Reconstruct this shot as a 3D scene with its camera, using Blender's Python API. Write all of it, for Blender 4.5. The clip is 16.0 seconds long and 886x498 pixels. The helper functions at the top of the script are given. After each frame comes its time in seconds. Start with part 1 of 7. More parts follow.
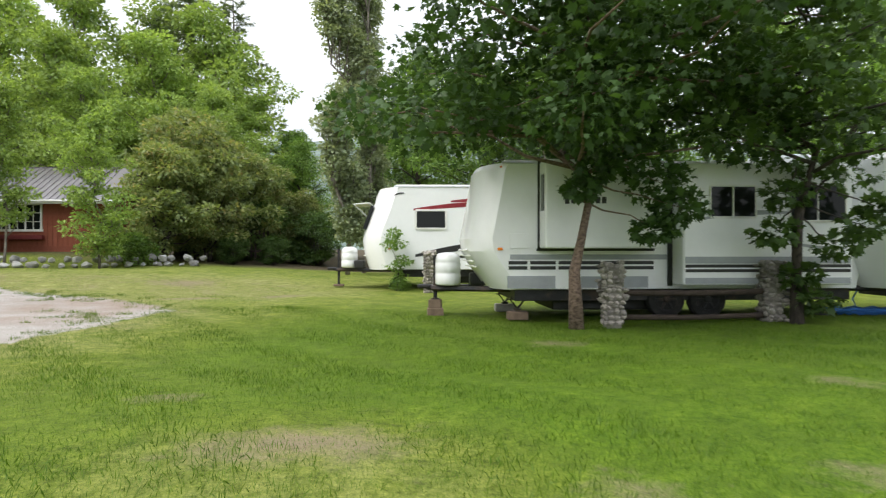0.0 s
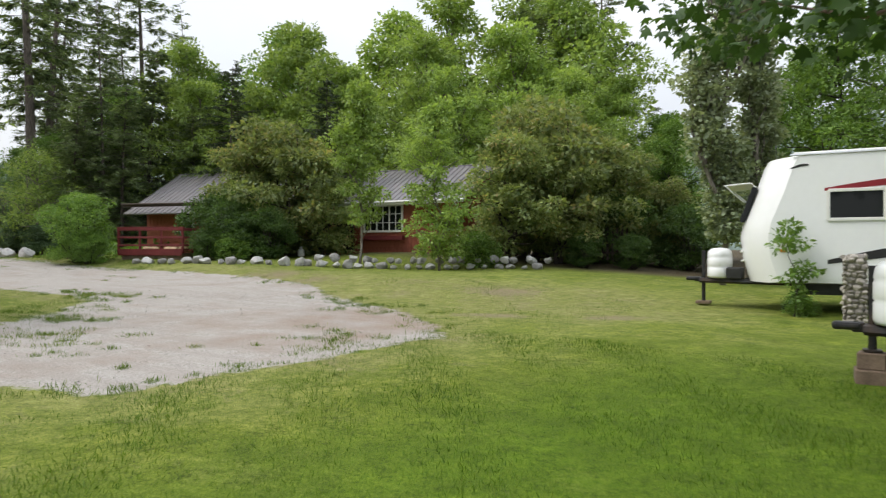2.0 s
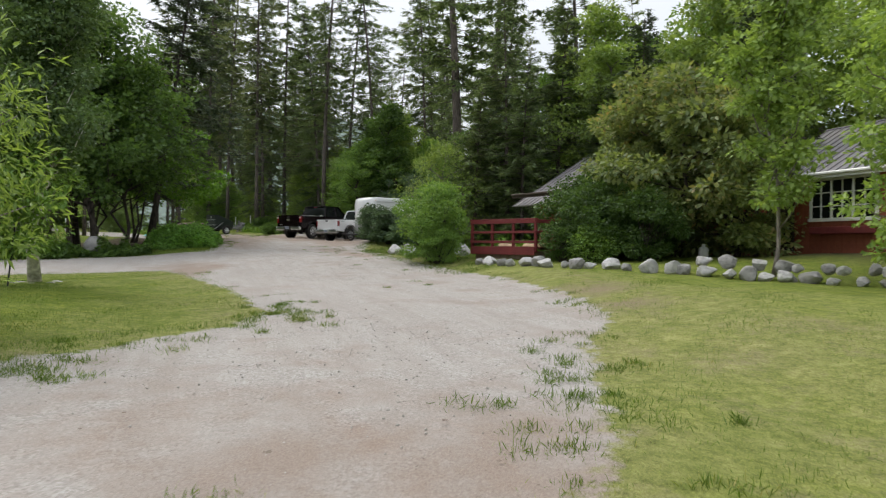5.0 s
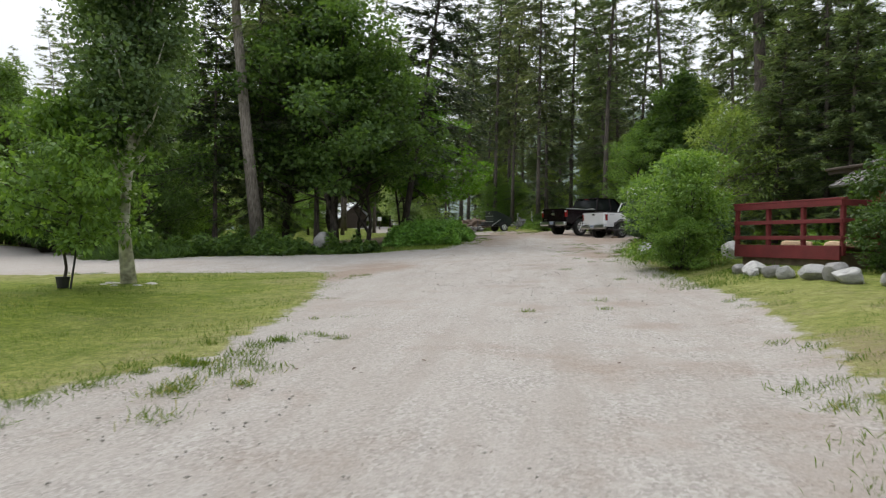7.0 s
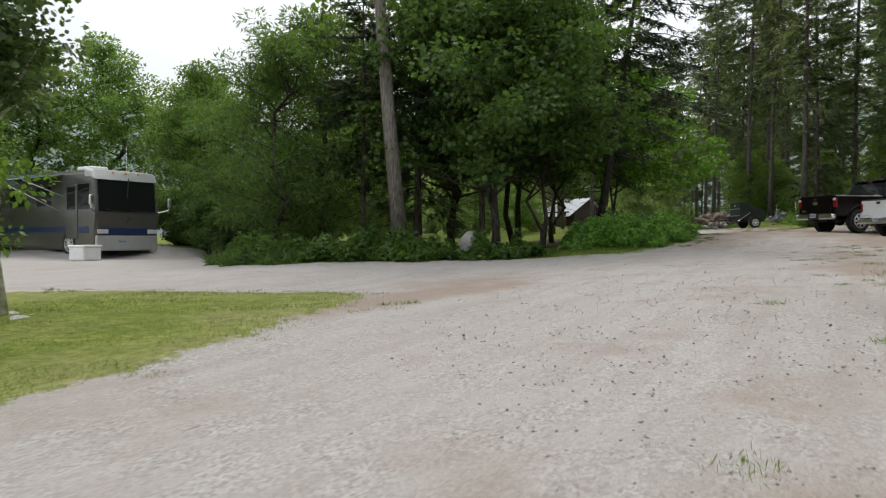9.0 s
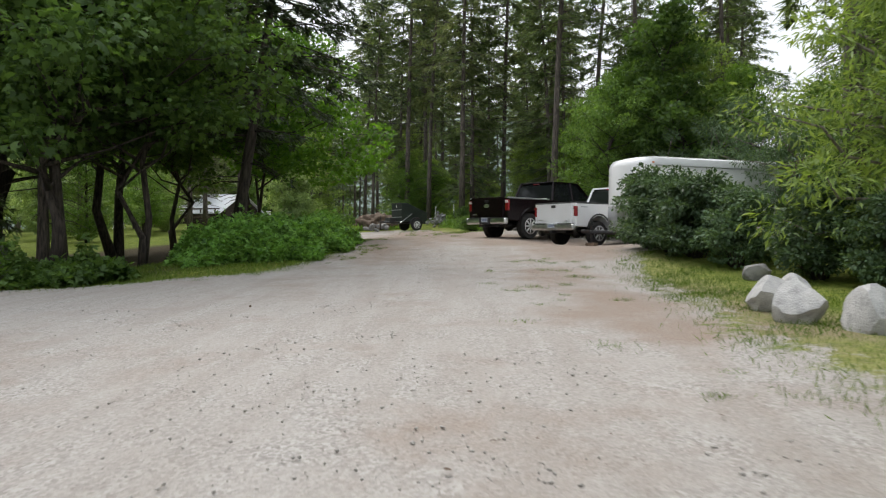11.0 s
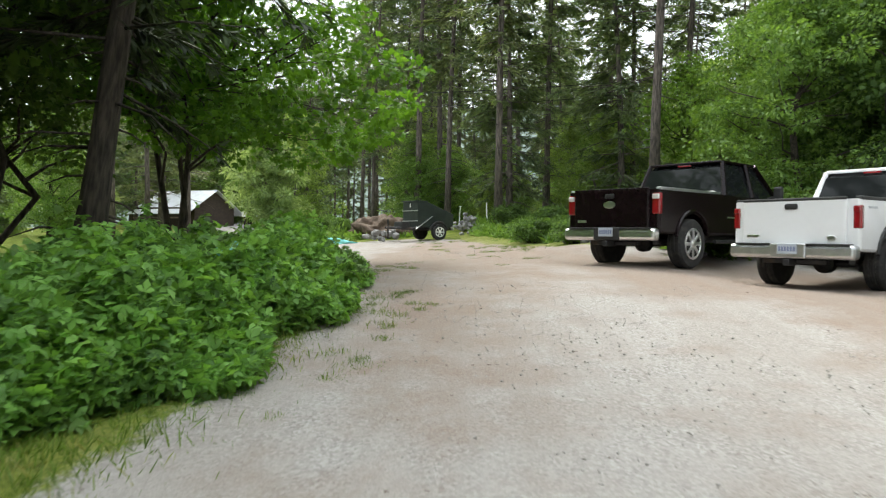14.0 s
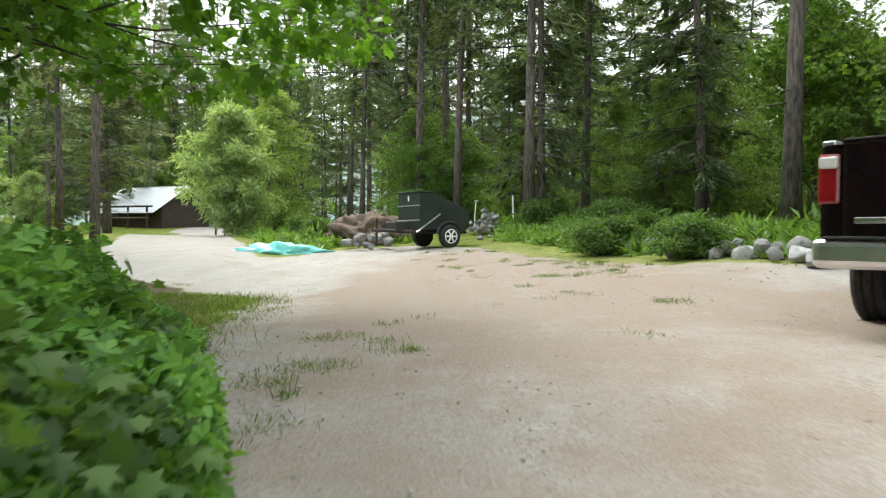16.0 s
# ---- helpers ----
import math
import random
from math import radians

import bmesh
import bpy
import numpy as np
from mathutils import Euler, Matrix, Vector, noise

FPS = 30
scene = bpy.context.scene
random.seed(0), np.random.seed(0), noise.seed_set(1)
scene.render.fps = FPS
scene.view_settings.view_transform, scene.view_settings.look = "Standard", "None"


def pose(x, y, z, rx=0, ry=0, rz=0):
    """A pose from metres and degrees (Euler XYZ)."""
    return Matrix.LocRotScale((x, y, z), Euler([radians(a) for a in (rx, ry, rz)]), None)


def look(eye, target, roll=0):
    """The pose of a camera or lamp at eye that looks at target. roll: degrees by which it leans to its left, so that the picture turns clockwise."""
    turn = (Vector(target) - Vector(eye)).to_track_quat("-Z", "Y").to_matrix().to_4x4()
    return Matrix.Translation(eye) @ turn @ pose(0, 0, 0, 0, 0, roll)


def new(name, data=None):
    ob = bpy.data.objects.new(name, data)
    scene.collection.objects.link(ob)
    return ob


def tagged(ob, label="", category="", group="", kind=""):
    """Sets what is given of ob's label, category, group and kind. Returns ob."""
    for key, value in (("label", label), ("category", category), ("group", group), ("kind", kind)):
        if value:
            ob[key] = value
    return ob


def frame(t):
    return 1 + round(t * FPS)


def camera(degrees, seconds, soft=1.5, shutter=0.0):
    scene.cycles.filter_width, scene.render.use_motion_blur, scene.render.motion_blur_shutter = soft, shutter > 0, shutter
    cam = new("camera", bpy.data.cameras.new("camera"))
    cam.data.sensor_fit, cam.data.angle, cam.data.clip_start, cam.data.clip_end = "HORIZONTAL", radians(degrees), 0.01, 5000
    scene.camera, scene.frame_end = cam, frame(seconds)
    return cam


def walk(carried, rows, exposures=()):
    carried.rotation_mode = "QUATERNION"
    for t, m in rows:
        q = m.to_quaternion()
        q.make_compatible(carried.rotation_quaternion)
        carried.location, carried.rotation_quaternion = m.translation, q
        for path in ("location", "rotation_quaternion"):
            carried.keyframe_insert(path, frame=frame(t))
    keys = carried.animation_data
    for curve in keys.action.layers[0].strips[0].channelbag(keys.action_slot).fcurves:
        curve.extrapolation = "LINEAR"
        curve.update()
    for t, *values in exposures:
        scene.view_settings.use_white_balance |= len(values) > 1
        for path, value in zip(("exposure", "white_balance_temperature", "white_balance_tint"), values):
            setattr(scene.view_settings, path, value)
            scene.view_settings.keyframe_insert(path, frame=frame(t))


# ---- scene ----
cam = camera(65.9, 16.0, soft=1.2, shutter=0.2)
METRES, EYE, TILT, LEAN, TURN = 58.0, 1.31, 0.0, 0.0, 0.0
ROWS = [
    (0.0, 0.0, 0.0, 0.0, 0.0, 0.0, -0.0),
    (0.5, 0.0004, 0.0216, 0.0002, 6.89, 0.03, 0.0),
    (1.0, -0.0, 0.0428, 0.0003, 15.71, 0.02, -0.05),
    (1.5, -0.0013, 0.0659, 0.0004, 24.32, 0.01, -0.13),
    (2.0, -0.0037, 0.0898, 0.0006, 31.67, -0.02, -0.11),
    (2.5, -0.0086, 0.1141, 0.0014, 38.42, -0.16, -0.17),
    (3.0, -0.0155, 0.1389, 0.0016, 45.21, -0.23, -0.09),
    (3.5, -0.0258, 0.1638, 0.0018, 51.87, -0.31, -0.15),
    (4.0, -0.0383, 0.1884, 0.0021, 58.58, -0.41, -0.15),
    (6.5, -0.1411, 0.2869, 0.0008, 91.69, -0.65, -0.52),
    (7.0, -0.1705, 0.3008, 0.001, 98.41, -0.78, -0.47),
    (7.5, -0.2025, 0.3117, 0.0009, 104.5, -0.85, -0.35),
    (8.0, -0.2355, 0.3196, 0.0007, 110.36, -0.92, -0.27),
    (8.2, -0.249, 0.3216, 0.0008, 112.65, -0.94, -0.25),
    (10.3, -0.3819, 0.3111, 0.007, 123.95, -1.2, -0.1),
    (10.4, -0.3884, 0.3089, 0.0071, 122.6, -1.23, -0.12),
    (10.5, -0.395, 0.3068, 0.0073, 116.64, -1.23, -0.13),
    (10.6, -0.4016, 0.3047, 0.0075, 110.1, -1.2, -0.2),
    (10.7, -0.4081, 0.3025, 0.0076, 103.5, -1.17, -0.3),
    (10.8, -0.4147, 0.3004, 0.0078, 97.2, -1.14, -0.4),
    (10.9, -0.4212, 0.2982, 0.0079, 93.2, -1.1, -0.48),
    (11.0, -0.4278, 0.2961, 0.0081, 91.9, -1.09, -0.51),
    (11.5, -0.4613, 0.2869, 0.0079, 91.92, -1.14, -0.49),
    (12.0, -0.4962, 0.279, 0.0088, 91.9, -1.15, -0.53),
    (12.5, -0.5315, 0.2722, 0.0097, 91.88, -1.16, -0.56),
    (13.0, -0.5668, 0.2669, 0.012, 91.88, -1.16, -0.53),
    (13.5, -0.6027, 0.2627, 0.0144, 91.45, -1.16, -0.59),
    (14.0, -0.6392, 0.2586, 0.0169, 91.24, -1.13, -0.62),
    (14.5, -0.6756, 0.2555, 0.0186, 91.23, -1.15, -0.68),
    (15.0, -0.7129, 0.253, 0.0182, 91.23, -1.12, -0.65),
    (15.5, -0.7508, 0.2507, 0.0177, 91.21, -1.11, -0.62),
    (16.0, -0.7896, 0.2488, 0.0199, 91.22, -1.15, -0.48),
]
walk(cam, [(t, pose(0, 0, EYE, TILT, LEAN, TURN) @ pose(METRES * x, METRES * y, METRES * z, 90 + pitch, roll, yaw)) for t, x, y, z, yaw, pitch, roll in ROWS],
     exposures=[(0, 0.55, 6500, 10), (0.5, 0.64, 6500, 10), (1.0, 0.74, 6500, 10), (1.5, 0.42, 6500, 10), (2.0, 0.22, 6500, 10), (2.5, 0.13, 6500, 10), (4.0, 0.12, 6500, 10), (6.5, 0.17, 6500, 10), (8.0, 0.14, 6500, 10), (10.3, 0.1, 6500, 10), (11.0, 0.32, 6500, 10), (12.5, 0.6, 6500, 10), (13.5, 0.98, 6500, 7), (14.5, 1.1, 6500, 4), (15.2, 1.22, 6500, 3), (16.0, 1.24, 6500, 3)])

# ---- world and light: bright overcast sky ----
world = bpy.data.worlds.new("sky")
scene.world = world
world.use_nodes = True
wn, wl = world.node_tree.nodes, world.node_tree.links
wn.clear()
sky = wn.new("ShaderNodeTexSky")
sky.sky_type, sky.sun_disc = "NISHITA", False
sky.sun_elevation, sky.sun_rotation = radians(54), radians(242)
sky.air_density, sky.dust_density, sky.ozone_density = 1.0, 4.0, 1.0
cloud = wn.new("ShaderNodeTexNoise")
cloud.inputs["Scale"].default_value, cloud.inputs["Detail"].default_value = 2.2, 5.0
ramp = wn.new("ShaderNodeValToRGB")
ramp.color_ramp.elements[0].position, ramp.color_ramp.elements[1].position = 0.3, 0.75
ramp.color_ramp.elements[0].color, ramp.color_ramp.elements[1].color = (7.2, 7.6, 8.2, 1), (9.6, 9.8, 10.0, 1)
mixs = wn.new("ShaderNodeMix")
mixs.data_type = "RGBA"
mixs.inputs[0].default_value = 0.82
bg = wn.new("ShaderNodeBackground")
bg.inputs["Strength"].default_value = 0.135
wo = wn.new("ShaderNodeOutputWorld")
wl.new(cloud.outputs["Fac"], ramp.inputs["Fac"])
wl.new(sky.outputs["Color"], mixs.inputs[6])
wl.new(ramp.outputs["Color"], mixs.inputs[7])
# an overcast sky is brightest overhead
dirn, split, rise = wn.new("ShaderNodeTexCoord"), wn.new("ShaderNodeSeparateXYZ"), wn.new("ShaderNodeMath")
rise.operation = "MULTIPLY_ADD"
rise.inputs[1].default_value, rise.inputs[2].default_value = 0.85, 0.62
dome = wn.new("ShaderNodeVectorMath")
dome.operation = "SCALE"
wl.new(dirn.outputs["Generated"], split.inputs[0])
wl.new(split.outputs["Z"], rise.inputs[0])
wl.new(mixs.outputs[2], dome.inputs[0])
wl.new(rise.outputs[0], dome.inputs["Scale"])
wl.new(dome.outputs[0], bg.inputs["Color"])
wl.new(bg.outputs["Background"], wo.inputs["Surface"])
sun = bpy.data.lights.new("sun", "SUN")
sun.energy, sun.angle, sun.color = 1.6, radians(20), (1.0, 0.96, 0.9)
sun_ob = new("sun", sun)
sun_ob.matrix_world = look((-24, -13, 37), (0, 0, 0))

# ---- materials ----
def nodes_of(name):
    m = bpy.data.materials.new(name)
    m.use_nodes = True
    nt = m.node_tree
    return m, nt.nodes, nt.links, nt.nodes["Principled BSDF"]


def ramp_node(nd, stops):
    r = nd.new("ShaderNodeValToRGB")
    e = r.color_ramp.elements
    while len(e) < len(stops):
        e.new(0.5)
    for k, (p, c) in enumerate(stops):
        e[k].position, e[k].color = p, (*c, 1)
    return r


def noise_node(nd, lk, scale, detail=4.0, coord="Object", rough=0.55):
    tc = nd.new("ShaderNodeTexCoord")
    n = nd.new("ShaderNodeTexNoise")
    n.inputs["Scale"].default_value, n.inputs["Detail"].default_value, n.inputs["Roughness"].default_value = scale, detail, rough
    lk.new(tc.outputs[coord], n.inputs["Vector"])
    return n


def mat(name, base, rough=0.6, metal=0.0, vary=0.12, scale=6.0, bump=0.0, bscale=60.0, coat=0.0, dirt=None, dirt_amount=0.4, spec=0.5):
    """Plain surface with two scales of variation, fine relief and optional dirt stains."""
    m, nd, lk, p = nodes_of(name)
    lo = tuple(max(0.0, c * (1 - vary)) for c in base)
    hi = tuple(min(1.0, c * (1 + vary)) for c in base)
    n1, n2 = noise_node(nd, lk, scale), noise_node(nd, lk, scale * 9)
    r = ramp_node(nd, [(0.3, lo), (0.7, hi)])
    add = nd.new("ShaderNodeMath")
    add.operation = "ADD"
    sc = nd.new("ShaderNodeMath")
    sc.operation = "MULTIPLY_ADD"
    sc.inputs[1].default_value, sc.inputs[2].default_value = 0.4, -0.2
    lk.new(n2.outputs["Fac"], sc.inputs[0])
    lk.new(n1.outputs["Fac"], add.inputs[0])
    lk.new(sc.outputs[0], add.inputs[1])
    lk.new(add.outputs[0], r.inputs["Fac"])
    col = r.outputs["Color"]
    if dirt:
        n3 = noise_node(nd, lk, scale * 0.5, 8.0, rough=0.7)
        r3 = ramp_node(nd, [(0.5, (0, 0, 0)), (0.75, (dirt_amount,) * 3)])
        lk.new(n3.outputs["Fac"], r3.inputs["Fac"])
        mx = nd.new("ShaderNodeMix")
        mx.data_type = "RGBA"
        mx.inputs[7].default_value = (*dirt, 1)
        lk.new(r3.outputs["Color"], mx.inputs[0])
        lk.new(col, mx.inputs[6])
        col = mx.outputs[2]
    lk.new(col, p.inputs["Base Color"])
    p.inputs["Roughness"].default_value, p.inputs["Metallic"].default_value = rough, metal
    p.inputs["Coat Weight"].default_value = coat
    p.inputs["Coat Roughness"].default_value = 0.08
    p.inputs["Specular IOR Level"].default_value = spec
    if bump:
        nb = noise_node(nd, lk, bscale, 6.0)
        b = nd.new("ShaderNodeBump")
        b.inputs["Strength"].default_value, b.inputs["Distance"].default_value = bump, 0.02
        lk.new(nb.outputs["Fac"], b.inputs["Height"])
        lk.new(b.outputs["Normal"], p.inputs["Normal"])
    return m


def leaf_mat(name, dark, light, warm=None, trans=0.35, rough=0.5, patch=0.45):
    """Leaves: each one its own tint, some light passing through."""
    m, nd, lk, p = nodes_of(name)
    geo, info = nd.new("ShaderNodeNewGeometry"), nd.new("ShaderNodeObjectInfo")
    stops = [(0.0, dark), (0.75, light)] + ([(1.0, warm)] if warm else [])
    r = ramp_node(nd, stops)
    n = noise_node(nd, lk, patch, 3.0)
    a = nd.new("ShaderNodeMath")
    a.operation = "MULTIPLY_ADD"
    a.inputs[1].default_value, a.inputs[2].default_value = 0.62, -0.12
    b = nd.new("ShaderNodeMath")
    b.operation = "MULTIPLY_ADD"
    b.inputs[1].default_value = 0.75
    lk.new(geo.outputs["Random Per Island"], a.inputs[0])
    lk.new(n.outputs["Fac"], b.inputs[0])
    lk.new(a.outputs[0], b.inputs[2])
    lk.new(b.outputs[0], r.inputs["Fac"])
    hsv = nd.new("ShaderNodeHueSaturation")
    v = nd.new("ShaderNodeMath")
    v.operation = "MULTIPLY_ADD"
    v.inputs[1].default_value, v.inputs[2].default_value = 0.3, 0.85
    lk.new(info.outputs["Random"], v.inputs[0])
    lk.new(v.outputs[0], hsv.inputs["Value"])
    lk.new(r.outputs["Color"], hsv.inputs["Color"])
    lk.new(hsv.outputs["Color"], p.inputs["Base Color"])
    p.inputs["Roughness"].default_value = rough
    p.inputs["Specular IOR Level"].default_value = 0.35
    tr = nd.new("ShaderNodeBsdfTranslucent")
    gain = nd.new("ShaderNodeMix")
    gain.data_type, gain.blend_type = "RGBA", "MULTIPLY"
    gain.inputs[0].default_value = 1.0
    gain.inputs[7].default_value = (1.24, 1.22, 0.55, 1)
    lk.new(hsv.outputs["Color"], gain.inputs[6])
    lk.new(gain.outputs[2], tr.inputs["Color"])
    mx = nd.new("ShaderNodeMixShader")
    mx.inputs[0].default_value = trans
    lk.new(p.outputs[0], mx.inputs[1])
    lk.new(tr.outputs[0], mx.inputs[2])
    lk.new(mx.outputs[0], nd["Material Output"].inputs["Surface"])
    return m


def bark_mat(name, dark, light, scale=3.0, stretch=0.18, bump=0.8):
    m, nd, lk, p = nodes_of(name)
    tc, mp = nd.new("ShaderNodeTexCoord"), nd.new("ShaderNodeMapping")
    mp.inputs["Scale"].default_value = (1, 1, stretch)
    n = nd.new("ShaderNodeTexNoise")
    n.inputs["Scale"].default_value, n.inputs["Detail"].default_value = scale * 6, 8.0
    lk.new(tc.outputs["Object"], mp.inputs["Vector"])
    lk.new(mp.outputs["Vector"], n.inputs["Vector"])
    r = ramp_node(nd, [(0.35, dark), (0.65, light)])
    lk.new(n.outputs["Fac"], r.inputs["Fac"])
    lk.new(r.outputs["Color"], p.inputs["Base Color"])
    b = nd.new("ShaderNodeBump")
    b.inputs["Strength"].default_value, b.inputs["Distance"].default_value = bump, 0.04
    lk.new(n.outputs["Fac"], b.inputs["Height"])
    lk.new(b.outputs["Normal"], p.inputs["Normal"])
    p.inputs["Roughness"].default_value = 0.9
    return m


def glass_mat(name, tint=(0.012, 0.014, 0.014), rough=0.05):
    """Dark window glass of a shut, unlit room or cab."""
    m, nd, lk, p = nodes_of(name)
    p.inputs["Base Color"].default_value = (*tint, 1)
    p.inputs["Roughness"].default_value = rough
    p.inputs["Specular IOR Level"].default_value = 0.25
    n = noise_node(nd, lk, 3.0)
    b = nd.new("ShaderNodeBump")
    b.inputs["Strength"].default_value, b.inputs["Distance"].default_value = 0.04, 0.01
    lk.new(n.outputs["Fac"], b.inputs["Height"])
    lk.new(b.outputs["Normal"], p.inputs["Normal"])
    return m


def ground_mat():
    """Grass and gravel from the sheet's own masks, with ragged, patchy borders."""
    m, nd, lk, p = nodes_of("lawn_and_gravel")
    tc = nd.new("ShaderNodeTexCoord")

    def noise_at(scale, detail=5.0, rough=0.6):
        n = nd.new("ShaderNodeTexNoise")
        n.inputs["Scale"].default_value, n.inputs["Detail"].default_value, n.inputs["Roughness"].default_value = scale, detail, rough
        lk.new(tc.outputs["Object"], n.inputs["Vector"])
        return n.outputs["Fac"]

    def math_node(op, a, b=None, c=None):
        k = nd.new("ShaderNodeMath")
        k.operation = op
        for i, v in enumerate((a, b, c)):
            if v is None:
                continue
            if isinstance(v, (int, float)):
                k.inputs[i].default_value = v
            else:
                lk.new(v, k.inputs[i])
        return k.outputs[0]

    def mixc(f, a, b):
        k = nd.new("ShaderNodeMix")
        k.data_type = "RGBA"
        for i, v in ((0, f), (6, a), (7, b)):
            if isinstance(v, tuple):
                k.inputs[i].default_value = (*v, 1)
            else:
                lk.new(v, k.inputs[i])
        return k.outputs[2]

    def ramped(f, stops):
        r = ramp_node(nd, stops)
        lk.new(f, r.inputs["Fac"])
        return r.outputs["Color"]

    def attr(nm):
        a = nd.new("ShaderNodeAttribute")
        a.attribute_name = nm
        return a.outputs["Fac"]

    fine, mid, big = noise_at(60.0, 6.0, 0.7), noise_at(5.0, 6.0), noise_at(0.55, 4.0)
    dry = attr("dry")
    # grass
    tuft = noise_at(17.0, 5.0, 0.7)
    blend = math_node("ADD", math_node("MULTIPLY", fine, 0.45), math_node("ADD", math_node("MULTIPLY", tuft, 0.4), math_node("MULTIPLY", mid, 0.3)))
    blend = math_node("MULTIPLY_ADD", blend, 1.85, -0.55)
    g1 = ramped(blend, [(0.24, (0.026, 0.044, 0.007)), (0.5, (0.128, 0.166, 0.02)), (0.80, (0.32, 0.34, 0.062))])
    g2 = ramped(blend, [(0.27, (0.078, 0.072, 0.033)), (0.55, (0.234, 0.216, 0.095)), (0.8, (0.413, 0.381, 0.212))])
    dmask = math_node("ADD", math_node("MULTIPLY_ADD", big, 1.6, -0.95), math_node("MULTIPLY_ADD", mid, 0.9, -0.42))
    dmask = math_node("ADD", dmask, dry)
    dm = ramped(dmask, [(0.15, (0, 0, 0)), (0.8, (1, 1, 1))])
    grass = mixc(dm, g1, g2)
    # lush grass, its deep green also holding the shade under maple and trailer
    lush_shade = ramped(math_node("MULTIPLY_ADD", mid, 0.3, math_node("MULTIPLY", dry, -1.0)), [(0.16, (0, 0, 0)), (0.44, (0.92, 0.92, 0.92))])
    grass = mixc(lush_shade, grass, ramped(blend, [(0.22, (0.014, 0.04, 0.002)), (0.5, (0.073, 0.14, 0.006)), (0.82, (0.17, 0.25, 0.02))]))
    wear = ramped(math_node("ADD", math_node("MULTIPLY", noise_at(1.7, 5.0, 0.65), 0.7), math_node("MULTIPLY", tuft, 0.4)), [(0.45, (0, 0, 0)), (0.66, (0.6, 0.6, 0.6))])
    grass = mixc(wear, grass, ramped(fine, [(0.3, (0.024, 0.046, 0.005)), (0.7, (0.1, 0.16, 0.014))]))
    pale = ramped(math_node("ADD", math_node("MULTIPLY_ADD", noise_at(0.9, 5.0, 0.7), 0.75, math_node("MULTIPLY", dry, 0.35)), math_node("MULTIPLY", tuft, 0.3)), [(0.5, (0, 0, 0)), (0.68, (0.5, 0.5, 0.5))])
    pale = math_node("MULTIPLY", pale, math_node("MULTIPLY_ADD", lush_shade, -0.7, 1.0))
    grass = mixc(pale, grass, ramped(blend, [(0.25, (0.09, 0.105, 0.022)), (0.75, (0.33, 0.34, 0.11))]))
    bare = ramped(math_node("ADD", math_node("ADD", math_node("MULTIPLY", noise_at(1.3, 6.0), 0.6), math_node("MULTIPLY", noise_at(8.0, 5.0, 0.7), 0.42)), math_node("MULTIPLY_ADD", dry, 0.13, math_node("MULTIPLY", attr("bare"), 0.3))), [(0.60, (0, 0, 0)), (0.86, (0.85, 0.85, 0.85))])
    grass = mixc(bare, grass, ramped(fine, [(0.3, (0.136, 0.102, 0.060)), (0.7, (0.289, 0.238, 0.162))]))
    # gravel
    v = nd.new("ShaderNodeTexVoronoi")
    v.inputs["Scale"].default_value = 46.0
    lk.new(tc.outputs["Object"], v.inputs["Vector"])
    v2 = nd.new("ShaderNodeTexVoronoi")
    v2.inputs["Scale"].default_value = 95.0
    lk.new(tc.outputs["Object"], v2.inputs["Vector"])
    sep = nd.new("ShaderNodeSeparateColor")
    lk.new(v.outputs["Color"], sep.inputs[0])
    s1 = ramped(sep.outputs[0], [(0.0, (0.19, 0.174, 0.158)), (0.5, (0.335, 0.316, 0.294)), (1.0, (0.47, 0.45, 0.426))])
    sand = ramped(fine, [(0.3, (0.292, 0.268, 0.243)), (0.7, (0.432, 0.405, 0.376))])
    gravel = mixc(ramped(noise_at(2.2, 5.0), [(0.35, (0.15,) * 3), (0.65, (0.75,) * 3)]), sand, s1)
    dirt = ramped(math_node("ADD", noise_at(0.8, 7.0, 0.65), math_node("MULTIPLY", attr("dirt"), 0.4)), [(0.54, (0, 0, 0)), (0.82, (0.85, 0.85, 0.85))])
    gravel = mixc(dirt, gravel, ramped(fine, [(0.3, (0.18, 0.13, 0.098)), (0.7, (0.33, 0.258, 0.207))]))
    crumbs = ramped(math_node("MULTIPLY_ADD", noise_at(9.0, 3.0), 1.0, math_node("MULTIPLY", noise_at(0.7, 2.0), 0.2)), [(0.81, (0, 0, 0)), (0.84, (0.7,) * 3)])
    gravel = mixc(crumbs, gravel, (0.07, 0.05, 0.03))
    tracks = nd.new("ShaderNodeMapping")
    tracks.inputs["Scale"].default_value = (0.12, 1.1, 1.0)
    lk.new(tc.outputs["Object"], tracks.inputs["Vector"])
    tn = nd.new("ShaderNodeTexNoise")
    tn.inputs["Scale"].default_value, tn.inputs["Detail"].default_value, tn.inputs["Roughness"].default_value = 2.4, 7.0, 0.65
    lk.new(tracks.outputs["Vector"], tn.inputs["Vector"])
    gravel = mixc(ramped(tn.outputs["Fac"], [(0.42, (0.0,) * 3), (0.68, (0.55,) * 3)]), gravel, ramped(fine, [(0.3, (0.212, 0.182, 0.156)), (0.7, (0.342, 0.304, 0.27))]))
    # border
    edge = math_node("ADD", attr("gravel"), math_node("MULTIPLY_ADD", noise_at(2.6, 6.0, 0.7), 0.9, -0.45))
    edge = math_node("ADD", edge, math_node("MULTIPLY_ADD", fine, 0.25, -0.12))
    em = ramped(edge, [(0.44, (0, 0, 0)), (0.56, (1, 1, 1))])
    # forest floor
    litter = ramped(noise_at(14.0, 8.0, 0.7), [(0.3, (0.03, 0.024, 0.014)), (0.55, (0.085, 0.065, 0.04)), (0.75, (0.06, 0.09, 0.02))])
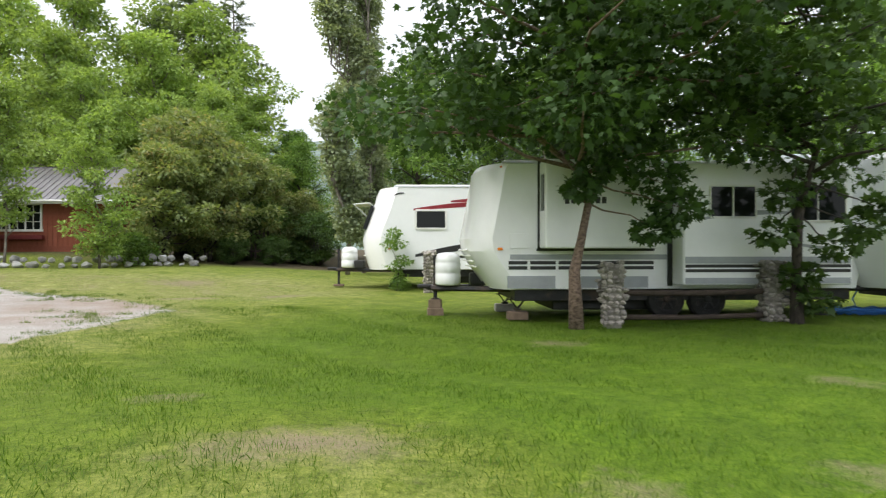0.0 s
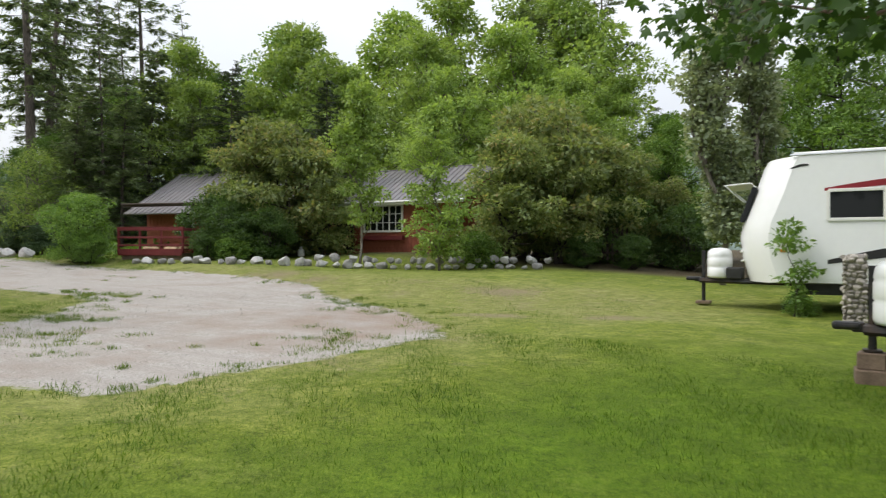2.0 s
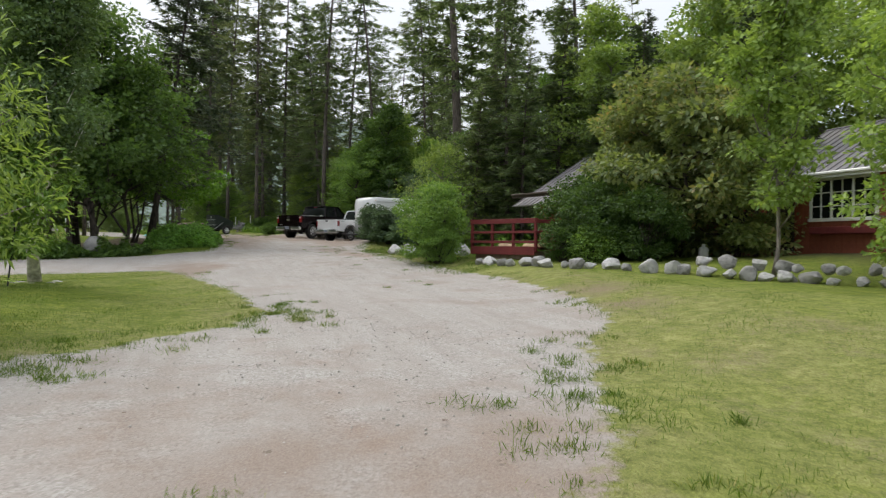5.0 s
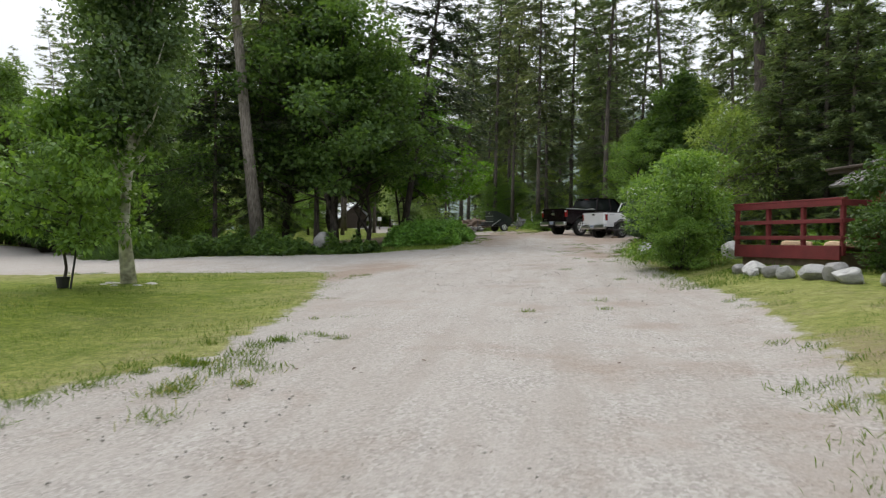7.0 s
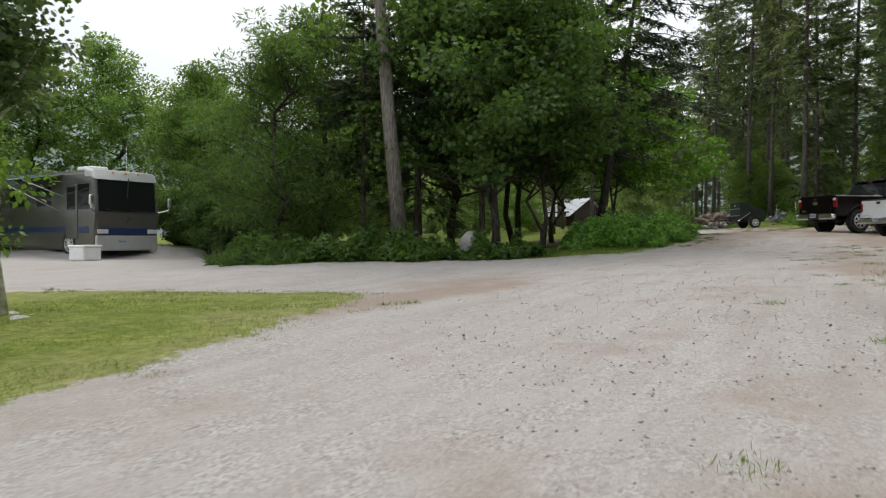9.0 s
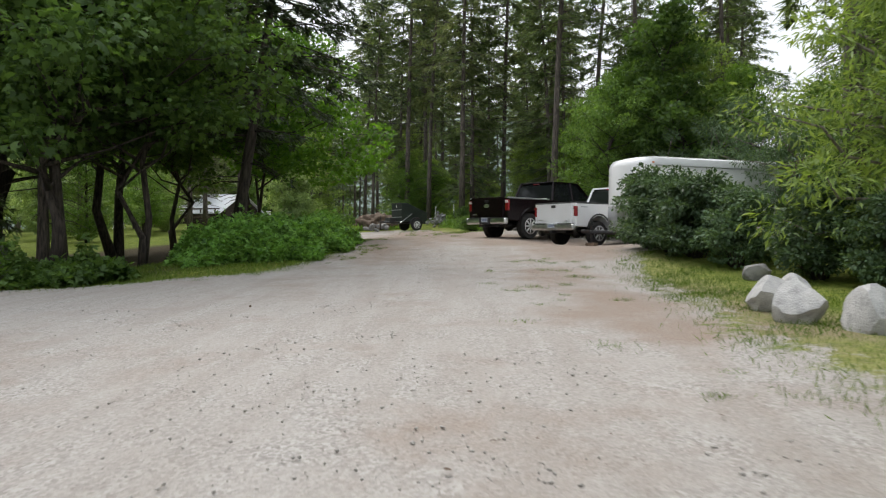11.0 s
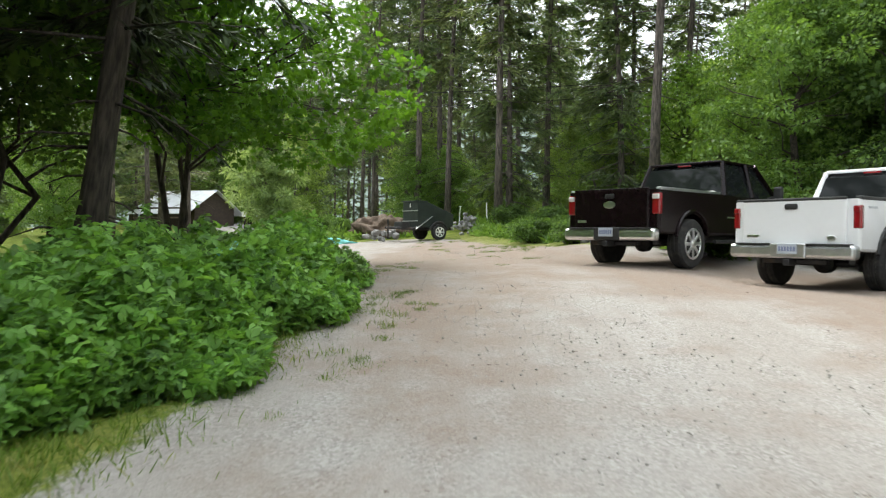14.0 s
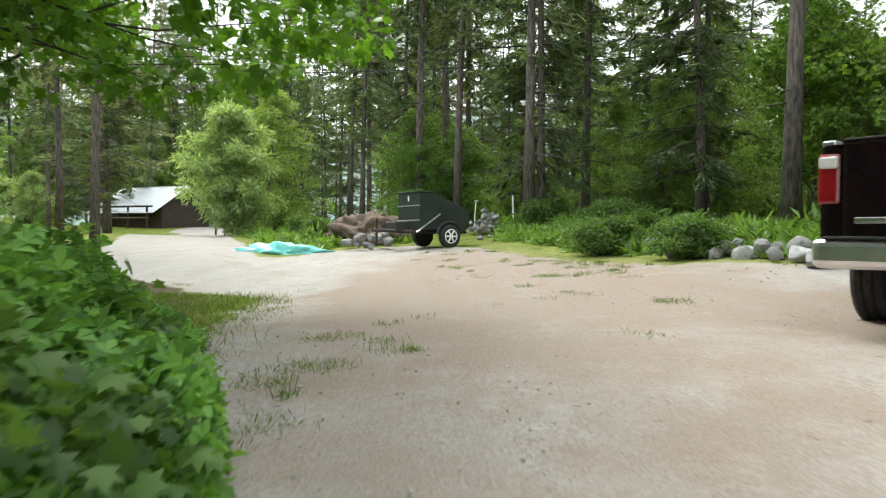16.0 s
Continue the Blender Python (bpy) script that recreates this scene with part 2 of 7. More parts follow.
    cover = mixc(attr("litter"), grass, litter)
    lk.new(mixc(em, cover, gravel), p.inputs["Base Color"])
    p.inputs["Roughness"].default_value = 0.95
    p.inputs["Specular IOR Level"].default_value = 0.15
    hgt = math_node("ADD", math_node("MULTIPLY", v.outputs["Distance"], 0.6), math_node("MULTIPLY", fine, 1.0))
    hgt = math_node("ADD", hgt, math_node("MULTIPLY", v2.outputs["Distance"], 0.3))
    b = nd.new("ShaderNodeBump")
    b.inputs["Strength"].default_value, b.inputs["Distance"].default_value = 0.5, 0.03
    lk.new(hgt, b.inputs["Height"])
    lk.new(b.outputs["Normal"], p.inputs["Normal"])
    return m


GROUND = ground_mat()
WHITE = mat("white_gelcoat", (0.86, 0.87, 0.88), 0.25, vary=0.03, scale=0.8, coat=0.3, dirt=(0.5, 0.48, 0.42), dirt_amount=0.15)
WHITE_PAINT = mat("white_paint", (0.78, 0.79, 0.8), 0.25, vary=0.03, scale=1.0, coat=0.6, dirt=(0.45, 0.4, 0.33), dirt_amount=0.25)
WHITE_TRIM = mat("white_trim", (0.78, 0.78, 0.75), 0.5, vary=0.06, bump=0.1)
GREY_BAND = mat("grey_band", (0.34, 0.36, 0.38), 0.4, vary=0.08)
BLACK_BAND = mat("black_band", (0.02, 0.02, 0.022), 0.4)
RED_BAND = mat("red_band", (0.25, 0.02, 0.03), 0.35)
BLACK_PAINT = mat("black_paint", (0.008, 0.004, 0.005), 0.22, vary=0.2, coat=0.0, spec=0.2, dirt=(0.06, 0.045, 0.04), dirt_amount=0.06)
BLACK_PLASTIC = mat("black_plastic", (0.02, 0.02, 0.02), 0.6, vary=0.3, bump=0.1)
RUBBER = mat("tyre_rubber", (0.018, 0.018, 0.018), 0.85, vary=0.3, scale=12, bump=0.3, dirt=(0.12, 0.1, 0.08))
STEEL = mat("frame_steel", (0.03, 0.03, 0.032), 0.5, 0.4, vary=0.3, dirt=(0.14, 0.07, 0.03), dirt_amount=0.5)
CHROME = mat("chrome", (0.8, 0.8, 0.81), 0.28, 1.0, vary=0.05)
ALUMINIUM = mat("aluminium", (0.62, 0.63, 0.64), 0.35, 1.0, vary=0.1, bump=0.1)
GLASS = glass_mat("dark_glass")
RED_LENS = mat("red_lens", (0.24, 0.008, 0.012), 0.15, vary=0.15, coat=0.8)
CLEAR_LENS = mat("clear_lens", (0.6, 0.58, 0.55), 0.15, vary=0.1, coat=0.8)
AMBER_LENS = mat("amber_lens", (0.75, 0.22, 0.03), 0.2)
PLATE = mat("plate_face", (0.42, 0.46, 0.52), 0.4)
PLATE_BAR = mat("plate_bar", (0.17, 0.2, 0.32), 0.5)
CONCRETE = mat("concrete", (0.42, 0.4, 0.37), 0.9, vary=0.15, bump=0.4)
TIMBER = mat("weathered_timber", (0.17, 0.12, 0.085), 0.85, vary=0.3, bump=0.5, bscale=30)
RED_WOOD = mat("red_stained_wood", (0.15, 0.019, 0.02), 0.75, vary=0.25, scale=3, bump=0.3, dirt=(0.08, 0.025, 0.02))
CABIN_RED = mat("cabin_red_boards", (0.27, 0.075, 0.04), 0.8, vary=0.25, scale=2.5, bump=0.35, dirt=(0.1, 0.045, 0.03))
ROOF_GREY = mat("roof_metal_grey", (0.2, 0.19, 0.2), 0.45, 0.3, vary=0.12, scale=1.5, dirt=(0.2, 0.17, 0.14))
ROOF_PALE = mat("roof_metal_pale", (0.7, 0.72, 0.75), 0.4, 0.3, vary=0.08, scale=1.5)
DARK_WOOD = mat("dark_boards", (0.05, 0.035, 0.026), 0.85, vary=0.3, bump=0.4)
STONE = mat("granite", (0.27, 0.262, 0.255), 0.85, vary=0.35, scale=2.2, bump=0.8, bscale=18, dirt=(0.12, 0.125, 0.08), dirt_amount=0.7)
COBBLE = mat("river_cobble", (0.29, 0.265, 0.235), 0.8, vary=0.3, scale=2.5, bump=0.3, bscale=30)
_n, _l = COBBLE.node_tree.nodes, COBBLE.node_tree.links
_h, _i, _m = _n.new("ShaderNodeHueSaturation"), _n.new("ShaderNodeObjectInfo"), _n.new("ShaderNodeMath")
_m.operation, _m.inputs[1].default_value, _m.inputs[2].default_value = "MULTIPLY_ADD", 0.9, 0.55
_src = _n["Principled BSDF"].inputs["Base Color"].links[0].from_socket
_l.new(_i.outputs["Random"], _m.inputs[0])
_l.new(_m.outputs[0], _h.inputs["Value"])
_l.new(_src, _h.inputs["Color"])
_l.new(_h.outputs["Color"], _n["Principled BSDF"].inputs["Base Color"])
MORTAR = mat("mortar", (0.25, 0.23, 0.2), 0.95, bump=0.5)
SOIL = mat("dug_soil", (0.12, 0.085, 0.06), 0.95, vary=0.35, bump=0.9, bscale=12)
TARP = mat("turquoise_tarp", (0.22, 0.66, 0.62), 0.4, vary=0.12, bump=0.3, bscale=8)
BLUE_HOSE = mat("blue_hose", (0.06, 0.2, 0.6), 0.4)
GREEN_BIN = mat("dark_green_steel", (0.018, 0.026, 0.022), 0.5, vary=0.3, scale=2, bump=0.15, dirt=(0.1, 0.08, 0.06), dirt_amount=0.35)
TAUPE = mat("taupe_coach_paint", (0.085, 0.078, 0.072), 0.22, vary=0.06, scale=1, coat=0.7)
SILVER = mat("silver_coach_paint", (0.48, 0.48, 0.46), 0.3, 0.3, vary=0.05, coat=0.5)
NAVY = mat("navy_band", (0.02, 0.035, 0.11), 0.3, coat=0.4)
AWNING = mat("green_awning_cloth", (0.03, 0.16, 0.14), 0.8, vary=0.12)
BARK_PINE = bark_mat("pine_bark", (0.045, 0.038, 0.033), (0.165, 0.135, 0.115))
BARK_GREY = bark_mat("grey_bark", (0.10, 0.085, 0.07), (0.26, 0.23, 0.2))
BARK_DARK = bark_mat("dark_bark", (0.022, 0.018, 0.015), (0.085, 0.068, 0.055))
BARK_MAPLE = bark_mat("maple_bark", (0.10, 0.065, 0.05), (0.27, 0.19, 0.15), stretch=1.6)
BARK_PALE = bark_mat("aspen_bark", (0.286, 0.269, 0.233), (0.715, 0.691, 0.630), scale=1.2, stretch=1.2, bump=0.3)
LEAF_MAPLE = leaf_mat("maple_leaf", (0.051, 0.105, 0.019), (0.192, 0.320, 0.054), trans=0.52)
LEAF_MID = leaf_mat("broadleaf", (0.042, 0.099, 0.023), (0.192, 0.315, 0.070), trans=0.42)
LEAF_VIVID = leaf_mat("vivid_leaf", (0.035, 0.1, 0.012), (0.16, 0.325, 0.04), trans=0.5)
LEAF_ASPEN = leaf_mat("aspen_leaf", (0.035, 0.07, 0.03), (0.14, 0.21, 0.09), trans=0.42)
GREY_LEAF = leaf_mat("grey_green_leaf", (0.016, 0.04, 0.02), (0.12, 0.19, 0.10))
LEAF_LIGHT = leaf_mat("light_leaf", (0.072, 0.142, 0.036), (0.31, 0.42, 0.122), trans=0.45)
LEAF_RUSSET = leaf_mat("russet_leaf", (0.066, 0.12, 0.044), (0.29, 0.345, 0.138), (0.46, 0.335, 0.18), trans=0.44)
LEAF_BLUE = leaf_mat("poplar_leaf", (0.120, 0.169, 0.101), (0.352, 0.403, 0.269), trans=0.42)
# shade of the crowns is put into these two dark leaf colours
LEAF_DARK = leaf_mat("shade_leaf", (0.019, 0.044, 0.015), (0.095, 0.168, 0.043), trans=0.42)
LEAF_SHADE = leaf_mat("shaded_maple_leaf", (0.014, 0.034, 0.012), (0.065, 0.125, 0.034), trans=0.38)
LEAF_ISLE = leaf_mat("island_leaf", (0.02, 0.05, 0.016), (0.125, 0.215, 0.055), trans=0.5)
LEAF_BERRY = leaf_mat("bramble_leaf", (0.014, 0.055, 0.018), (0.25, 0.475, 0.105), trans=0.48, patch=2.2)
LEAF_WILLOW = leaf_mat("willow_leaf", (0.13, 0.21, 0.09), (0.38, 0.48, 0.23), trans=0.45)
NEEDLE = leaf_mat("needles", (0.04, 0.074, 0.036), (0.185, 0.25, 0.112), trans=0.42)
NEEDLE_PALE = leaf_mat("pale_needles", (0.06, 0.088, 0.045), (0.235, 0.28, 0.14), trans=0.42)
NEEDLE_DARK = leaf_mat("hemlock_needles", (0.016, 0.03, 0.013), (0.065, 0.10, 0.038), trans=0.2)
GRASS_BLADE = leaf_mat("grass_blade", (0.038, 0.088, 0.008), (0.135, 0.215, 0.026), (0.36, 0.32, 0.11), trans=0.35)
# near blades: lush green, darkened by painted maple and trailer shade
GRASS_LUSH_SHADE = leaf_mat("lush_shaded_blade", (0.028, 0.075, 0.003), (0.095, 0.178, 0.01), (0.16, 0.19, 0.03), trans=0.35)
# haze of distance is mixed into the hill's pale grey-green
HILL = mat("hazy_wooded_hill", (0.12, 0.16, 0.135), 1.0, vary=0.35, scale=0.05, bump=0.0)
LITTER = mat("dry_leaf", (0.085, 0.055, 0.035), 0.9, vary=0.4)
PEBBLE = leaf_mat("pebble", (0.27, 0.25, 0.225), (0.42, 0.395, 0.36), trans=0.0, rough=0.85)
PALE_STONE = mat("pale_granite", (0.42, 0.415, 0.405), 0.85, vary=0.35, scale=2.2, bump=0.8, bscale=18, dirt=(0.17, 0.165, 0.13), dirt_amount=0.7)

# ---- building tools ----
def thing(name, m, label, category, group="", kind=""):
    ob = new(name)
    ob.matrix_world = m
    ob.empty_display_size = 0.2
    return tagged(ob, label, category, group, kind)


def mesh_of(name, bm, material, smooth=False):
    me = bpy.data.meshes.new(name)
    bmesh.ops.recalc_face_normals(bm, faces=bm.faces[:])
    bm.to_mesh(me)
    bm.free()
    me.materials.append(material)
    if smooth:
        for p in me.polygons:
            p.use_smooth = True
    return me


def part(name, bm, material, parent, label="", smooth=False):
    ob = new(name, mesh_of(name, bm, material, smooth) if isinstance(bm, bmesh.types.BMesh) else bm)
    ob.parent = parent
    return tagged(ob, label)


def single(name, bm, material, m, label, category, group="", kind="", smooth=False):
    ob = new(name, mesh_of(name, bm, material, smooth) if isinstance(bm, bmesh.types.BMesh) else bm)
    ob.matrix_world = m
    return tagged(ob, label, category, group, kind)


def box(size, at=(0, 0, 0), bevel=0.0, turn=(0, 0, 0), bm=None, seg=2):
    b = bmesh.new()
    bmesh.ops.create_cube(b, size=1.0)
    bmesh.ops.scale(b, vec=size, verts=b.verts)
    if bevel:
        bmesh.ops.bevel(b, geom=b.edges[:], offset=bevel, segments=seg, affect="EDGES", profile=0.5)
    bmesh.ops.transform(b, matrix=pose(*at, *turn), verts=b.verts)
    return b if bm is None else joined(bm, b)


def joined(a, b):
    me = bpy.data.meshes.new("tmp")
    b.to_mesh(me)
    b.free()
    a.from_mesh(me)
    bpy.data.meshes.remove(me)
    return a


def prism(profile, y0, y1, bevel=0.0, inset=0.0, seg=2):
    """A profile in x and z pushed out from y0 to y1."""
    b = bmesh.new()
    n = len(profile)
    v0 = [b.verts.new((x, y0, z)) for x, z in profile]
    v1 = [b.verts.new((x, y1, z)) for x, z in profile]
    f0, f1 = b.faces.new(v0), b.faces.new(list(reversed(v1)))
    for i in range(n):
        b.faces.new((v0[i], v1[i], v1[(i + 1) % n], v0[(i + 1) % n]))
    if bevel:
        edges = [e for e in b.edges if e.link_faces and (f0 in e.link_faces or f1 in e.link_faces)]
        bmesh.ops.bevel(b, geom=edges, offset=bevel, segments=seg, affect="EDGES", profile=0.5)
    return b


def lathe(profile, seg=24, axis="z"):
    """A profile of (radius, height) turned round the axis."""
    b = bmesh.new()
    rings = []
    for r, h in profile:
        rings.append([b.verts.new((r * math.cos(a), r * math.sin(a), h)) for a in (2 * math.pi * k / seg for k in range(seg))])
    for q, w in zip(rings, rings[1:]):
        for k in range(seg):
            b.faces.new((q[k], q[(k + 1) % seg], w[(k + 1) % seg], w[k]))
    b.faces.new(list(reversed(rings[0])))
    b.faces.new(rings[-1])
    if axis == "y":
        bmesh.ops.rotate(b, matrix=Matrix.Rotation(radians(-90), 3, "X"), verts=b.verts)
    if axis == "x":
        bmesh.ops.rotate(b, matrix=Matrix.Rotation(radians(90), 3, "Y"), verts=b.verts)
    return b


def moved(b, at=(0, 0, 0), turn=(0, 0, 0), scale=(1, 1, 1)):
    bmesh.ops.transform(b, matrix=pose(*at, *turn) @ Matrix.Diagonal((*scale, 1)), verts=b.verts)
    return b


def tube(points, radii, seg=8, bm=None):
    b = bm or bmesh.new()
    pts = [Vector(p) for p in points]
    if not hasattr(radii, "__len__"):
        radii = [radii] * len(pts)
    rings = []
    for i, p in enumerate(pts):
        d = (pts[min(i + 1, len(pts) - 1)] - pts[max(i - 1, 0)]).normalized()
        side = d.cross(Vector((0.13, 0.31, 0.94))).normalized()
        up = side.cross(d)
        rings.append([b.verts.new(p + radii[i] * (math.cos(a) * side + math.sin(a) * up)) for a in (2 * math.pi * k / seg for k in range(seg))])
    for q, w in zip(rings, rings[1:]):
        for k in range(seg):
            b.faces.new((q[k], w[k], w[(k + 1) % seg], q[(k + 1) % seg]))
    b.faces.new(rings[0])
    b.faces.new(list(reversed(rings[-1])))
    return b


def raw_mesh(name, verts, faces, material, smooth=False):
    """A mesh from arrays: verts (n, 3), faces (m, 3)."""
    me = bpy.data.meshes.new(name)
    n, f = len(verts), len(faces)
    me.vertices.add(n)
    me.vertices.foreach_set("co", np.asarray(verts, dtype=np.float32).ravel())
    me.loops.add(3 * f)
    me.loops.foreach_set("vertex_index", np.asarray(faces, dtype=np.int32).ravel())
    me.polygons.add(f)
    me.polygons.foreach_set("loop_start", np.arange(0, 3 * f, 3, dtype=np.int32))
    me.polygons.foreach_set("loop_total", np.full(f, 3, dtype=np.int32))
    if smooth:
        me.polygons.foreach_set("use_smooth", np.ones(f, dtype=bool))
    me.update(calc_edges=True)
    me.materials.append(material)
    return me


# leaf outlines: across, along, lift
LEAF_OVAL = ([(0, 0, 0), (0.3, 0.45, 0.07), (0, 1, -0.05), (-0.3, 0.45, 0.07)], [(0, 1, 2), (0, 2, 3)])
LEAF_ROUND = ([(0, 0, 0), (0.4, 0.25, 0.06), (0.36, 0.65, 0.03), (0, 1, -0.06), (-0.36, 0.65, 0.03), (-0.4, 0.25, 0.06)], [(0, 1, 2), (0, 2, 3), (0, 3, 4), (0, 4, 5)])
LEAF_LOBED = ([(0, 0, 0), (0.52, 0.12, -0.05), (0.30, 0.36, 0.04), (0.50, 0.70, -0.06), (0.17, 0.66, 0.05), (0, 1.05, -0.1), (-0.17, 0.66, 0.05), (-0.50, 0.70, -0.06), (-0.30, 0.36, 0.04), (-0.52, 0.12, -0.05)],
              [(0, 1, 2), (0, 2, 4), (2, 3, 4), (0, 4, 6), (4, 5, 6), (0, 6, 8), (6, 7, 8), (0, 8, 9)])
LEAF_LONG = ([(0, 0, 0), (0.13, 0.4, 0.04), (0, 1, -0.12), (-0.13, 0.4, 0.04)], [(0, 1, 2), (0, 2, 3)])
SPRAY = ([(0, 0, 0), (0.36, 0.5, -0.05), (0.07, 0.45, 0.02), (0.2, 0.95, -0.05), (0, 1.15, -0.06), (-0.2, 0.95, -0.05), (-0.07, 0.45, 0.02), (-0.36, 0.5, -0.05)], [(0, 1, 2), (0, 2, 3), (0, 4, 6), (0, 6, 5), (0, 7, 6)])
LEAF_TRIO = ([(0, 0, 0), (0.27, 0.6, 0.05), (0, 1.0, -0.1), (-0.27, 0.6, 0.05), (0.36, 0.04, 0.04), (0.68, 0.3, -0.08), (0.3, 0.46, 0.05), (-0.36, 0.04, 0.04), (-0.68, 0.3, -0.08), (-0.3, 0.46, 0.05)],
             [(0, 1, 2), (0, 2, 3), (0, 4, 5), (0, 5, 6), (0, 8, 7), (0, 9, 8)])
BLADE = ([(-0.035, 0, 0), (0.035, 0, 0), (0.022, 0.6, 0.08), (0, 1, 0.25)], [(0, 1, 2), (0, 2, 3)])


def leaves(pos, along, size, shape, rng, flat=0.5):
    """Vertices and faces of many leaves: pos (n,3), along (n,3) growth directions, size (n,)."""
    n = len(pos)
    along = along / (np.linalg.norm(along, axis=1, keepdims=True) + 1e-9)
    nrm = rng.normal(size=(n, 3)) * (1 - flat) + np.array([0, 0, 1.0]) * flat
    side = np.cross(along, nrm)
    side /= np.linalg.norm(side, axis=1, keepdims=True) + 1e-9
    nrm = np.cross(side, along)
    tv, tf = np.array(shape[0]), np.array(shape[1])
    k = len(tv)
    co = pos[:, None, :] + size[:, None, None] * (tv[None, :, 0:1] * side[:, None, :] + tv[None, :, 1:2] * along[:, None, :] + tv[None, :, 2:3] * nrm[:, None, :])
    fa = tf[None, :, :] + (np.arange(n) * k)[:, None, None]
    return co.reshape(-1, 3), fa.reshape(-1, 3)


def leaf_cloud(name, centres, radii, per, size, shape, material, seed, droop=0.25, flat=0.62, squash=0.55):
    """Leaves in clumps: most sit near the outside of each clump and point outwards and a little down."""
    rng = np.random.default_rng(seed)
    c = np.repeat(np.asarray(centres, dtype=float), per, axis=0)
    r = np.repeat(np.asarray(radii, dtype=float), per)
    d = rng.normal(size=(len(c), 3))
    d /= np.linalg.norm(d, axis=1, keepdims=True)
    rad = r * (0.35 + 0.75 * rng.random(len(c)) ** 0.6)
    off = d * rad[:, None]
    off[:, 2] *= squash
    along = d + rng.normal(scale=0.5, size=d.shape) + np.array([0, 0, -droop])
    s = size * (0.6 + 0.8 * rng.random(len(c)))
    v, f = leaves(c + off, along, s, shape, rng, flat)
    return raw_mesh(name, v, f, material)


# ---- lie of the land ----
SPOTS = np.array([(-5.5, 13.4, 0), (0, 13.5, .08), (2, 11.4, .05), (0, 0, 0), (-9, 4, .05), (12, 14, .1), (0, 30, .3), (-22, 15.8, .28), (-22.2, 9.3, .45),
                  (-27, 12, .42), (-45.8, 14.8, 1.35), (-51.3, 17.9, 1.68), (-48.5, 20.5, 1.5), (-57.5, 19, 2.2), (-34.4, 19.5, .94), (-65, 14.2, 2.05), (-40.5, 13, 1.28), (-22.5, 22.3, .85), (-17, 30, 1.2),
                  (-14, 24.5, .6), (-80, 0, 2.4), (-117, -13, 3.4), (-38, -10, 1.2), (-59, 23, 2.8), (-20, -10, .3), (-45, 28, 2.4), (-70, 19, 3.1), (-26, 26, 1.15), (40, 10, .1), (-36.5, -8, .32), (-37.6, 10.2, .82), (-36.6, 8.4, .76), (-35.6, 6.6, .7), (-34.4, 4.4, .62), (-33.4, 2.4, .54), (-33.6, 0, .46), (-34.2, -2.4, .46),
                  (-31.5, 3.5, .56), (-31.5, 7, .68), (-38.5, 5, .8), (-29.5, 0, .42)])


GRADE_X = [-66, -60, -56, -51, -48, -46, -43.5, -41, -37.5, -35, -31, -27, -23.5, -18.5, -15, -10, -6, 0]
GRADE_Z = [2.1, 1.86, 1.8, 1.70, 1.59, 1.45, 1.27, 1.11, 0.99, 0.92, 0.83, 0.68, 0.49, 0.36, 0.30, 0.18, 0.06, 0.03]


def land(x, y):
    """Height of the ground: the lie of the land, with the driven road's own gradient and crossfall laid into it."""
    x, y = np.asarray(x, dtype=float), np.asarray(y, dtype=float)
    d = (x[..., None] - SPOTS[:, 0]) ** 2 + (y[..., None] - SPOTS[:, 1]) ** 2
    w = 1 / (d + 4.0) ** 1.5
    z = (w * SPOTS[:, 2]).sum(-1) / w.sum(-1)
    off = y - np.interp(x, [-66, -61, -45, -35, -25, -12, -5], [13.6, 14.8, 16.2, 17.0, 17.2, 16.0, 12.5])
    grade = sum(np.interp(x + k, GRADE_X, GRADE_Z) for k in (-1.2, 0.0, 1.2)) / 3 + (0.024 + 0.05 * np.clip((-x - 52) / 4, 0, 1)) * off
    t = np.where(off > 0, np.clip((off - 2.4) / 2.6, 0, 1), np.clip((-off - 3.3) / 4.0, 0, 1))
    t = np.maximum(t * t * (3 - 2 * t), np.clip((np.abs(x + 34) - 31) / 6, 0, 1))
    return grade * (1 - t) + z * t


def zat(x, y):
    return float(land(x, y))


ROAD_NORTH = [(-5.3, 13.4), (-6.2, 14.6), (-7.7, 15.8), (-9.6, 16.8), (-11.3, 17.7), (-12.4, 18.7), (-14.5, 19.6), (-19.7, 20.3), (-25.2, 20.2), (-29.4, 19.8), (-31.3, 19.9), (-33.5, 20.3), (-39, 20.8),
              (-42, 21.5), (-44, 27), (-53, 27), (-54, 21), (-57, 18.0), (-60.5, 16.4), (-65, 15.0), (-68, 13.4), (-67.5, 10.5), (-64.5, 9.0), (-72, 6), (-82, 2), (-105, -4.5), (-125, -8)]
ROAD_SOUTH = [(-125, -13), (-105, -9.5), (-80, -2), (-66, 3.5), (-58.2, 8.0), (-55.5, 11.6), (-52, 12.25), (-48.3, 12.85), (-46, 13.4), (-43, 13.3), (-41, 13.1), (-39.7, 12.9), (-38.6, 12.3),
              (-37.9, 11.0), (-36.9, 9.0), (-35.0, 6.3), (-33.2, 3.0), (-33.7, 0.0), (-36.5, -2.5), (-42, -4), (-38, -14), (-24, -14), (-19, -5), (-23.8, 5.4), (-26.0, 9.4), (-26.9, 10.7), (-27.1, 11.5), (-26.3, 12.1), (-21, 13.6), (-16.1, 14.3), (-14.4, 13.8),
              (-11, 10.0), (-8.3, 8.3), (-6.4, 8.9), (-5.7, 11)]
ROAD = ROAD_NORTH + ROAD_SOUTH


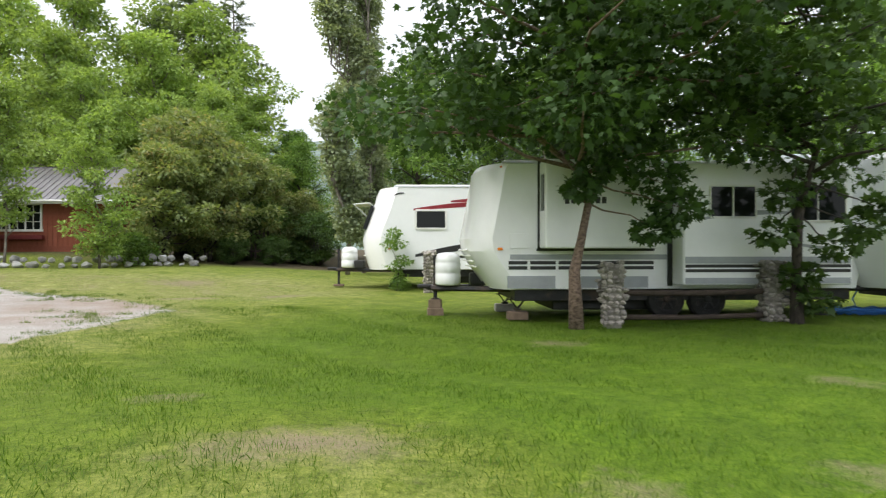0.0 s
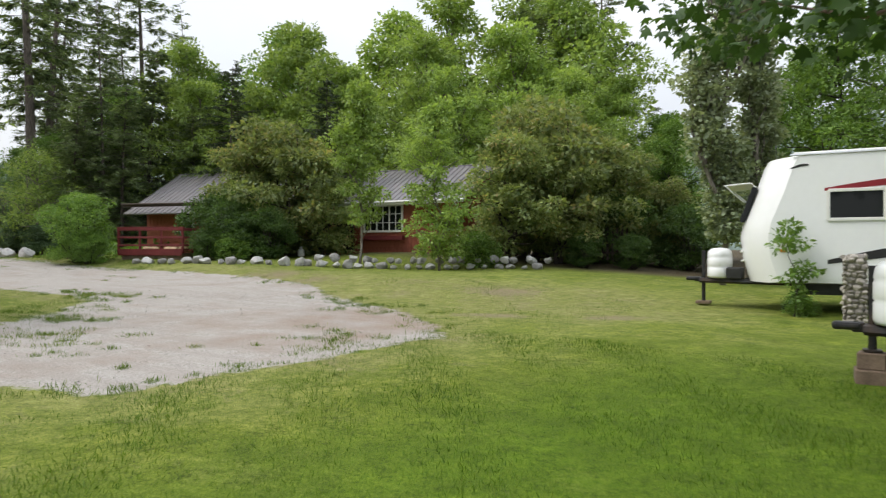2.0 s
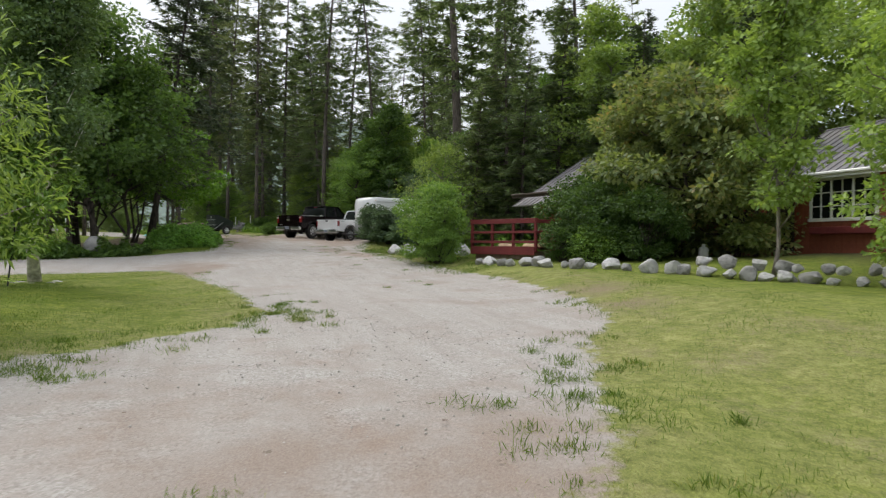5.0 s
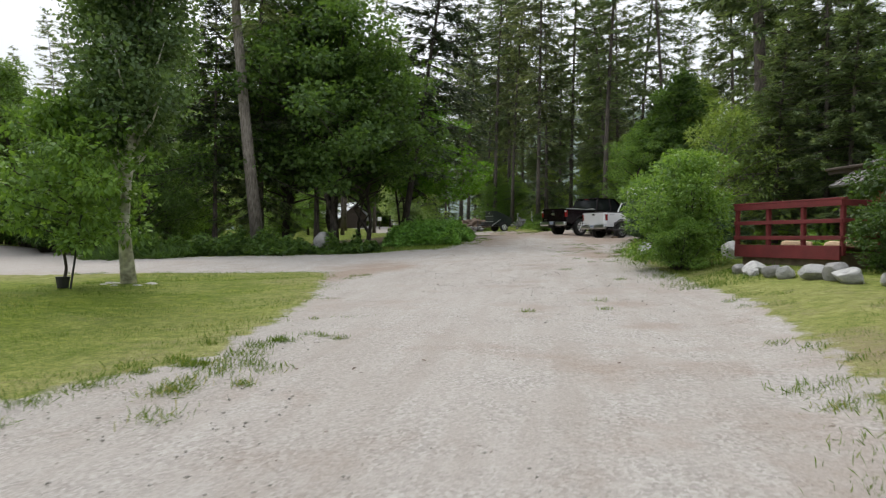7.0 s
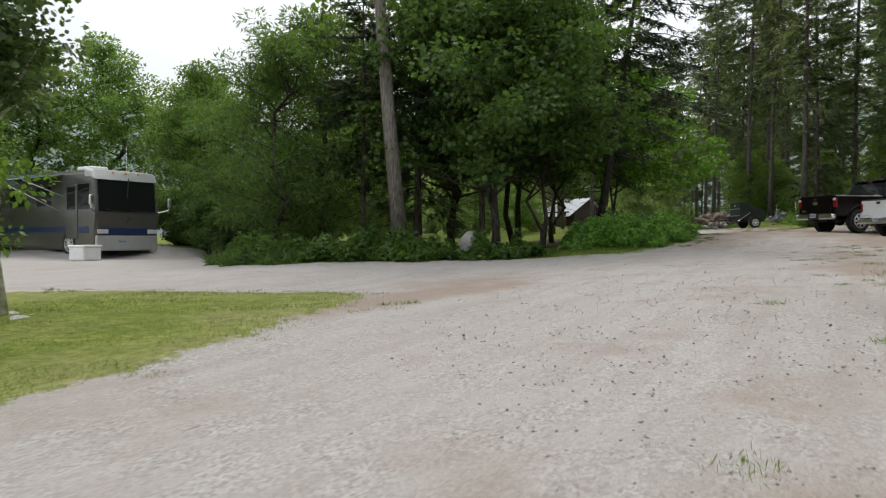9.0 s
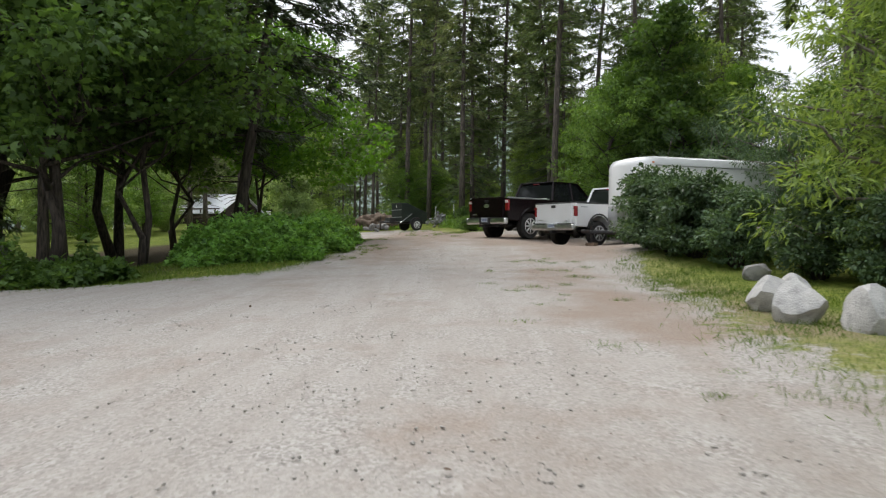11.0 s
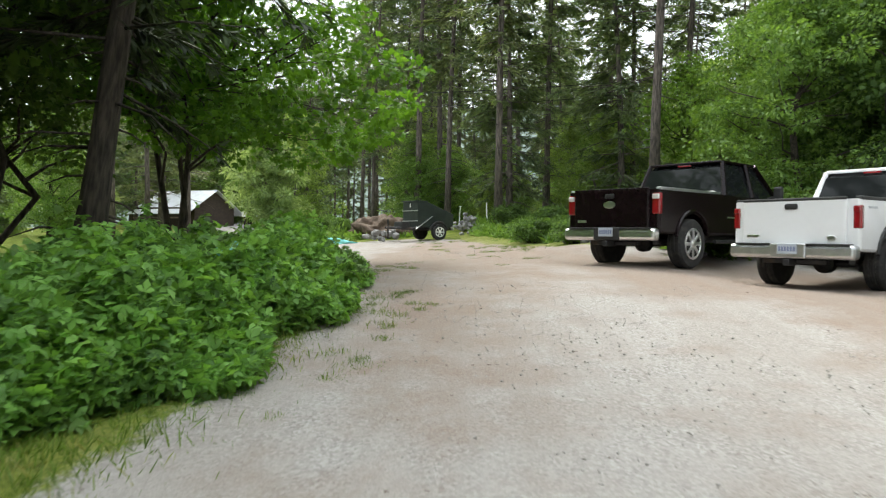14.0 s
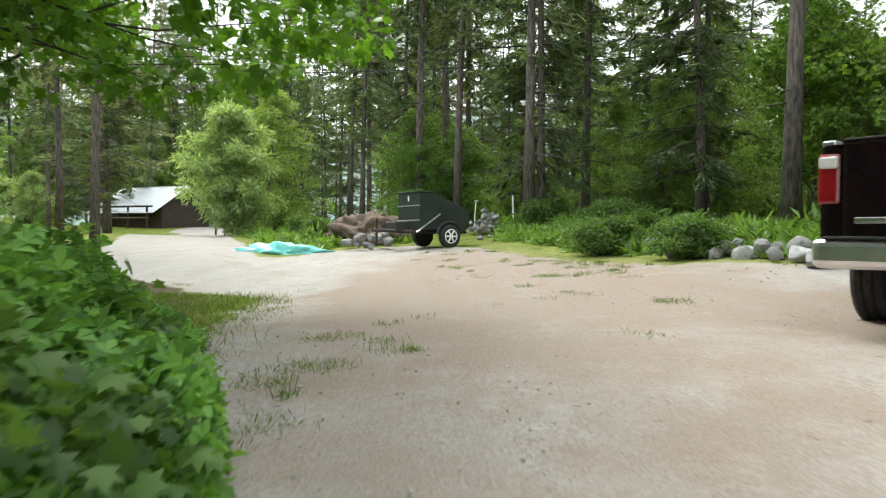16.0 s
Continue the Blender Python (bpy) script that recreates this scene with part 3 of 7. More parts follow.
def inside(x, y, poly):
    """Distance to the outline of poly, positive inside."""
    P = np.array(poly, dtype=float)
    Q = np.roll(P, -1, axis=0)
    best, cross = np.full(x.shape, 1e9), np.zeros(x.shape, dtype=int)
    for (ax, ay), (bx, by) in zip(P, Q):
        dx, dy = bx - ax, by - ay
        t = np.clip(((x - ax) * dx + (y - ay) * dy) / (dx * dx + dy * dy), 0, 1)
        best = np.minimum(best, np.hypot(x - ax - t * dx, y - ay - t * dy))
        hit = ((ay > y) != (by > y)) & (x < ax + (y - ay) * dx / (dy if abs(dy) > 1e-9 else 1e-9))
        cross += hit
    return np.where(cross % 2 == 1, best, -best)


def smooth(a, lo, hi):
    t = np.clip((a - lo) / (hi - lo), 0, 1)
    return t * t * (3 - 2 * t)


def spaced(lo, hi, step, out_lo, out_hi):
    mid = list(np.arange(lo, hi + 1e-6, step))
    a, s = lo, step
    left = []
    while a > out_lo:
        s *= 1.35
        a -= s
        left.append(a)
    b, s = hi, step
    right = []
    while b < out_hi:
        s *= 1.35
        b += s
        right.append(b)
    return np.array(left[::-1] + mid + right)


def relief(x, y):
    """Low swells of the ground, a few centimetres high."""
    bump = 0.0
    for fx, fy, ph, high in [(1.1, 0.7, 0.3, 0.012), (-0.6, 1.3, 1.7, 0.012), (2.3, 1.9, 2.2, 0.012), (0.37, -0.51, 4.0, 0.03)]:
        bump = bump + np.sin(fx * x + fy * y + ph) * high
    return bump * np.exp(-((x + 30) ** 2 + (y - 12) ** 2) / 90 ** 2)


def build_ground():
    xs, ys = spaced(-72, 12, 0.22, -1800, 1800), spaced(-4, 25, 0.22, -1800, 1800)
    X, Y = np.meshgrid(xs, ys, indexing="ij")
    Z = land(X, Y)
    gr = inside(X, Y, ROAD)
    ragged = 1.0 + 2.6 * np.exp(-((X + 34) / 6) ** 2 - ((Y - 20.0) / 2.2) ** 2)
    grav = 0.5 + np.clip(gr / ragged, -0.5, 0.5)
    Z = Z + relief(X, Y) * np.where(gr > 0, 0.6, 1.0) - 0.03 * smooth(gr, -0.1, 0.5)
    dry = 0.92 * np.exp(-np.maximum(-gr, 0) / 1.7) * (gr < 0) - 0.1
    band = np.exp(-((Y - 18.8) ** 2) / 14.0) * smooth(-X, 0, 5) * (X > -24)
    dry = np.maximum(dry, 0.74 * band)
    near_walk = np.exp(-((X + 0.6) ** 2 + (Y - 3.6) ** 2) / 1.4) * 0.5
    dry = np.maximum(dry, near_walk)
    # deep green where the maple's shade is painted in, and on lush turf
    lush_shade = np.maximum(np.exp(-((X - 3.4) ** 2 + (Y - 6.2) ** 2) / 40.0), 0.65 * np.exp(-((X + 1.5) ** 2 + (Y - 10) ** 2) / 22.0))
    dry = np.maximum(dry, 0.55 * np.exp(-((X + 12.4) / 2.2) ** 2 - ((Y - 19.3) / 1.5) ** 2))
    dry = np.maximum(dry, 0.85 * np.exp(-((X + 33) / 5) ** 2 - ((Y - 20.9) / 0.9) ** 2))
    dry = np.maximum(dry, 0.8 * np.exp(-((X + 18) / 4.5) ** 2 - ((Y - 21.2) / 1.0) ** 2))
    dry = dry - 0.42 * lush_shade
    dry = np.where((X < -34) & (Y < 15), dry * 0.25, dry)
    # past the bend its dark litter stands in for shade beside the motorhome
    isl = inside(X, Y, [(-60, 9), (-55.5, 11.6), (-48.3, 13.0), (-46, 13.3), (-41.8, 12.9), (-39.8, 11.6), (-38.2, 10.8), (-37.2, 9), (-35.3, 6.3), (-33.6, 3.0), (-34.2, -0.2), (-37, -6), (-44, -8), (-46, 0), (-52, 3.5), (-60, 6.5)])
    litter = np.maximum(smooth(isl, -0.2, 1.2), smooth(Y, 26.5, 30))
    bank = smooth(Y - 0.02 * X, 21.5, 25) * (X < -50)
    litter = np.maximum(litter, 0.55 * bank)
    litter = np.maximum(litter, smooth(-X, 70, 80) * smooth(Y, 14, 20))
    dirt = np.zeros(X.shape)
    for cx, cy, rx, ry, a in [(-7, 15, 2.5, 1.5, .5), (-17, 18.6, 4, 0.8, .3), (-28, 12.5, 3.5, 1.0, .9), (-28.4, 13.5, 1.4, .5, .6), (-26.0, 12.7, 1.6, .4, .7), (-28.5, 17.0, 1.0, .5, .25), (-33, 19.2, 2.5, .9, .8), (-44, 14.6, 5, .9, .6), (-55, 14, 5, 2, .5), (-60, 13.5, 5, 1.2, .7), (-38, 18.8, 3, .8, .7)]:
        dirt += a * np.exp(-((X - cx) / rx) ** 2 - ((Y - cy) / ry) ** 2)
    bare = np.zeros(X.shape)
    for cx, cy, r in [(-0.55, 4.3, 0.5), (-1.3, 4.1, 0.45), (-6.0, 16.4, 0.6), (-4.0, 17.0, 0.5), (1.5, 9.2, 0.5), (1.0, 3.6, 0.4), (2.4, 3.9, 0.4), (3.6, 6.2, 0.5), (-2.2, 5.6, 0.3), (-7.5, 20.0, 0.8), (-22.2, 9.4, 0.45), (-13.4, 19.7, 0.6), (-15.5, 20.4, 0.8), (-33.0, 20.7, 1.0), (-35.5, 20.8, 0.9), (-31.3, 20.4, 0.8)]:
        bare += np.exp(-((X - cx) ** 2 + (Y - cy) ** 2 * 1.6) / r ** 2)
    # last two spots: brown dirt under the pickups, deepened to stand for their shade
    for cx, cy, rx, ry, a in [(-49, 19.5, 3.5, 2.5, .9), (-52, 15, 8, 2.2, .4), (-8, 12.8, 4, 3, .38), (-56.5, 17.2, 4.5, 1.5, .9), (-61, 15.2, 4, 1.2, .8), (-46, 21, 3, 1.5, .9), (-43, 20, 2, 1, .6), (-51.3, 19.2, 2.2, 1.6, 1.1), (-48.6, 21.2, 2.0, 1.5, 1.1)]:
        dirt += a * np.exp(-((X - cx) / rx) ** 2 - ((Y - cy) / ry) ** 2)
    nx, ny = len(xs), len(ys)
    co = np.stack([X, Y, Z], -1).reshape(-1, 3)
    idx = np.arange(nx * ny).reshape(nx, ny)
    quads = np.stack([idx[:-1, :-1], idx[1:, :-1], idx[1:, 1:], idx[:-1, 1:]], -1).reshape(-1, 4)
    on_road = grav.reshape(-1)[quads].mean(1) > 0.5
    for name, sel, lab, cat in (("ground", ~on_road, "mown green lawn with dry yellow patches and forest floor", "lawn"), ("road", on_road, "pale grey gravel driveway with brown dirt and weeds", "gravel road")):
        q = quads[sel]
        used, inv = np.unique(q, return_inverse=True)
        inv = inv.reshape(q.shape)
        tri = np.concatenate([inv[:, [0, 1, 2]], inv[:, [0, 2, 3]]])
        me = raw_mesh(name, co[used], tri, GROUND, smooth=True)
        for nm, a in (("gravel", grav), ("dry", dry), ("litter", litter), ("dirt", dirt), ("bare", bare)):
            at = me.attributes.new(nm, "FLOAT", "POINT")
            at.data.foreach_set("value", a.reshape(-1)[used].astype(np.float32))
        tagged(new(name, me), lab, cat, kind="structure")


build_ground()

# ---- trees and shrubs ----
def branch_path(a, b, rng, n=4, sag=0.0):
    a, b = np.array(a, float), np.array(b, float)
    pts = []
    for k in range(n + 1):
        t = k / n
        p = a + (b - a) * t + rng.normal(scale=0.05 * np.linalg.norm(b - a), size=3) * math.sin(math.pi * t)
        p[2] += sag * math.sin(math.pi * t)
        pts.append(tuple(p))
    return pts


def broadleaf(height, spread, base, trunk_r, material, bark, seed, clumps=60, per=150, size=0.16, shape=LEAF_OVAL, lean=(0.0, 0.0), stems=1, column=False, clump_r=0.8, low=0.0, twigs=()):
    """Trunk mesh and crown mesh of a broad-leaved tree. base: where the crown begins; low: how far twigs hang below it."""
    rng = np.random.default_rng(seed)
    wood = bmesh.new()
    centres, radii = [], []
    top = np.array([lean[0] * height, lean[1] * height, height])
    for s in range(stems):
        root = np.array([0.0, 0, -0.1]) + (rng.normal(scale=0.12, size=3) * [1, 1, 0] if stems > 1 else 0)
        tip = top * (0.92 if s == 0 else 0.8) + (rng.normal(scale=spread * 0.3, size=3) * [1, 1, 0] if stems > 1 else 0)
        spine = branch_path(root, tip, rng, 7)
        rr = [trunk_r * (1.25 if k == 0 else 1.0) * (1 - 0.9 * k / 7) / (1 if stems == 1 else 1.3) for k in range(8)]
        tube(spine, rr, 9, wood)
        per_stem = max(6, clumps // (stems * 3))
        for k in range(per_stem):
            t = base / height + (1 - base / height) * (k + rng.random()) / per_stem
            t0 = max(0.12, t - 0.08 - 0.07 * rng.random())
            sp = np.array(spine)
            a = np.array([np.interp(t0, np.linspace(0, 1, 8), sp[:, j]) for j in range(3)])
            u = (t - base / height) / max(1e-3, 1 - base / height)
            if column:
                w = spread * (0.55 + 0.45 * math.sin(math.pi * min(1, u * 0.9 + 0.15)))
            else:
                w = spread * max(0.15, math.sin(math.pi * min(0.97, 0.16 + 0.84 * u)) ** 0.7)
            ang = k * 2.4 + rng.random() * 1.2
            for reach in (1.0, 0.62, 0.3):
                wob = rng.normal(scale=0.22)
                d = np.array([math.cos(ang + wob), math.sin(ang + wob), 0]) * w * reach * (0.75 + 0.4 * rng.random())
                c = a + d
                c[2] = a[2] + (t - t0) * height * (0.6 + 0.5 * rng.random()) - low * rng.random() * reach
                centres.append(c)
                radii.append(clump_r * (0.7 + 0.6 * rng.random()))
                if reach == 1.0:
                    thick = max(0.006, min(0.03, trunk_r * 0.4))
                    tube(branch_path(a - 0.004 * np.sign(d), c, rng, 3), [max(0.008, trunk_r * 0.38 * (1 - u * 0.6)), thick, thick * 0.7, 0.006], 5, wood)
    for x, y, z, r in twigs:
        centres.append((x, y, z))
        radii.append(r)
        tube(branch_path((top[0] * z / height, top[1] * z / height, z + 0.5), (x, y, z), rng, 3), [0.02, 0.015, 0.011, 0.005], 5, wood)
    crown = leaf_cloud("crown", centres, radii, per, size, shape, material, seed + 5)
    trunk = mesh_of("trunk", wood, bark, True)
    return trunk, crown


def tree(name, x, y, meshes, label, category="tree", turn=0.0, scale=1.0, group="", sink=0.0):
    ob = thing(name, pose(x, y, zat(x, y) - sink, 0, 0, turn) @ Matrix.Scale(scale, 4), label, category, group)
    part("trunk", meshes[0], None, ob)
    part("crown", meshes[1], None, ob)
    return ob


def conifer(height, spread, clear, trunk_r, material, seed, whorls=26, dead=0, tuft=0.5, droop=0.35, per=26, lean=None, bark=BARK_PINE, taper=0.75):
    """Trunk with whorls of drooping boughs that carry sprays of needles."""
    rng = np.random.default_rng(seed)
    wood = bmesh.new()
    bend = rng.normal(scale=0.006, size=2) if lean is None else lean
    spine = [(bend[0] * height * t * t * 6, bend[1] * height * t * t * 6, height * t - 0.15) for t in np.linspace(0, 1, 9)]
    tube(spine, [trunk_r * (1.3 if k == 0 else 1.0) * (1 - 0.93 * (k / 8)) for k in range(9)], 9, wood)
    pos, along, size = [], [], []
    for k in range(whorls):
        u = (k + 0.5 * rng.random()) / whorls
        z0 = clear + (height - clear) * u
        length = spread * (1 - u) ** taper * (0.6 + 0.5 * rng.random()) + 0.25
        if u < 0.25:
            length *= 0.55 + 1.8 * u
        for j in range(rng.integers(4, 7)):
            ang, z = rng.random() * 6.283, z0 + rng.normal(scale=0.45)
            L = length * (0.6 + 0.6 * rng.random())
            d = np.array([math.cos(ang), math.sin(ang), 0.25 * u - droop * (1 - u) + rng.normal(scale=0.13)])
            a = np.array([bend[0] * z * z / height * 6, bend[1] * z * z / height * 6, z])
            e = a + d * L
            tube([tuple(a), tuple(a + 0.5 * d * L + [0, 0, 0.03 * L]), tuple(e)], [0.028, 0.016, 0.006], 4, wood)
            m = max(4, int(per * L / spread))
            t = 0.15 + 0.85 * rng.random(m)
            pos.append(a + d * L * t[:, None] + rng.normal(scale=0.06, size=(m, 3)))
            sd = np.array([-math.sin(ang), math.cos(ang), 0])
            dirs = d + sd * rng.choice([-1, 1], m)[:, None] * (0.3 + 0.8 * rng.random(m))[:, None] + np.array([0, 0, -0.3]) + rng.normal(scale=0.25, size=(m, 3))
            along.append(dirs)
            size.append(tuft * (0.5 + 0.8 * rng.random(m)) * (0.7 + 0.3 * (1 - t)))
    for k in range(dead):
        ang, z = rng.random() * 6.283, clear * (0.25 + 0.75 * rng.random())
        L = 0.5 + 1.2 * rng.random()
        tube([(0, 0, z), (L * 0.6 * math.cos(ang), L * 0.6 * math.sin(ang), z - 0.1 * L), (L * math.cos(ang), L * math.sin(ang), z - 0.3 * L)], [0.022, 0.014, 0.005], 4, wood)
    v, f = leaves(np.concatenate(pos), np.concatenate(along), np.concatenate(size), SPRAY, rng, 0.6)
    return mesh_of("trunk", wood, bark, True), raw_mesh("crown", v, f, material)


def shrub(width, depth, height, material, seed, clumps=40, per=120, size=0.1, shape=LEAF_OVAL, clump_r=0.4, bark=BARK_DARK):
    rng = np.random.default_rng(seed)
    wood = bmesh.new()
    cs, rs = [], []
    for k in range(clumps):
        a, r, h = rng.random() * 6.283, math.sqrt(rng.random()), rng.random()
        w = math.sqrt(max(0.05, 1 - (1.15 * (h - 0.42)) ** 2 * 2.2))
        c = (width / 2 * r * w * math.cos(a), depth / 2 * r * w * math.sin(a), height * (0.1 + 0.85 * h))
        cs.append(c)
        rs.append(clump_r * (0.6 + 0.7 * rng.random()))
        if k % 3 == 0:
            tube(branch_path((c[0] * 0.15, c[1] * 0.15, -0.1), c, rng, 3), [0.03, 0.022, 0.014, 0.006], 5, wood)
    return mesh_of("trunk", wood, bark, True), leaf_cloud("crown", cs, rs, per, size, shape, material, seed + 3)

# ---- vehicles ----
def wheel(parent, x, y, r, w, rim_mat, spokes=8, side=1):
    """Tyre with tread shoulders, a rim set into it and a hub; side: the way its face looks along y."""
    prof = [(r * 0.62, -w / 2), (r * 0.93, -w / 2), (r, -w * 0.36), (r, -w * 0.2), (r * 0.97, -w * 0.17), (r * 0.97, -w * 0.1), (r, -w * 0.07), (r, w * 0.07), (r * 0.97, w * 0.1), (r * 0.97, w * 0.17), (r, w * 0.2), (r, w * 0.36), (r * 0.93, w / 2), (r * 0.62, w / 2)]
    b = lathe(prof, 28, "y")
    tyre = part("wheel", moved(b, (x, y, r)), RUBBER, parent)
    b = lathe([(r * 0.63, -0.01), (r * 0.63, 0.03), (r * 0.56, 0.035), (r * 0.53, 0.0), (r * 0.2, 0.005), (r * 0.17, 0.05), (r * 0.08, 0.06)], 24, "y")
    for k in range(spokes):
        a = 2 * math.pi * k / spokes
        box((r * 0.36, 0.03, r * 0.13), (r * 0.37 * math.cos(a), 0.025, r * 0.37 * math.sin(a)), 0.008, (0, -math.degrees(a), 0), b, 1)
    if side < 0:
        moved(b, turn=(0, 0, 180))
    part("rim", moved(b, (x, y + side * (w / 2 - 0.02), r)), rim_mat, tyre)
    return tyre


def framed_window(parent, w, h, at, side=1, mullion=True, glass=GLASS, frame_mat=WHITE_TRIM, fw=0.035):
    """A window on a wall that faces along y: frame bars, rounded, with panes set back."""
    x, y, z = at
    b = box((w, 0.03, fw), (x, y, z + h / 2), 0.008)
    box((w, 0.03, fw), (x, y, z - h / 2), 0.008, bm=b)
    box((fw, 0.03, h), (x - w / 2, y, z), 0.008, bm=b)
    box((fw, 0.03, h), (x + w / 2, y, z), 0.008, bm=b)
    if mullion:
        box((fw * 0.8, 0.028, h), (x, y, z), 0.006, bm=b)
    fr = part("window", b, frame_mat, parent)
    if mullion:
        for s in (-1, 1):
            part("pane", box((w / 2 - fw, 0.012, h - fw), (x + s * w / 4, y - side * 0.004, z)), glass, fr)
    else:
        part("pane", box((w - fw, 0.012, h - fw), (x, y - side * 0.004, z)), glass, fr)
    return fr


def swoosh(parent, x0, x1, z0, rise, thick, y, material, side=1):
    """A curved decal along a side, 4 mm proud."""
    b = bmesh.new()
    n = 14
    top, bot = [], []
    for k in range(n + 1):
        t = k / n
        x = x0 + (x1 - x0) * t
        z = z0 + rise * math.sin(t * 1.9)
        th = thick * (0.15 + math.sin(math.pi * min(1, 0.1 + 0.75 * t)))
        top.append(b.verts.new((x, y, z + th / 2)))
        bot.append(b.verts.new((x, y, z - th / 2)))
    for k in range(n):
        b.faces.new((top[k], top[k + 1], bot[k + 1], bot[k]))
    ext = bmesh.ops.extrude_face_region(b, geom=b.faces[:])
    bmesh.ops.translate(b, vec=(0, side * 0.004, 0), verts=[e for e in ext["geom"] if isinstance(e, bmesh.types.BMVert)])
    return part("decal", b, material, parent)


def gas_bottles(parent, x, z0, base_mat=WHITE):
    """Twin gas bottles under a ribbed plastic cover, on the tongue."""
    prof = [(0.27, 0.0), (0.29, 0.04), (0.29, 0.2), (0.275, 0.22), (0.29, 0.25), (0.29, 0.4), (0.275, 0.42), (0.285, 0.45), (0.27, 0.54), (0.2, 0.6), (0.05, 0.62)]
    b = lathe(prof, 22)
    moved(b, (x, 0.0, z0), scale=(0.85, 1.25, 1.0))
    return part("gas_bottle_cover", b, base_mat, parent, "white ribbed plastic cover", True)


def trailer_tongue(parent, reach, half, z, jack_h, up=0.62):
    b = box((0.12, 0.1, 0.1), (reach, 0, z + 0.02), 0.02)
    for s in (-1, 1):
        tube([(reach - 0.05, 0.04 * s, z), (-0.3, half * s, z)], 0.055, 6, b)
    box((0.25, 0.14, 0.08), (reach + 0.1, 0, z + 0.03), 0.03, bm=b)
    tg = part("tongue", b, STEEL, parent)
    b = tube([(reach - 0.12, 0, jack_h), (reach - 0.12, 0, z + up)], 0.038, 10)
    tube([(reach - 0.12, 0, jack_h + 0.02), (reach - 0.12, 0, z)], 0.028, 10, b)
    box((0.16, 0.16, 0.02), (reach - 0.12, 0, jack_h), 0.004, bm=b)
    part("jack", b, STEEL, tg)
    return tg


def scissor_leg(parent, x, y, top):
    b = bmesh.new()
    mid = 0.16 + (top - 0.16) / 2
    for s in (-1, 1):
        tube([(x, y, top), (x + 0.13 * s, y, mid), (x, y, 0.16)], 0.02, 6, b)
    tube([(x - 0.18, y, mid), (x + 0.18, y, mid)], 0.012, 6, b)
    box((0.12, 0.12, 0.03), (x, y, 0.15), bm=b)
    part("stabiliser", b, STEEL, parent)


def travel_trailer(m, label, prof, length, width, bow=0.55, group="parked travel trailers"):
    """A box-like caravan. prof: its nose in x and z from the top to the bottom."""
    rv = thing("travel_trailer", m, label, "travel trailer", group)
    zt, zb = prof[0][1], prof[-1][1]
    outline = prof + [(-length, zb), (-length - 0.08, zb + 0.3), (-length - 0.05, zt - 0.12), (-length + 0.12, zt)]
    b = bmesh.new()
    rings = []
    nose = len(prof)
    for u in (-1, -0.985, -0.95, -0.9, -0.8, -0.68, -0.55, -0.4, -0.2, 0, 0.2, 0.4, 0.55, 0.68, 0.8, 0.9, 0.95, 0.985, 1):
        edge = max(0.0, abs(u) - 0.9) * 0.35
        ring = []
        for k, (x, z) in enumerate(outline):
            push = bow * (1 - abs(u) ** 2.6) * (0.55 if k == 0 else 1.0) if k < nose else 0.0
            ring.append(b.verts.new((x + push - (edge if k < nose else -edge), u * width / 2, z - (edge if z > 2 and k > 0 else -edge if z < 1 else 0.0) * 0.6)))
        rings.append(ring)
    for q, w in zip(rings, rings[1:]):
        for k in range(len(outline)):
            j = (k + 1) % len(outline)
            b.faces.new((q[k], q[j], w[j], w[k]))
    b.faces.new(rings[0])
    b.faces.new(list(reversed(rings[-1])))
    b.normal_update()
    for f in b.faces:
        f.smooth = True
    for e in b.edges:
        e.smooth = e.calc_face_angle(0.0) < 0.3
    body = part("body", b, WHITE, rv)
    b = box((length - 0.1, width - 0.1, 0.05), (-length / 2, 0, zt + 0.02), 0.02)
    part("roof", b, WHITE_TRIM, rv)
    for s in (-1, 1):
        part("edge_trim", tube([(-length, s * width / 2, zt - 0.01), (0, s * width / 2, zt - 0.01)], 0.022, 6), ALUMINIUM, rv)
    # thick underframe and an added tank box keep light from under the trailer
    part("underframe", box((length - 0.3, width - 0.3, 0.2), (-length / 2 - 0.1, 0, zb - 0.1), 0.01), STEEL, rv)
    part("belly_shade_box", box((length * 0.3, width - 0.7, 0.2), (-length * 0.3, 0, zb - 0.28), 0.04), BLACK_PLASTIC, rv)
    for s in (-1, 1):
        for k in (-1, 1):
            wheel(rv, -length * 0.52 + k * 0.38, s * (width / 2 - 0.2), 0.34, 0.2, STEEL, 6, s)
    return rv


ya, yb = 13.1, 20.4
rv = travel_trailer(pose(0.95, ya, 0.07, 0, 0, 183.5), "white travel trailer with two slide-outs and grey bands on lawn",
                    [(-0.16, 2.76), (-0.09, 2.75), (-0.03, 2.66), (0.05, 2.2), (0.15, 1.66), (0.2, 1.42), (0.17, 1.2), (0.05, 0.98), (-0.28, 0.52)], 6.45, 2.4, 0.42)
w2 = 1.2
so = part("slide_out", box((2.0, 0.56, 1.5), (-1.66, w2 + 0.26, 2.0), 0.03), WHITE, rv, "raised white slide-out box")
part("seal", box((0.06, 0.04, 1.56), (-0.66, w2 + 0.01, 2.0), 0.01), BLACK_PLASTIC, so)
part("seal", box((2.1, 0.04, 0.05), (-1.66, w2 + 0.01, 1.23), 0.01), BLACK_PLASTIC, so)
part("pane", box((0.012, 0.22, 0.62), (-0.655, w2 + 0.3, 2.2), 0.004), GLASS, so)
for k in range(7):
    part("brand_mark", box((0.075, 0.008, 0.11 if k else 0.13), (-1.02 - 0.105 * k, w2 + 0.543, 2.06), 0.002), BLACK_BAND, so)
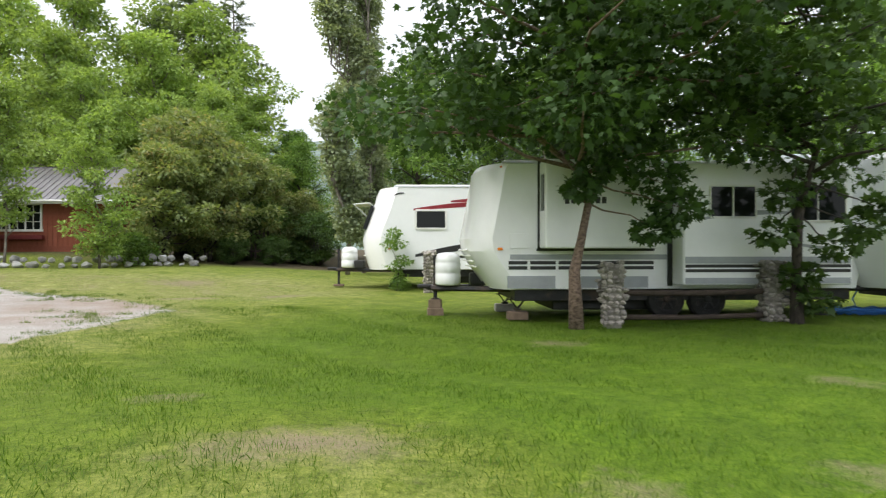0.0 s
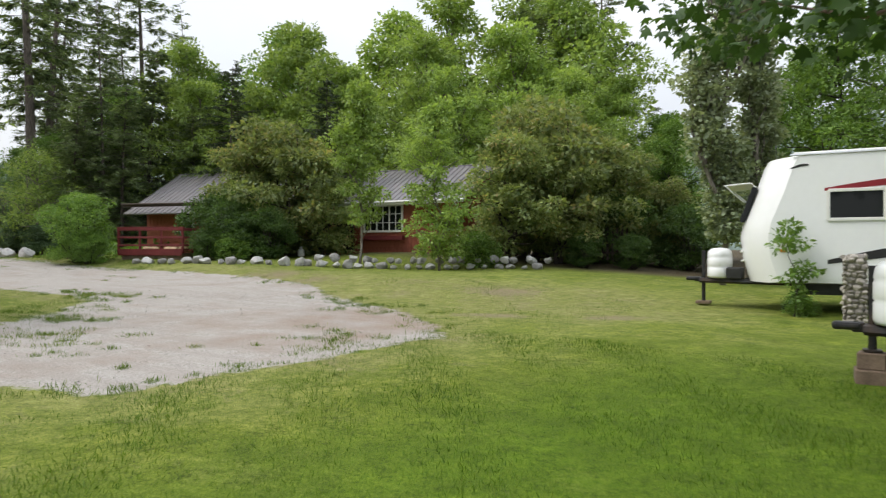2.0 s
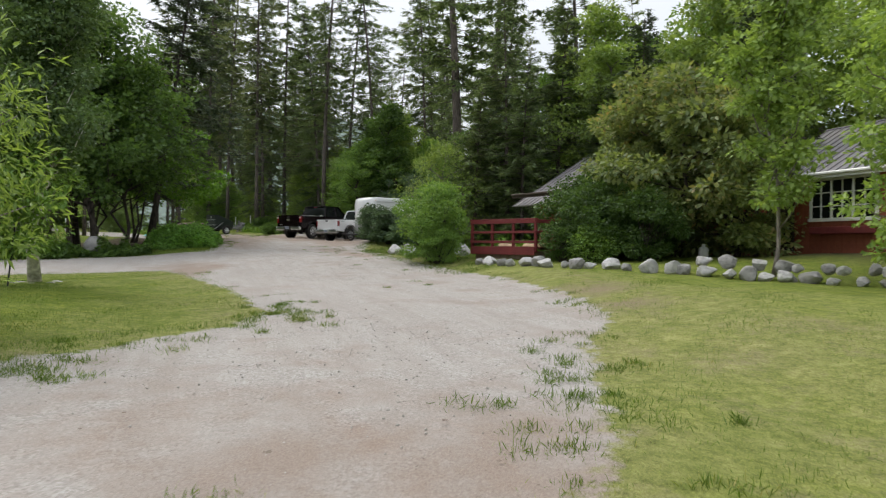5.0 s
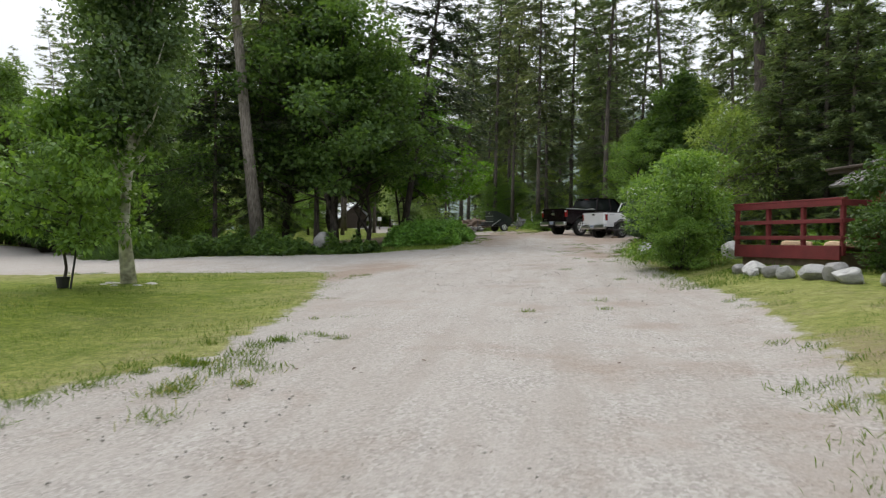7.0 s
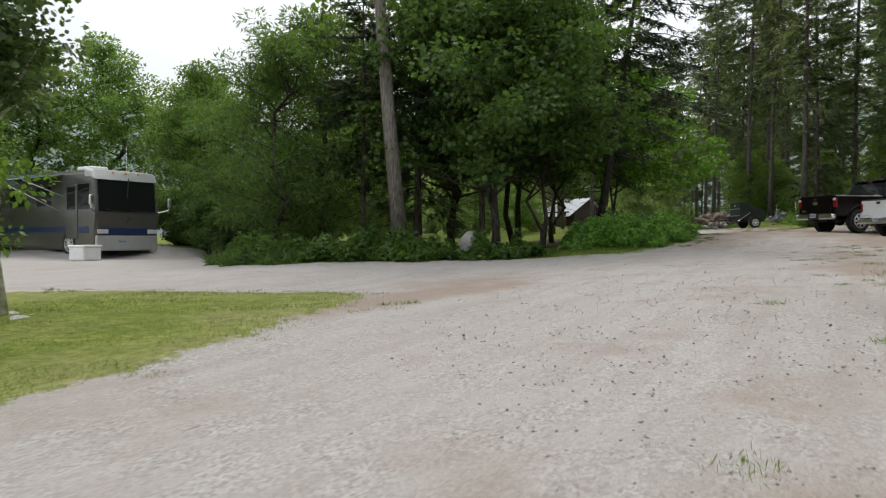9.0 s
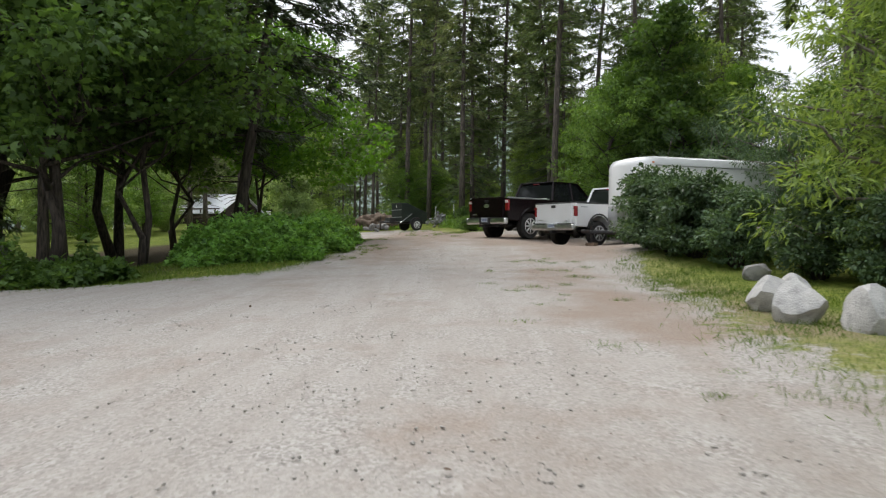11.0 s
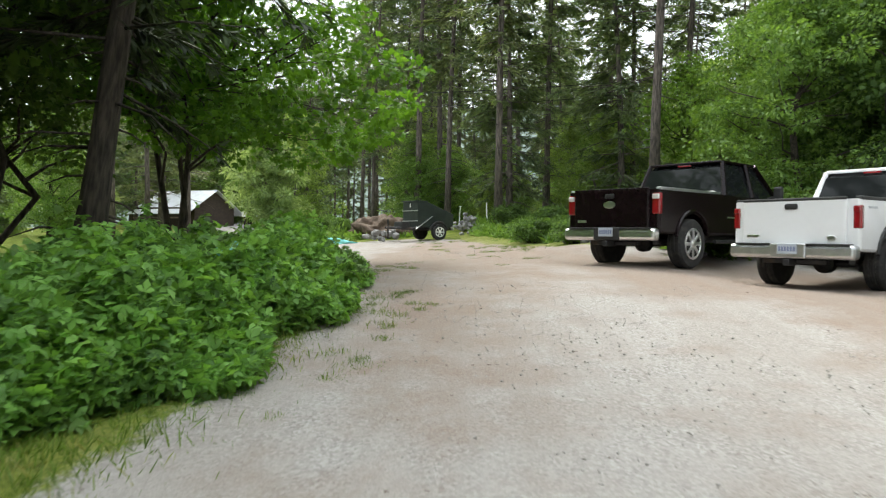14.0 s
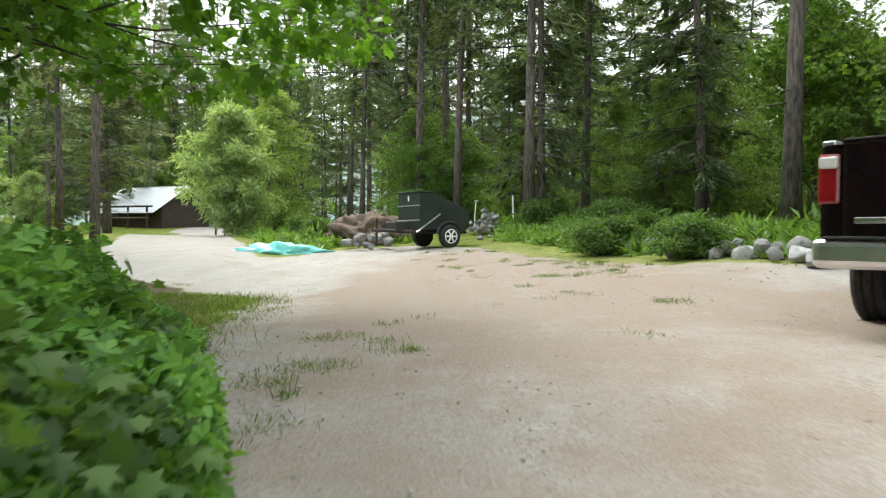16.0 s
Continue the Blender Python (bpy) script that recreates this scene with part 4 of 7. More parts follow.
so2 = part("slide_out", box((3.0, 0.52, 2.1), (-4.53, w2 + 0.22, 1.67), 0.04), WHITE, rv, "full-height white slide-out with banded skirt")
for x, w, z, h in ((-3.9, 0.8, 2.05, 0.54), (-5.4, 1.0, 2.03, 0.62)):
    framed_window(so2, w, h, (x, w2 + 0.49, z))
part("seal", box((0.09, 0.04, 2.16), (-2.99, w2 + 0.01, 1.67), 0.01), BLACK_PLASTIC, so2)
part("band", box((2.92, 0.008, 0.12), (-4.53, w2 + 0.484, 1.05), 0.002), GREY_BAND, so2)
for z in (0.95, 0.87):
    part("band", box((2.92, 0.008, 0.055), (-4.53, w2 + 0.484, z), 0.002), BLACK_BAND, so2)
part("band", box((2.92, 0.008, 0.1), (-4.53, w2 + 0.484, 0.7), 0.002), GREY_BAND, so2)
swoosh(so2, -3.3, -4.9, 1.75, 0.12, 0.07, w2 + 0.482, GREY_BAND)
swoosh(so2, -4.9, -5.9, 1.35, -0.1, 0.05, w2 + 0.482, GREY_BAND)
part("band", box((2.95, 0.008, 0.09), (-1.62, w2 + 0.003, 1.1), 0.002), GREY_BAND, rv)
for k in range(4):
    part("nose_rib", moved(box((0.04, 1.7, 0.03), (0, 0, 0), 0.012), (0.575 - 0.05 * k, 0, 1.22 - 0.1 * k), (0, 30, 0)), WHITE_TRIM, rv)
for x0, x1 in ((-0.12, -0.45), (-0.5, -0.95), (-1.0, -1.75), (-1.8, -2.7)):
    for z in (1.0, 0.91):
        part("band", box((x0 - x1, 0.008, 0.06), ((x0 + x1) / 2, w2 + 0.003, z), 0.002), BLACK_BAND, rv)
part("band", box((0.85, 0.008, 0.22), (-0.52, w2 + 0.003, 0.66), 0.002), GREY_BAND, rv)
part("band", box((1.2, 0.008, 0.2), (-2.0, w2 + 0.003, 0.66), 0.002), GREY_BAND, rv)
part("hatch", box((0.32, 0.012, 0.26), (-0.3, w2 + 0.005, 1.38), 0.005), WHITE, rv)
part("marker_light", box((0.09, 0.03, 0.05), (0.03, w2 + 0.01, 1.24), 0.012), AMBER_LENS, rv)
part("marker_light", box((0.03, 0.09, 0.04), (0.0, w2 - 0.1, 2.68), 0.01), AMBER_LENS, rv)
part("roof_unit", box((0.95, 0.75, 0.28), (-5.55, 0.2, 2.9), 0.08), WHITE, rv, "white rooftop air conditioner")
part("roof_vent", box((0.5, 0.45, 0.14), (-4.3, 0.3, 2.84), 0.04), WHITE_TRIM, rv)
part("roof_vent", box((0.4, 0.4, 0.1), (-2.2, -0.2, 2.82), 0.03), WHITE_TRIM, rv)
trailer_tongue(rv, 1.22, 0.55, 0.5, 0.3)
gas_bottles(rv, 0.86, 0.56)
part("battery_box", box((0.24, 0.3, 0.24), (0.3, -0.25, 0.66), 0.03), BLACK_PLASTIC, rv)
part("power_cord", tube([(0.2, 0.2, 0.6), (0.05, 0.35, 0.66), (-0.1, 0.3, 0.62)], 0.05, 8), BLACK_PLASTIC, rv)
for y in (-0.75, 0.75):
    scissor_leg(rv, -0.35, y, 0.5)
    scissor_leg(rv, -5.9, y, 0.5)
for x, y, s in ((1.1, 0, (0.3, 0.3)), (-0.35, 0.75, (0.36, 0.28)), (-0.35, -0.75, (0.4, 0.24))):
    p = rv.matrix_world @ Vector((x, y, 0))
    single("support_block", box((*s, 0.15), (0, 0, 0.075), 0.015), CONCRETE if y < 0 else TIMBER, pose(p.x, p.y, zat(p.x, p.y) - 0.02, 0, 0, 4), "weathered block under trailer jack on grass", "block", "jack blocks")
p = rv.matrix_world @ Vector((1.1, 0, 0))
single("support_block", box((0.24, 0.24, 0.16), (0, 0, 0.08), 0.012), TIMBER, pose(p.x, p.y, zat(p.x, p.y) + 0.13, 0, 0, -6), "dark wooden block stacked under trailer jack", "block", "jack blocks")

rv = travel_trailer(pose(-1.42, yb, 0.2, 0, 0, 182), "white travel trailer with red and black swooshes, parked on lawn",
                    [(-0.2, 2.88), (-0.1, 2.85), (-0.03, 2.72), (0.14, 2.2), (0.35, 1.64), (0.4, 1.36), (0.36, 1.0), (0.22, 0.52)], 7.2, 2.4)
framed_window(rv, 0.86, 0.52, (-1.04, w2 + 0.012, 1.94), mullion=False, fw=0.06)
framed_window(rv, 0.86, 0.52, (-4.2, w2 + 0.012, 1.94), mullion=False, fw=0.06)
swoosh(rv, -0.55, -3.2, 2.22, 0.16, 0.11, w2 + 0.003, RED_BAND)
swoosh(rv, -1.6, -3.0, 2.45, 0.05, 0.09, w2 + 0.003, RED_BAND)
swoosh(rv, -0.6, -3.4, 0.92, 0.3, 0.16, w2 + 0.003, BLACK_BAND)
swoosh(rv, -1.6, -3.4, 0.86, 0.1, 0.09, w2 + 0.003, BLACK_BAND)
part("marker_light", box((0.08, 0.03, 0.05), (0.12, w2 + 0.01, 1.12), 0.012), AMBER_LENS, rv)
b = box((0.1, 1.2, 0.72), (0, 0, 0), 0.02)
part("window", moved(b, (0.76, 0.0, 2.02), (0, -19, 0)), GLASS, rv, "dark front window")
part("rock_guard", moved(box((0.5, 1.3, 0.03), (0, 0, 0), 0.012), (0.95, 0.0, 2.42), (0, 4, 0)), WHITE_TRIM, rv, "raised grey window guard")
for s in (-0.55, 0.7):
    part("guard_strut", tube([(0.82, s, 2.05), (1.18, s, 2.4)], 0.012, 6), ALUMINIUM, rv)
for k in range(2):
    part("nose_rib", box((0.05, 1.0, 0.035), (0.9 - 0.02 * k, 0, 1.1 - 0.18 * k), 0.012), WHITE_TRIM, rv)
swoosh(rv, 0.0, -0.3, 2.62, 0.06, 0.04, w2 + 0.003, BLACK_BAND)
trailer_tongue(rv, 1.8, 0.55, 0.5, 0.05)
gas_bottles(rv, 1.36, 0.56)
part("battery_box", box((0.3, 0.5, 0.24), (1.05, 0.1, 0.66), 0.03), BLACK_PLASTIC, rv)
part("roof_unit", box((0.5, 0.45, 0.1), (-0.9, 0, 2.93), 0.03), WHITE_TRIM, rv)
for y in (-0.7, 0.7):
    part("stabiliser", tube([(-0.2, y, 0.5), (0.15, y, 0.02)], 0.03, 6), STEEL, rv)
p = rv.matrix_world @ Vector((1.68, 0, 0))
single("support_block", box((0.28, 0.28, 0.06), (0, 0, 0.03), 0.01), TIMBER, pose(p.x, p.y, zat(p.x, p.y) - 0.005), "thin reddish board under trailer jack", "block", "jack blocks")

rv = travel_trailer(pose(8.1, 12.7, 0.1, 0, 0, 180), "white travel trailer with banded skirt behind a tree",
                    [(-0.2, 2.95), (0.1, 2.8), (0.3, 1.6), (0.3, 1.3), (0.0, 0.52)], 7.0, 2.4)
for z in (0.95, 0.85):
    part("band", box((6.6, 0.008, 0.06), (-3.5, w2 + 0.003, z), 0.002), BLACK_BAND, rv)
part("band", box((6.6, 0.008, 0.13), (-3.5, w2 + 0.003, 1.07), 0.002), GREY_BAND, rv)
framed_window(rv, 0.9, 0.6, (-1.2, w2 + 0.012, 1.9))
part("roof_unit", box((0.8, 0.6, 0.15), (-1.0, 0, 3.02), 0.04), WHITE, rv)
trailer_tongue(rv, 1.2, 0.55, 0.5, 0.0)


def pickup(m, label, paint, crew, bumper, lamp_z, wr):
    """A full-size pickup seen from behind. x runs forward from the rear bumper."""
    t = thing("pickup_truck", m, label, "pickup truck", "parked pickups")
    ra, fa, hw, top = 1.28, 5.12, 0.99, 2.1 if crew else 2.08

    def arch(cx):
        return [(cx + 0.56 * math.cos(a), max(0.62, 0.5 + 0.56 * math.sin(a))) for a in (math.pi * k / 10 for k in range(11))]

    out = [(0.16, 0.64), (0.16, 1.42), (2.3, 1.42), (4.55, 1.4), (5.3, 1.3), (6.05, 1.18), (6.1, 0.64)] + arch(fa) + arch(ra)
    body = part("body", prism(out, -hw, hw, 0.045), paint, t)
    cab_end = 2.48 if crew else 2.72
    roof_end = 4.05 if crew else 3.95
    cab = prism([(cab_end, 1.38), (cab_end + 0.16, top - 0.11), (cab_end + 0.3, top), (roof_end, top), (roof_end + 0.75, 1.38)], -hw, hw, 0.03)
    for v in cab.verts:
        v.co.y *= 1 - 0.2 * max(0, (v.co.z - 1.4)) / 0.6
    part("cab_glass", cab, GLASS, t, "dark tinted cab windows")
    ry = hw * 0.815
    part("cab_roof", box((roof_end - cab_end - 0.1, 2 * ry, 0.06), ((cab_end + 0.25 + roof_end) / 2, 0, top + 0.005), 0.025), paint, t)
    for s in (-1, 1):
        pil = [((cab_end, 0.985 * hw, 1.4), (cab_end + 0.22, ry, top)), ((roof_end + 0.72, 0.985 * hw, 1.4), (roof_end, ry, top)), ((cab_end + 1.15, 0.992 * hw, 1.4), (cab_end + 1.15, ry + 0.01, top))]
        for a, c in pil:
            part("pillar", tube([(a[0], s * a[1], a[2]), (c[0], s * c[1], c[2])], [0.055, 0.045], 6), paint, t)
        wheel(t, ra, s * (hw - 0.13), wr, 0.28, CHROME if crew else ALUMINIUM, 8, s)
        wheel(t, fa, s * (hw - 0.13), wr, 0.28, CHROME if crew else ALUMINIUM, 8, s)
        b = bmesh.new()
        tube([(ra + 0.57 * math.cos(a), s * (hw + 0.01), 0.5 + 0.57 * math.sin(a)) for a in (math.pi * (k + 0.6) / 11.2 for k in range(11))], 0.03, 6, b)
        part("arch_trim", b, paint if crew else BLACK_PLASTIC, t)
        lamp = part("tail_light", box((0.1, 0.16 if crew else 0.12, 0.38 if crew else 0.35), (0.2, s * (hw - (0.07 if crew else 0.05)), lamp_z), 0.025), RED_LENS, t, "red tail light")
        part("reversing_lens", box((0.08, 0.13 if crew else 0.1, 0.09), (0.165, s * (hw - (0.07 if crew else 0.05)), lamp_z + 0.12), 0.015), CLEAR_LENS if crew else RED_LENS, lamp)
        part("door_handle", box((0.2, 0.03, 0.04), (cab_end + 0.9, s * (hw + 0.015), 1.22), 0.01), CHROME if crew else BLACK_PLASTIC, t)
        mir = part("wing_mirror", box((0.1, 0.2, 0.3), (4.35, s * (hw + 0.22), 1.52), 0.04), BLACK_PLASTIC, t)
        part("mirror_arm", tube([(4.35, s * hw, 1.42), (4.35, s * (hw + 0.2), 1.48)], 0.025, 6), BLACK_PLASTIC, mir)
        part("bed_rail", box((2.1, 0.1, 0.055), (1.25, s * (hw - 0.05), 1.435), 0.015), ALUMINIUM if crew else BLACK_PLASTIC, t)
        part("side_step", tube([(2.2, s * (hw - 0.05), 0.5), (4.4, s * (hw - 0.05), 0.5)], 0.04, 8), BLACK_PLASTIC, t)
        part("leaf_spring", tube([(0.5, s * 0.5, 0.62), (ra, s * 0.5, 0.42), (2.0, s * 0.5, 0.62)], 0.03, 6), STEEL, t)
    tg = part("tailgate", box((0.09, 1.62, 0.72), (0.14, 0, 1.08), 0.03), paint, t)
    part("tailgate_handle", box((0.03, 0.2, 0.09), (0.088, 0, 1.32), 0.025), BLACK_PLASTIC, tg)
    part("tailgate_ridge", box((0.06, 1.62, 0.05), (0.12, 0, 1.43), 0.015), paint if crew else BLACK_PLASTIC, tg)
    b = lathe([(0.085, 0), (0.085, 0.012), (0.07, 0.016)], 20, "x")
    ex, ey = (0.088, 0.0) if crew else (0.088, -0.62)
    k = 1.0 if crew else 0.55
    part("badge", moved(b, (ex, ey, 1.16 if crew else 0.84), (0, 0, 180), (1, 1.5 * k, 0.8 * k)), CHROME, tg)
    part("badge", box((0.01, 0.2, 0.045), (0.092, 0.62, 0.86), 0.004), CHROME, tg)
    bp = part("bumper", box((0.2, 1.98, 0.22), (0.1, 0, 0.62), 0.06, seg=3), bumper, t)
    part("bumper_step", box((0.2, 0.56, 0.235), (0.085, 0, 0.63), 0.02), BLACK_PLASTIC if crew else bumper, bp)
    part("step_pad", box((0.2, 1.8, 0.02), (0.1, 0, 0.735), 0.005), BLACK_PLASTIC, bp)
    pl = part("number_plate", box((0.012, 0.31, 0.16), (-0.024, 0, 0.66), 0.004), PLATE, bp)
    for k in range(6):
        part("plate_bar", box((0.004, 0.03, 0.07), (-0.031, 0.115 - 0.046 * k, 0.66)), PLATE_BAR, pl)
    b = box((0.3, 0.1, 0.1), (0.1, 0, 0.45), 0.01)
    box((0.12, 1.0, 0.07), (0.25, 0, 0.46), 0.01, bm=b)
    part("hitch_receiver", b, STEEL, t)
    b = box((5.6, 0.1, 0.16), (3.0, 0.45, 0.58), 0.02)
    box((5.6, 0.1, 0.16), (3.0, -0.45, 0.58), 0.02, bm=b)
    box((1.2, 1.3, 0.25), (3.0, 0, 0.6), 0.05, bm=b)
    part("chassis", b, STEEL, t)
    b = tube([(ra, -0.85, wr), (ra, 0.85, wr)], 0.055, 8)
    joined(b, moved(lathe([(0.05, -0.14), (0.17, -0.07), (0.17, 0.07), (0.05, 0.14)], 14, "x"), (ra - 0.05, 0, wr)))
    part("rear_axle", b, STEEL, t)
    part("exhaust", tube([(2.2, -0.55, 0.5), (0.7, -0.62, 0.5), (0.35, -0.8, 0.48)], 0.045, 8), STEEL, t)
    part("spare_wheel", moved(lathe([(0.2, -0.1), (0.36, -0.1), (0.38, 0), (0.36, 0.1), (0.2, 0.1)], 20), (0.75, 0.0, 0.62)), RUBBER, t)
    part("third_brake_light", box((0.03, 0.3, 0.035), (cab_end + 0.2, 0, top - 0.04), 0.01), RED_LENS, t)
    if not crew:
        part("sticker", moved(lathe([(0.05, 0), (0.05, 0.003)], 14, "x"), (cab_end + 0.03, 0.75, 1.52), (0, 0, 180)), WHITE_TRIM, t)
        part("decal", box((0.3, 0.006, 0.035), (0.55, -hw - 0.002, 1.3), 0.002), GREY_BAND, t)
    else:
        part("bed_bar", box((0.1, 1.86, 0.06), (2.2, 0, 1.46), 0.02), WHITE_TRIM, t)
        part("decal", box((0.32, 0.006, 0.03), (2.75, -hw - 0.002, 0.98), 0.002), CHROME, t)
    return t


pickup(pose(-50.42, 17.88, zat(-50.9, 18.4) - 0.06, 0, 0, 132) @ Matrix.Scale(1.06, 4), "glossy black crew-cab pickup truck with chrome bumper, parked on gravel", BLACK_PAINT, True, CHROME, 1.17, 0.46)
pickup(pose(-47.55, 20.0, zat(-47.9, 20.7) - 0.02, 0, 0, 127) @ Matrix.Scale(0.97, 4), "white pickup truck with dented grey bumper, parked on gravel", WHITE_PAINT, False, ALUMINIUM, 1.15, 0.42)


def cargo_trailer(m):
    """Enclosed white trailer with a rounded nose; x runs forward."""
    t = thing("cargo_trailer", m, "white enclosed cargo trailer with rounded metal nose, parked in bushes", "cargo trailer")
    L, W, zb, zt = 5.2, 2.1, 0.48, 2.74
    b = bmesh.new()
    plan = [(-L, W / 2)] + [(-0.6 + 0.66 * math.cos(a) ** 0.8, W / 2 * math.sin(a)) for a in (radians(90 - 12 * k) for k in range(15))] + [(-0.6, -W / 2), (-L, -W / 2)]
    rings = []
    for z, k, dx in ((zb, 1, 0), (zt - 0.28, 1, 0), (zt - 0.16, 0.985, -0.04), (zt - 0.06, 0.95, -0.12), (zt, 0.86, -0.32)):
        rings.append([b.verts.new((x + (dx if x > -1 else 0), y * k, z)) for x, y in plan])
    for q, w in zip(rings, rings[1:]):
        for i in range(len(plan)):
            j = (i + 1) % len(plan)
            b.faces.new((q[i], q[j], w[j], w[i]))
    b.faces.new(rings[0])
    b.faces.new(rings[-1])
    b.normal_update()
    for f in b.faces:
        f.smooth = True
    for e in b.edges:
        e.smooth = e.calc_face_angle(0.0) < 0.6
    part("body", b, WHITE_PAINT, t)
    b = bmesh.new()
    g = [(x + 0.006, y * 1.006) for x, y in plan[2:15]]
    lo, hi = [b.verts.new((x, y, zb + 0.02)) for x, y in g], [b.verts.new((x, y, zb + 0.78)) for x, y in g]
    for i in range(12):
        b.faces.new((lo[i], lo[i + 1], hi[i + 1], hi[i]))
    ext = bmesh.ops.extrude_face_region(b, geom=b.faces[:])
    bmesh.ops.translate(b, vec=(0.004, 0, 0), verts=[e for e in ext["geom"] if isinstance(e, bmesh.types.BMVert)])
    part("stone_guard", b, ALUMINIUM, t, "brushed aluminium stone guard")
    for s in (-1, 1):
        part("top_trim", tube([(-L, s * W / 2, zt - 0.28), (-0.55, s * W / 2, zt - 0.28)], 0.02, 6), ALUMINIUM, t)
        part("marker_light", box((0.06, 0.03, 0.05), (-0.5, s * (W / 2 + 0.01), zt - 0.2), 0.01), AMBER_LENS, t)
        wheel(t, -3.0, s * (W / 2 - 0.12), 0.34, 0.2, WHITE_TRIM, 6, s)
    part("marker_light", box((0.03, 0.2, 0.06), (0.04, 0, zt - 0.38), 0.01), CLEAR_LENS, t)
    for k in range(9):
        part("seam", box((0.012, 0.006, 1.7), (-0.9 - 0.5 * k, -W / 2 - 0.002, 1.35)), WHITE_TRIM, t)
    trailer_tongue(t, 1.05, 0.6, 0.44, 0.12, 0.4)
    part("underframe", box((L, 1.6, 0.1), (-L / 2, 0, 0.43), 0.01), STEEL, t)
    return t


ct = cargo_trailer(pose(-46.2, 21.9, zat(-45.8, 21.0) - 0.03, 0, 0, -70))
p = ct.matrix_world @ Vector((0.93, 0, 0))
single("support_block", box((0.5, 0.14, 0.1), (0, 0, 0.05), 0.01), TIMBER, pose(p.x, p.y, zat(p.x, p.y) - 0.01, 0, 0, 20), "short timber under cargo trailer jack on gravel", "block", "jack blocks")


def dump_trailer(m):
    t = thing("dump_trailer", m, "dark green steel utility trailer with sloping bin, parked at gravel edge", "utility trailer")
    L, W = 1.75, 1.35
    prof = [(0, 0.55), (0, 1.62), (-0.45, 1.62), (-L, 1.12), (-L, 0.62), (-L + 0.2, 0.5)]
    bn = part("bin", prism(prof, -W / 2, W / 2, 0.015), GREEN_BIN, t)
    for z in (0.8, 1.24):
        part("rib", box((0.03, W + 0.04, 0.035), (0.012, 0, z), 0.006), ALUMINIUM, bn)
    part("lid", moved(box((0.55, W + 0.06, 0.03), (0, 0, 0), 0.008), (-0.2, 0, 1.645)), GREEN_BIN, bn)
    part("latch", box((0.03, 0.06, 0.16), (0.03, 0.05, 1.46), 0.01), WHITE_TRIM, bn)
    for s in (-1, 1):
        wheel(t, -0.95, s * (W / 2 + 0.14), 0.34, 0.2, WHITE_TRIM, 6, s)
        b = bmesh.new()
        tube([(-0.95 + 0.42 * math.cos(a), s * (W / 2 + 0.14), 0.34 + 0.42 * math.sin(a)) for a in (math.pi * (0.05 + 0.9 * k / 8) for k in range(9))], 0.05, 6, b)
        part("mudguard", b, STEEL, t)
        part("brace", tube([(0.1, s * (W / 2 + 0.03), 0.45), (-0.7, s * (W / 2 + 0.02), 1.0)], 0.025, 6), ALUMINIUM, t)
        part("drawbar", tube([(1.15, 0.05 * s, 0.5), (-0.2, 0.5 * s, 0.48)], 0.05, 6), STEEL, t)
    part("chassis", box((1.8, 1.0, 0.1), (-0.85, 0, 0.47), 0.01), STEEL, t)
    part("tongue_box", box((0.4, 0.7, 0.28), (0.4, 0, 0.62), 0.03), BLACK_PLASTIC, t)
    part("jack", tube([(1.05, 0, 0.03), (1.05, 0, 0.85)], 0.035, 8), STEEL, t)
    return t


dump_trailer(pose(-66.35, 12.95, zat(-66.9, 14.0) - 0.03, 0, 0, -58))


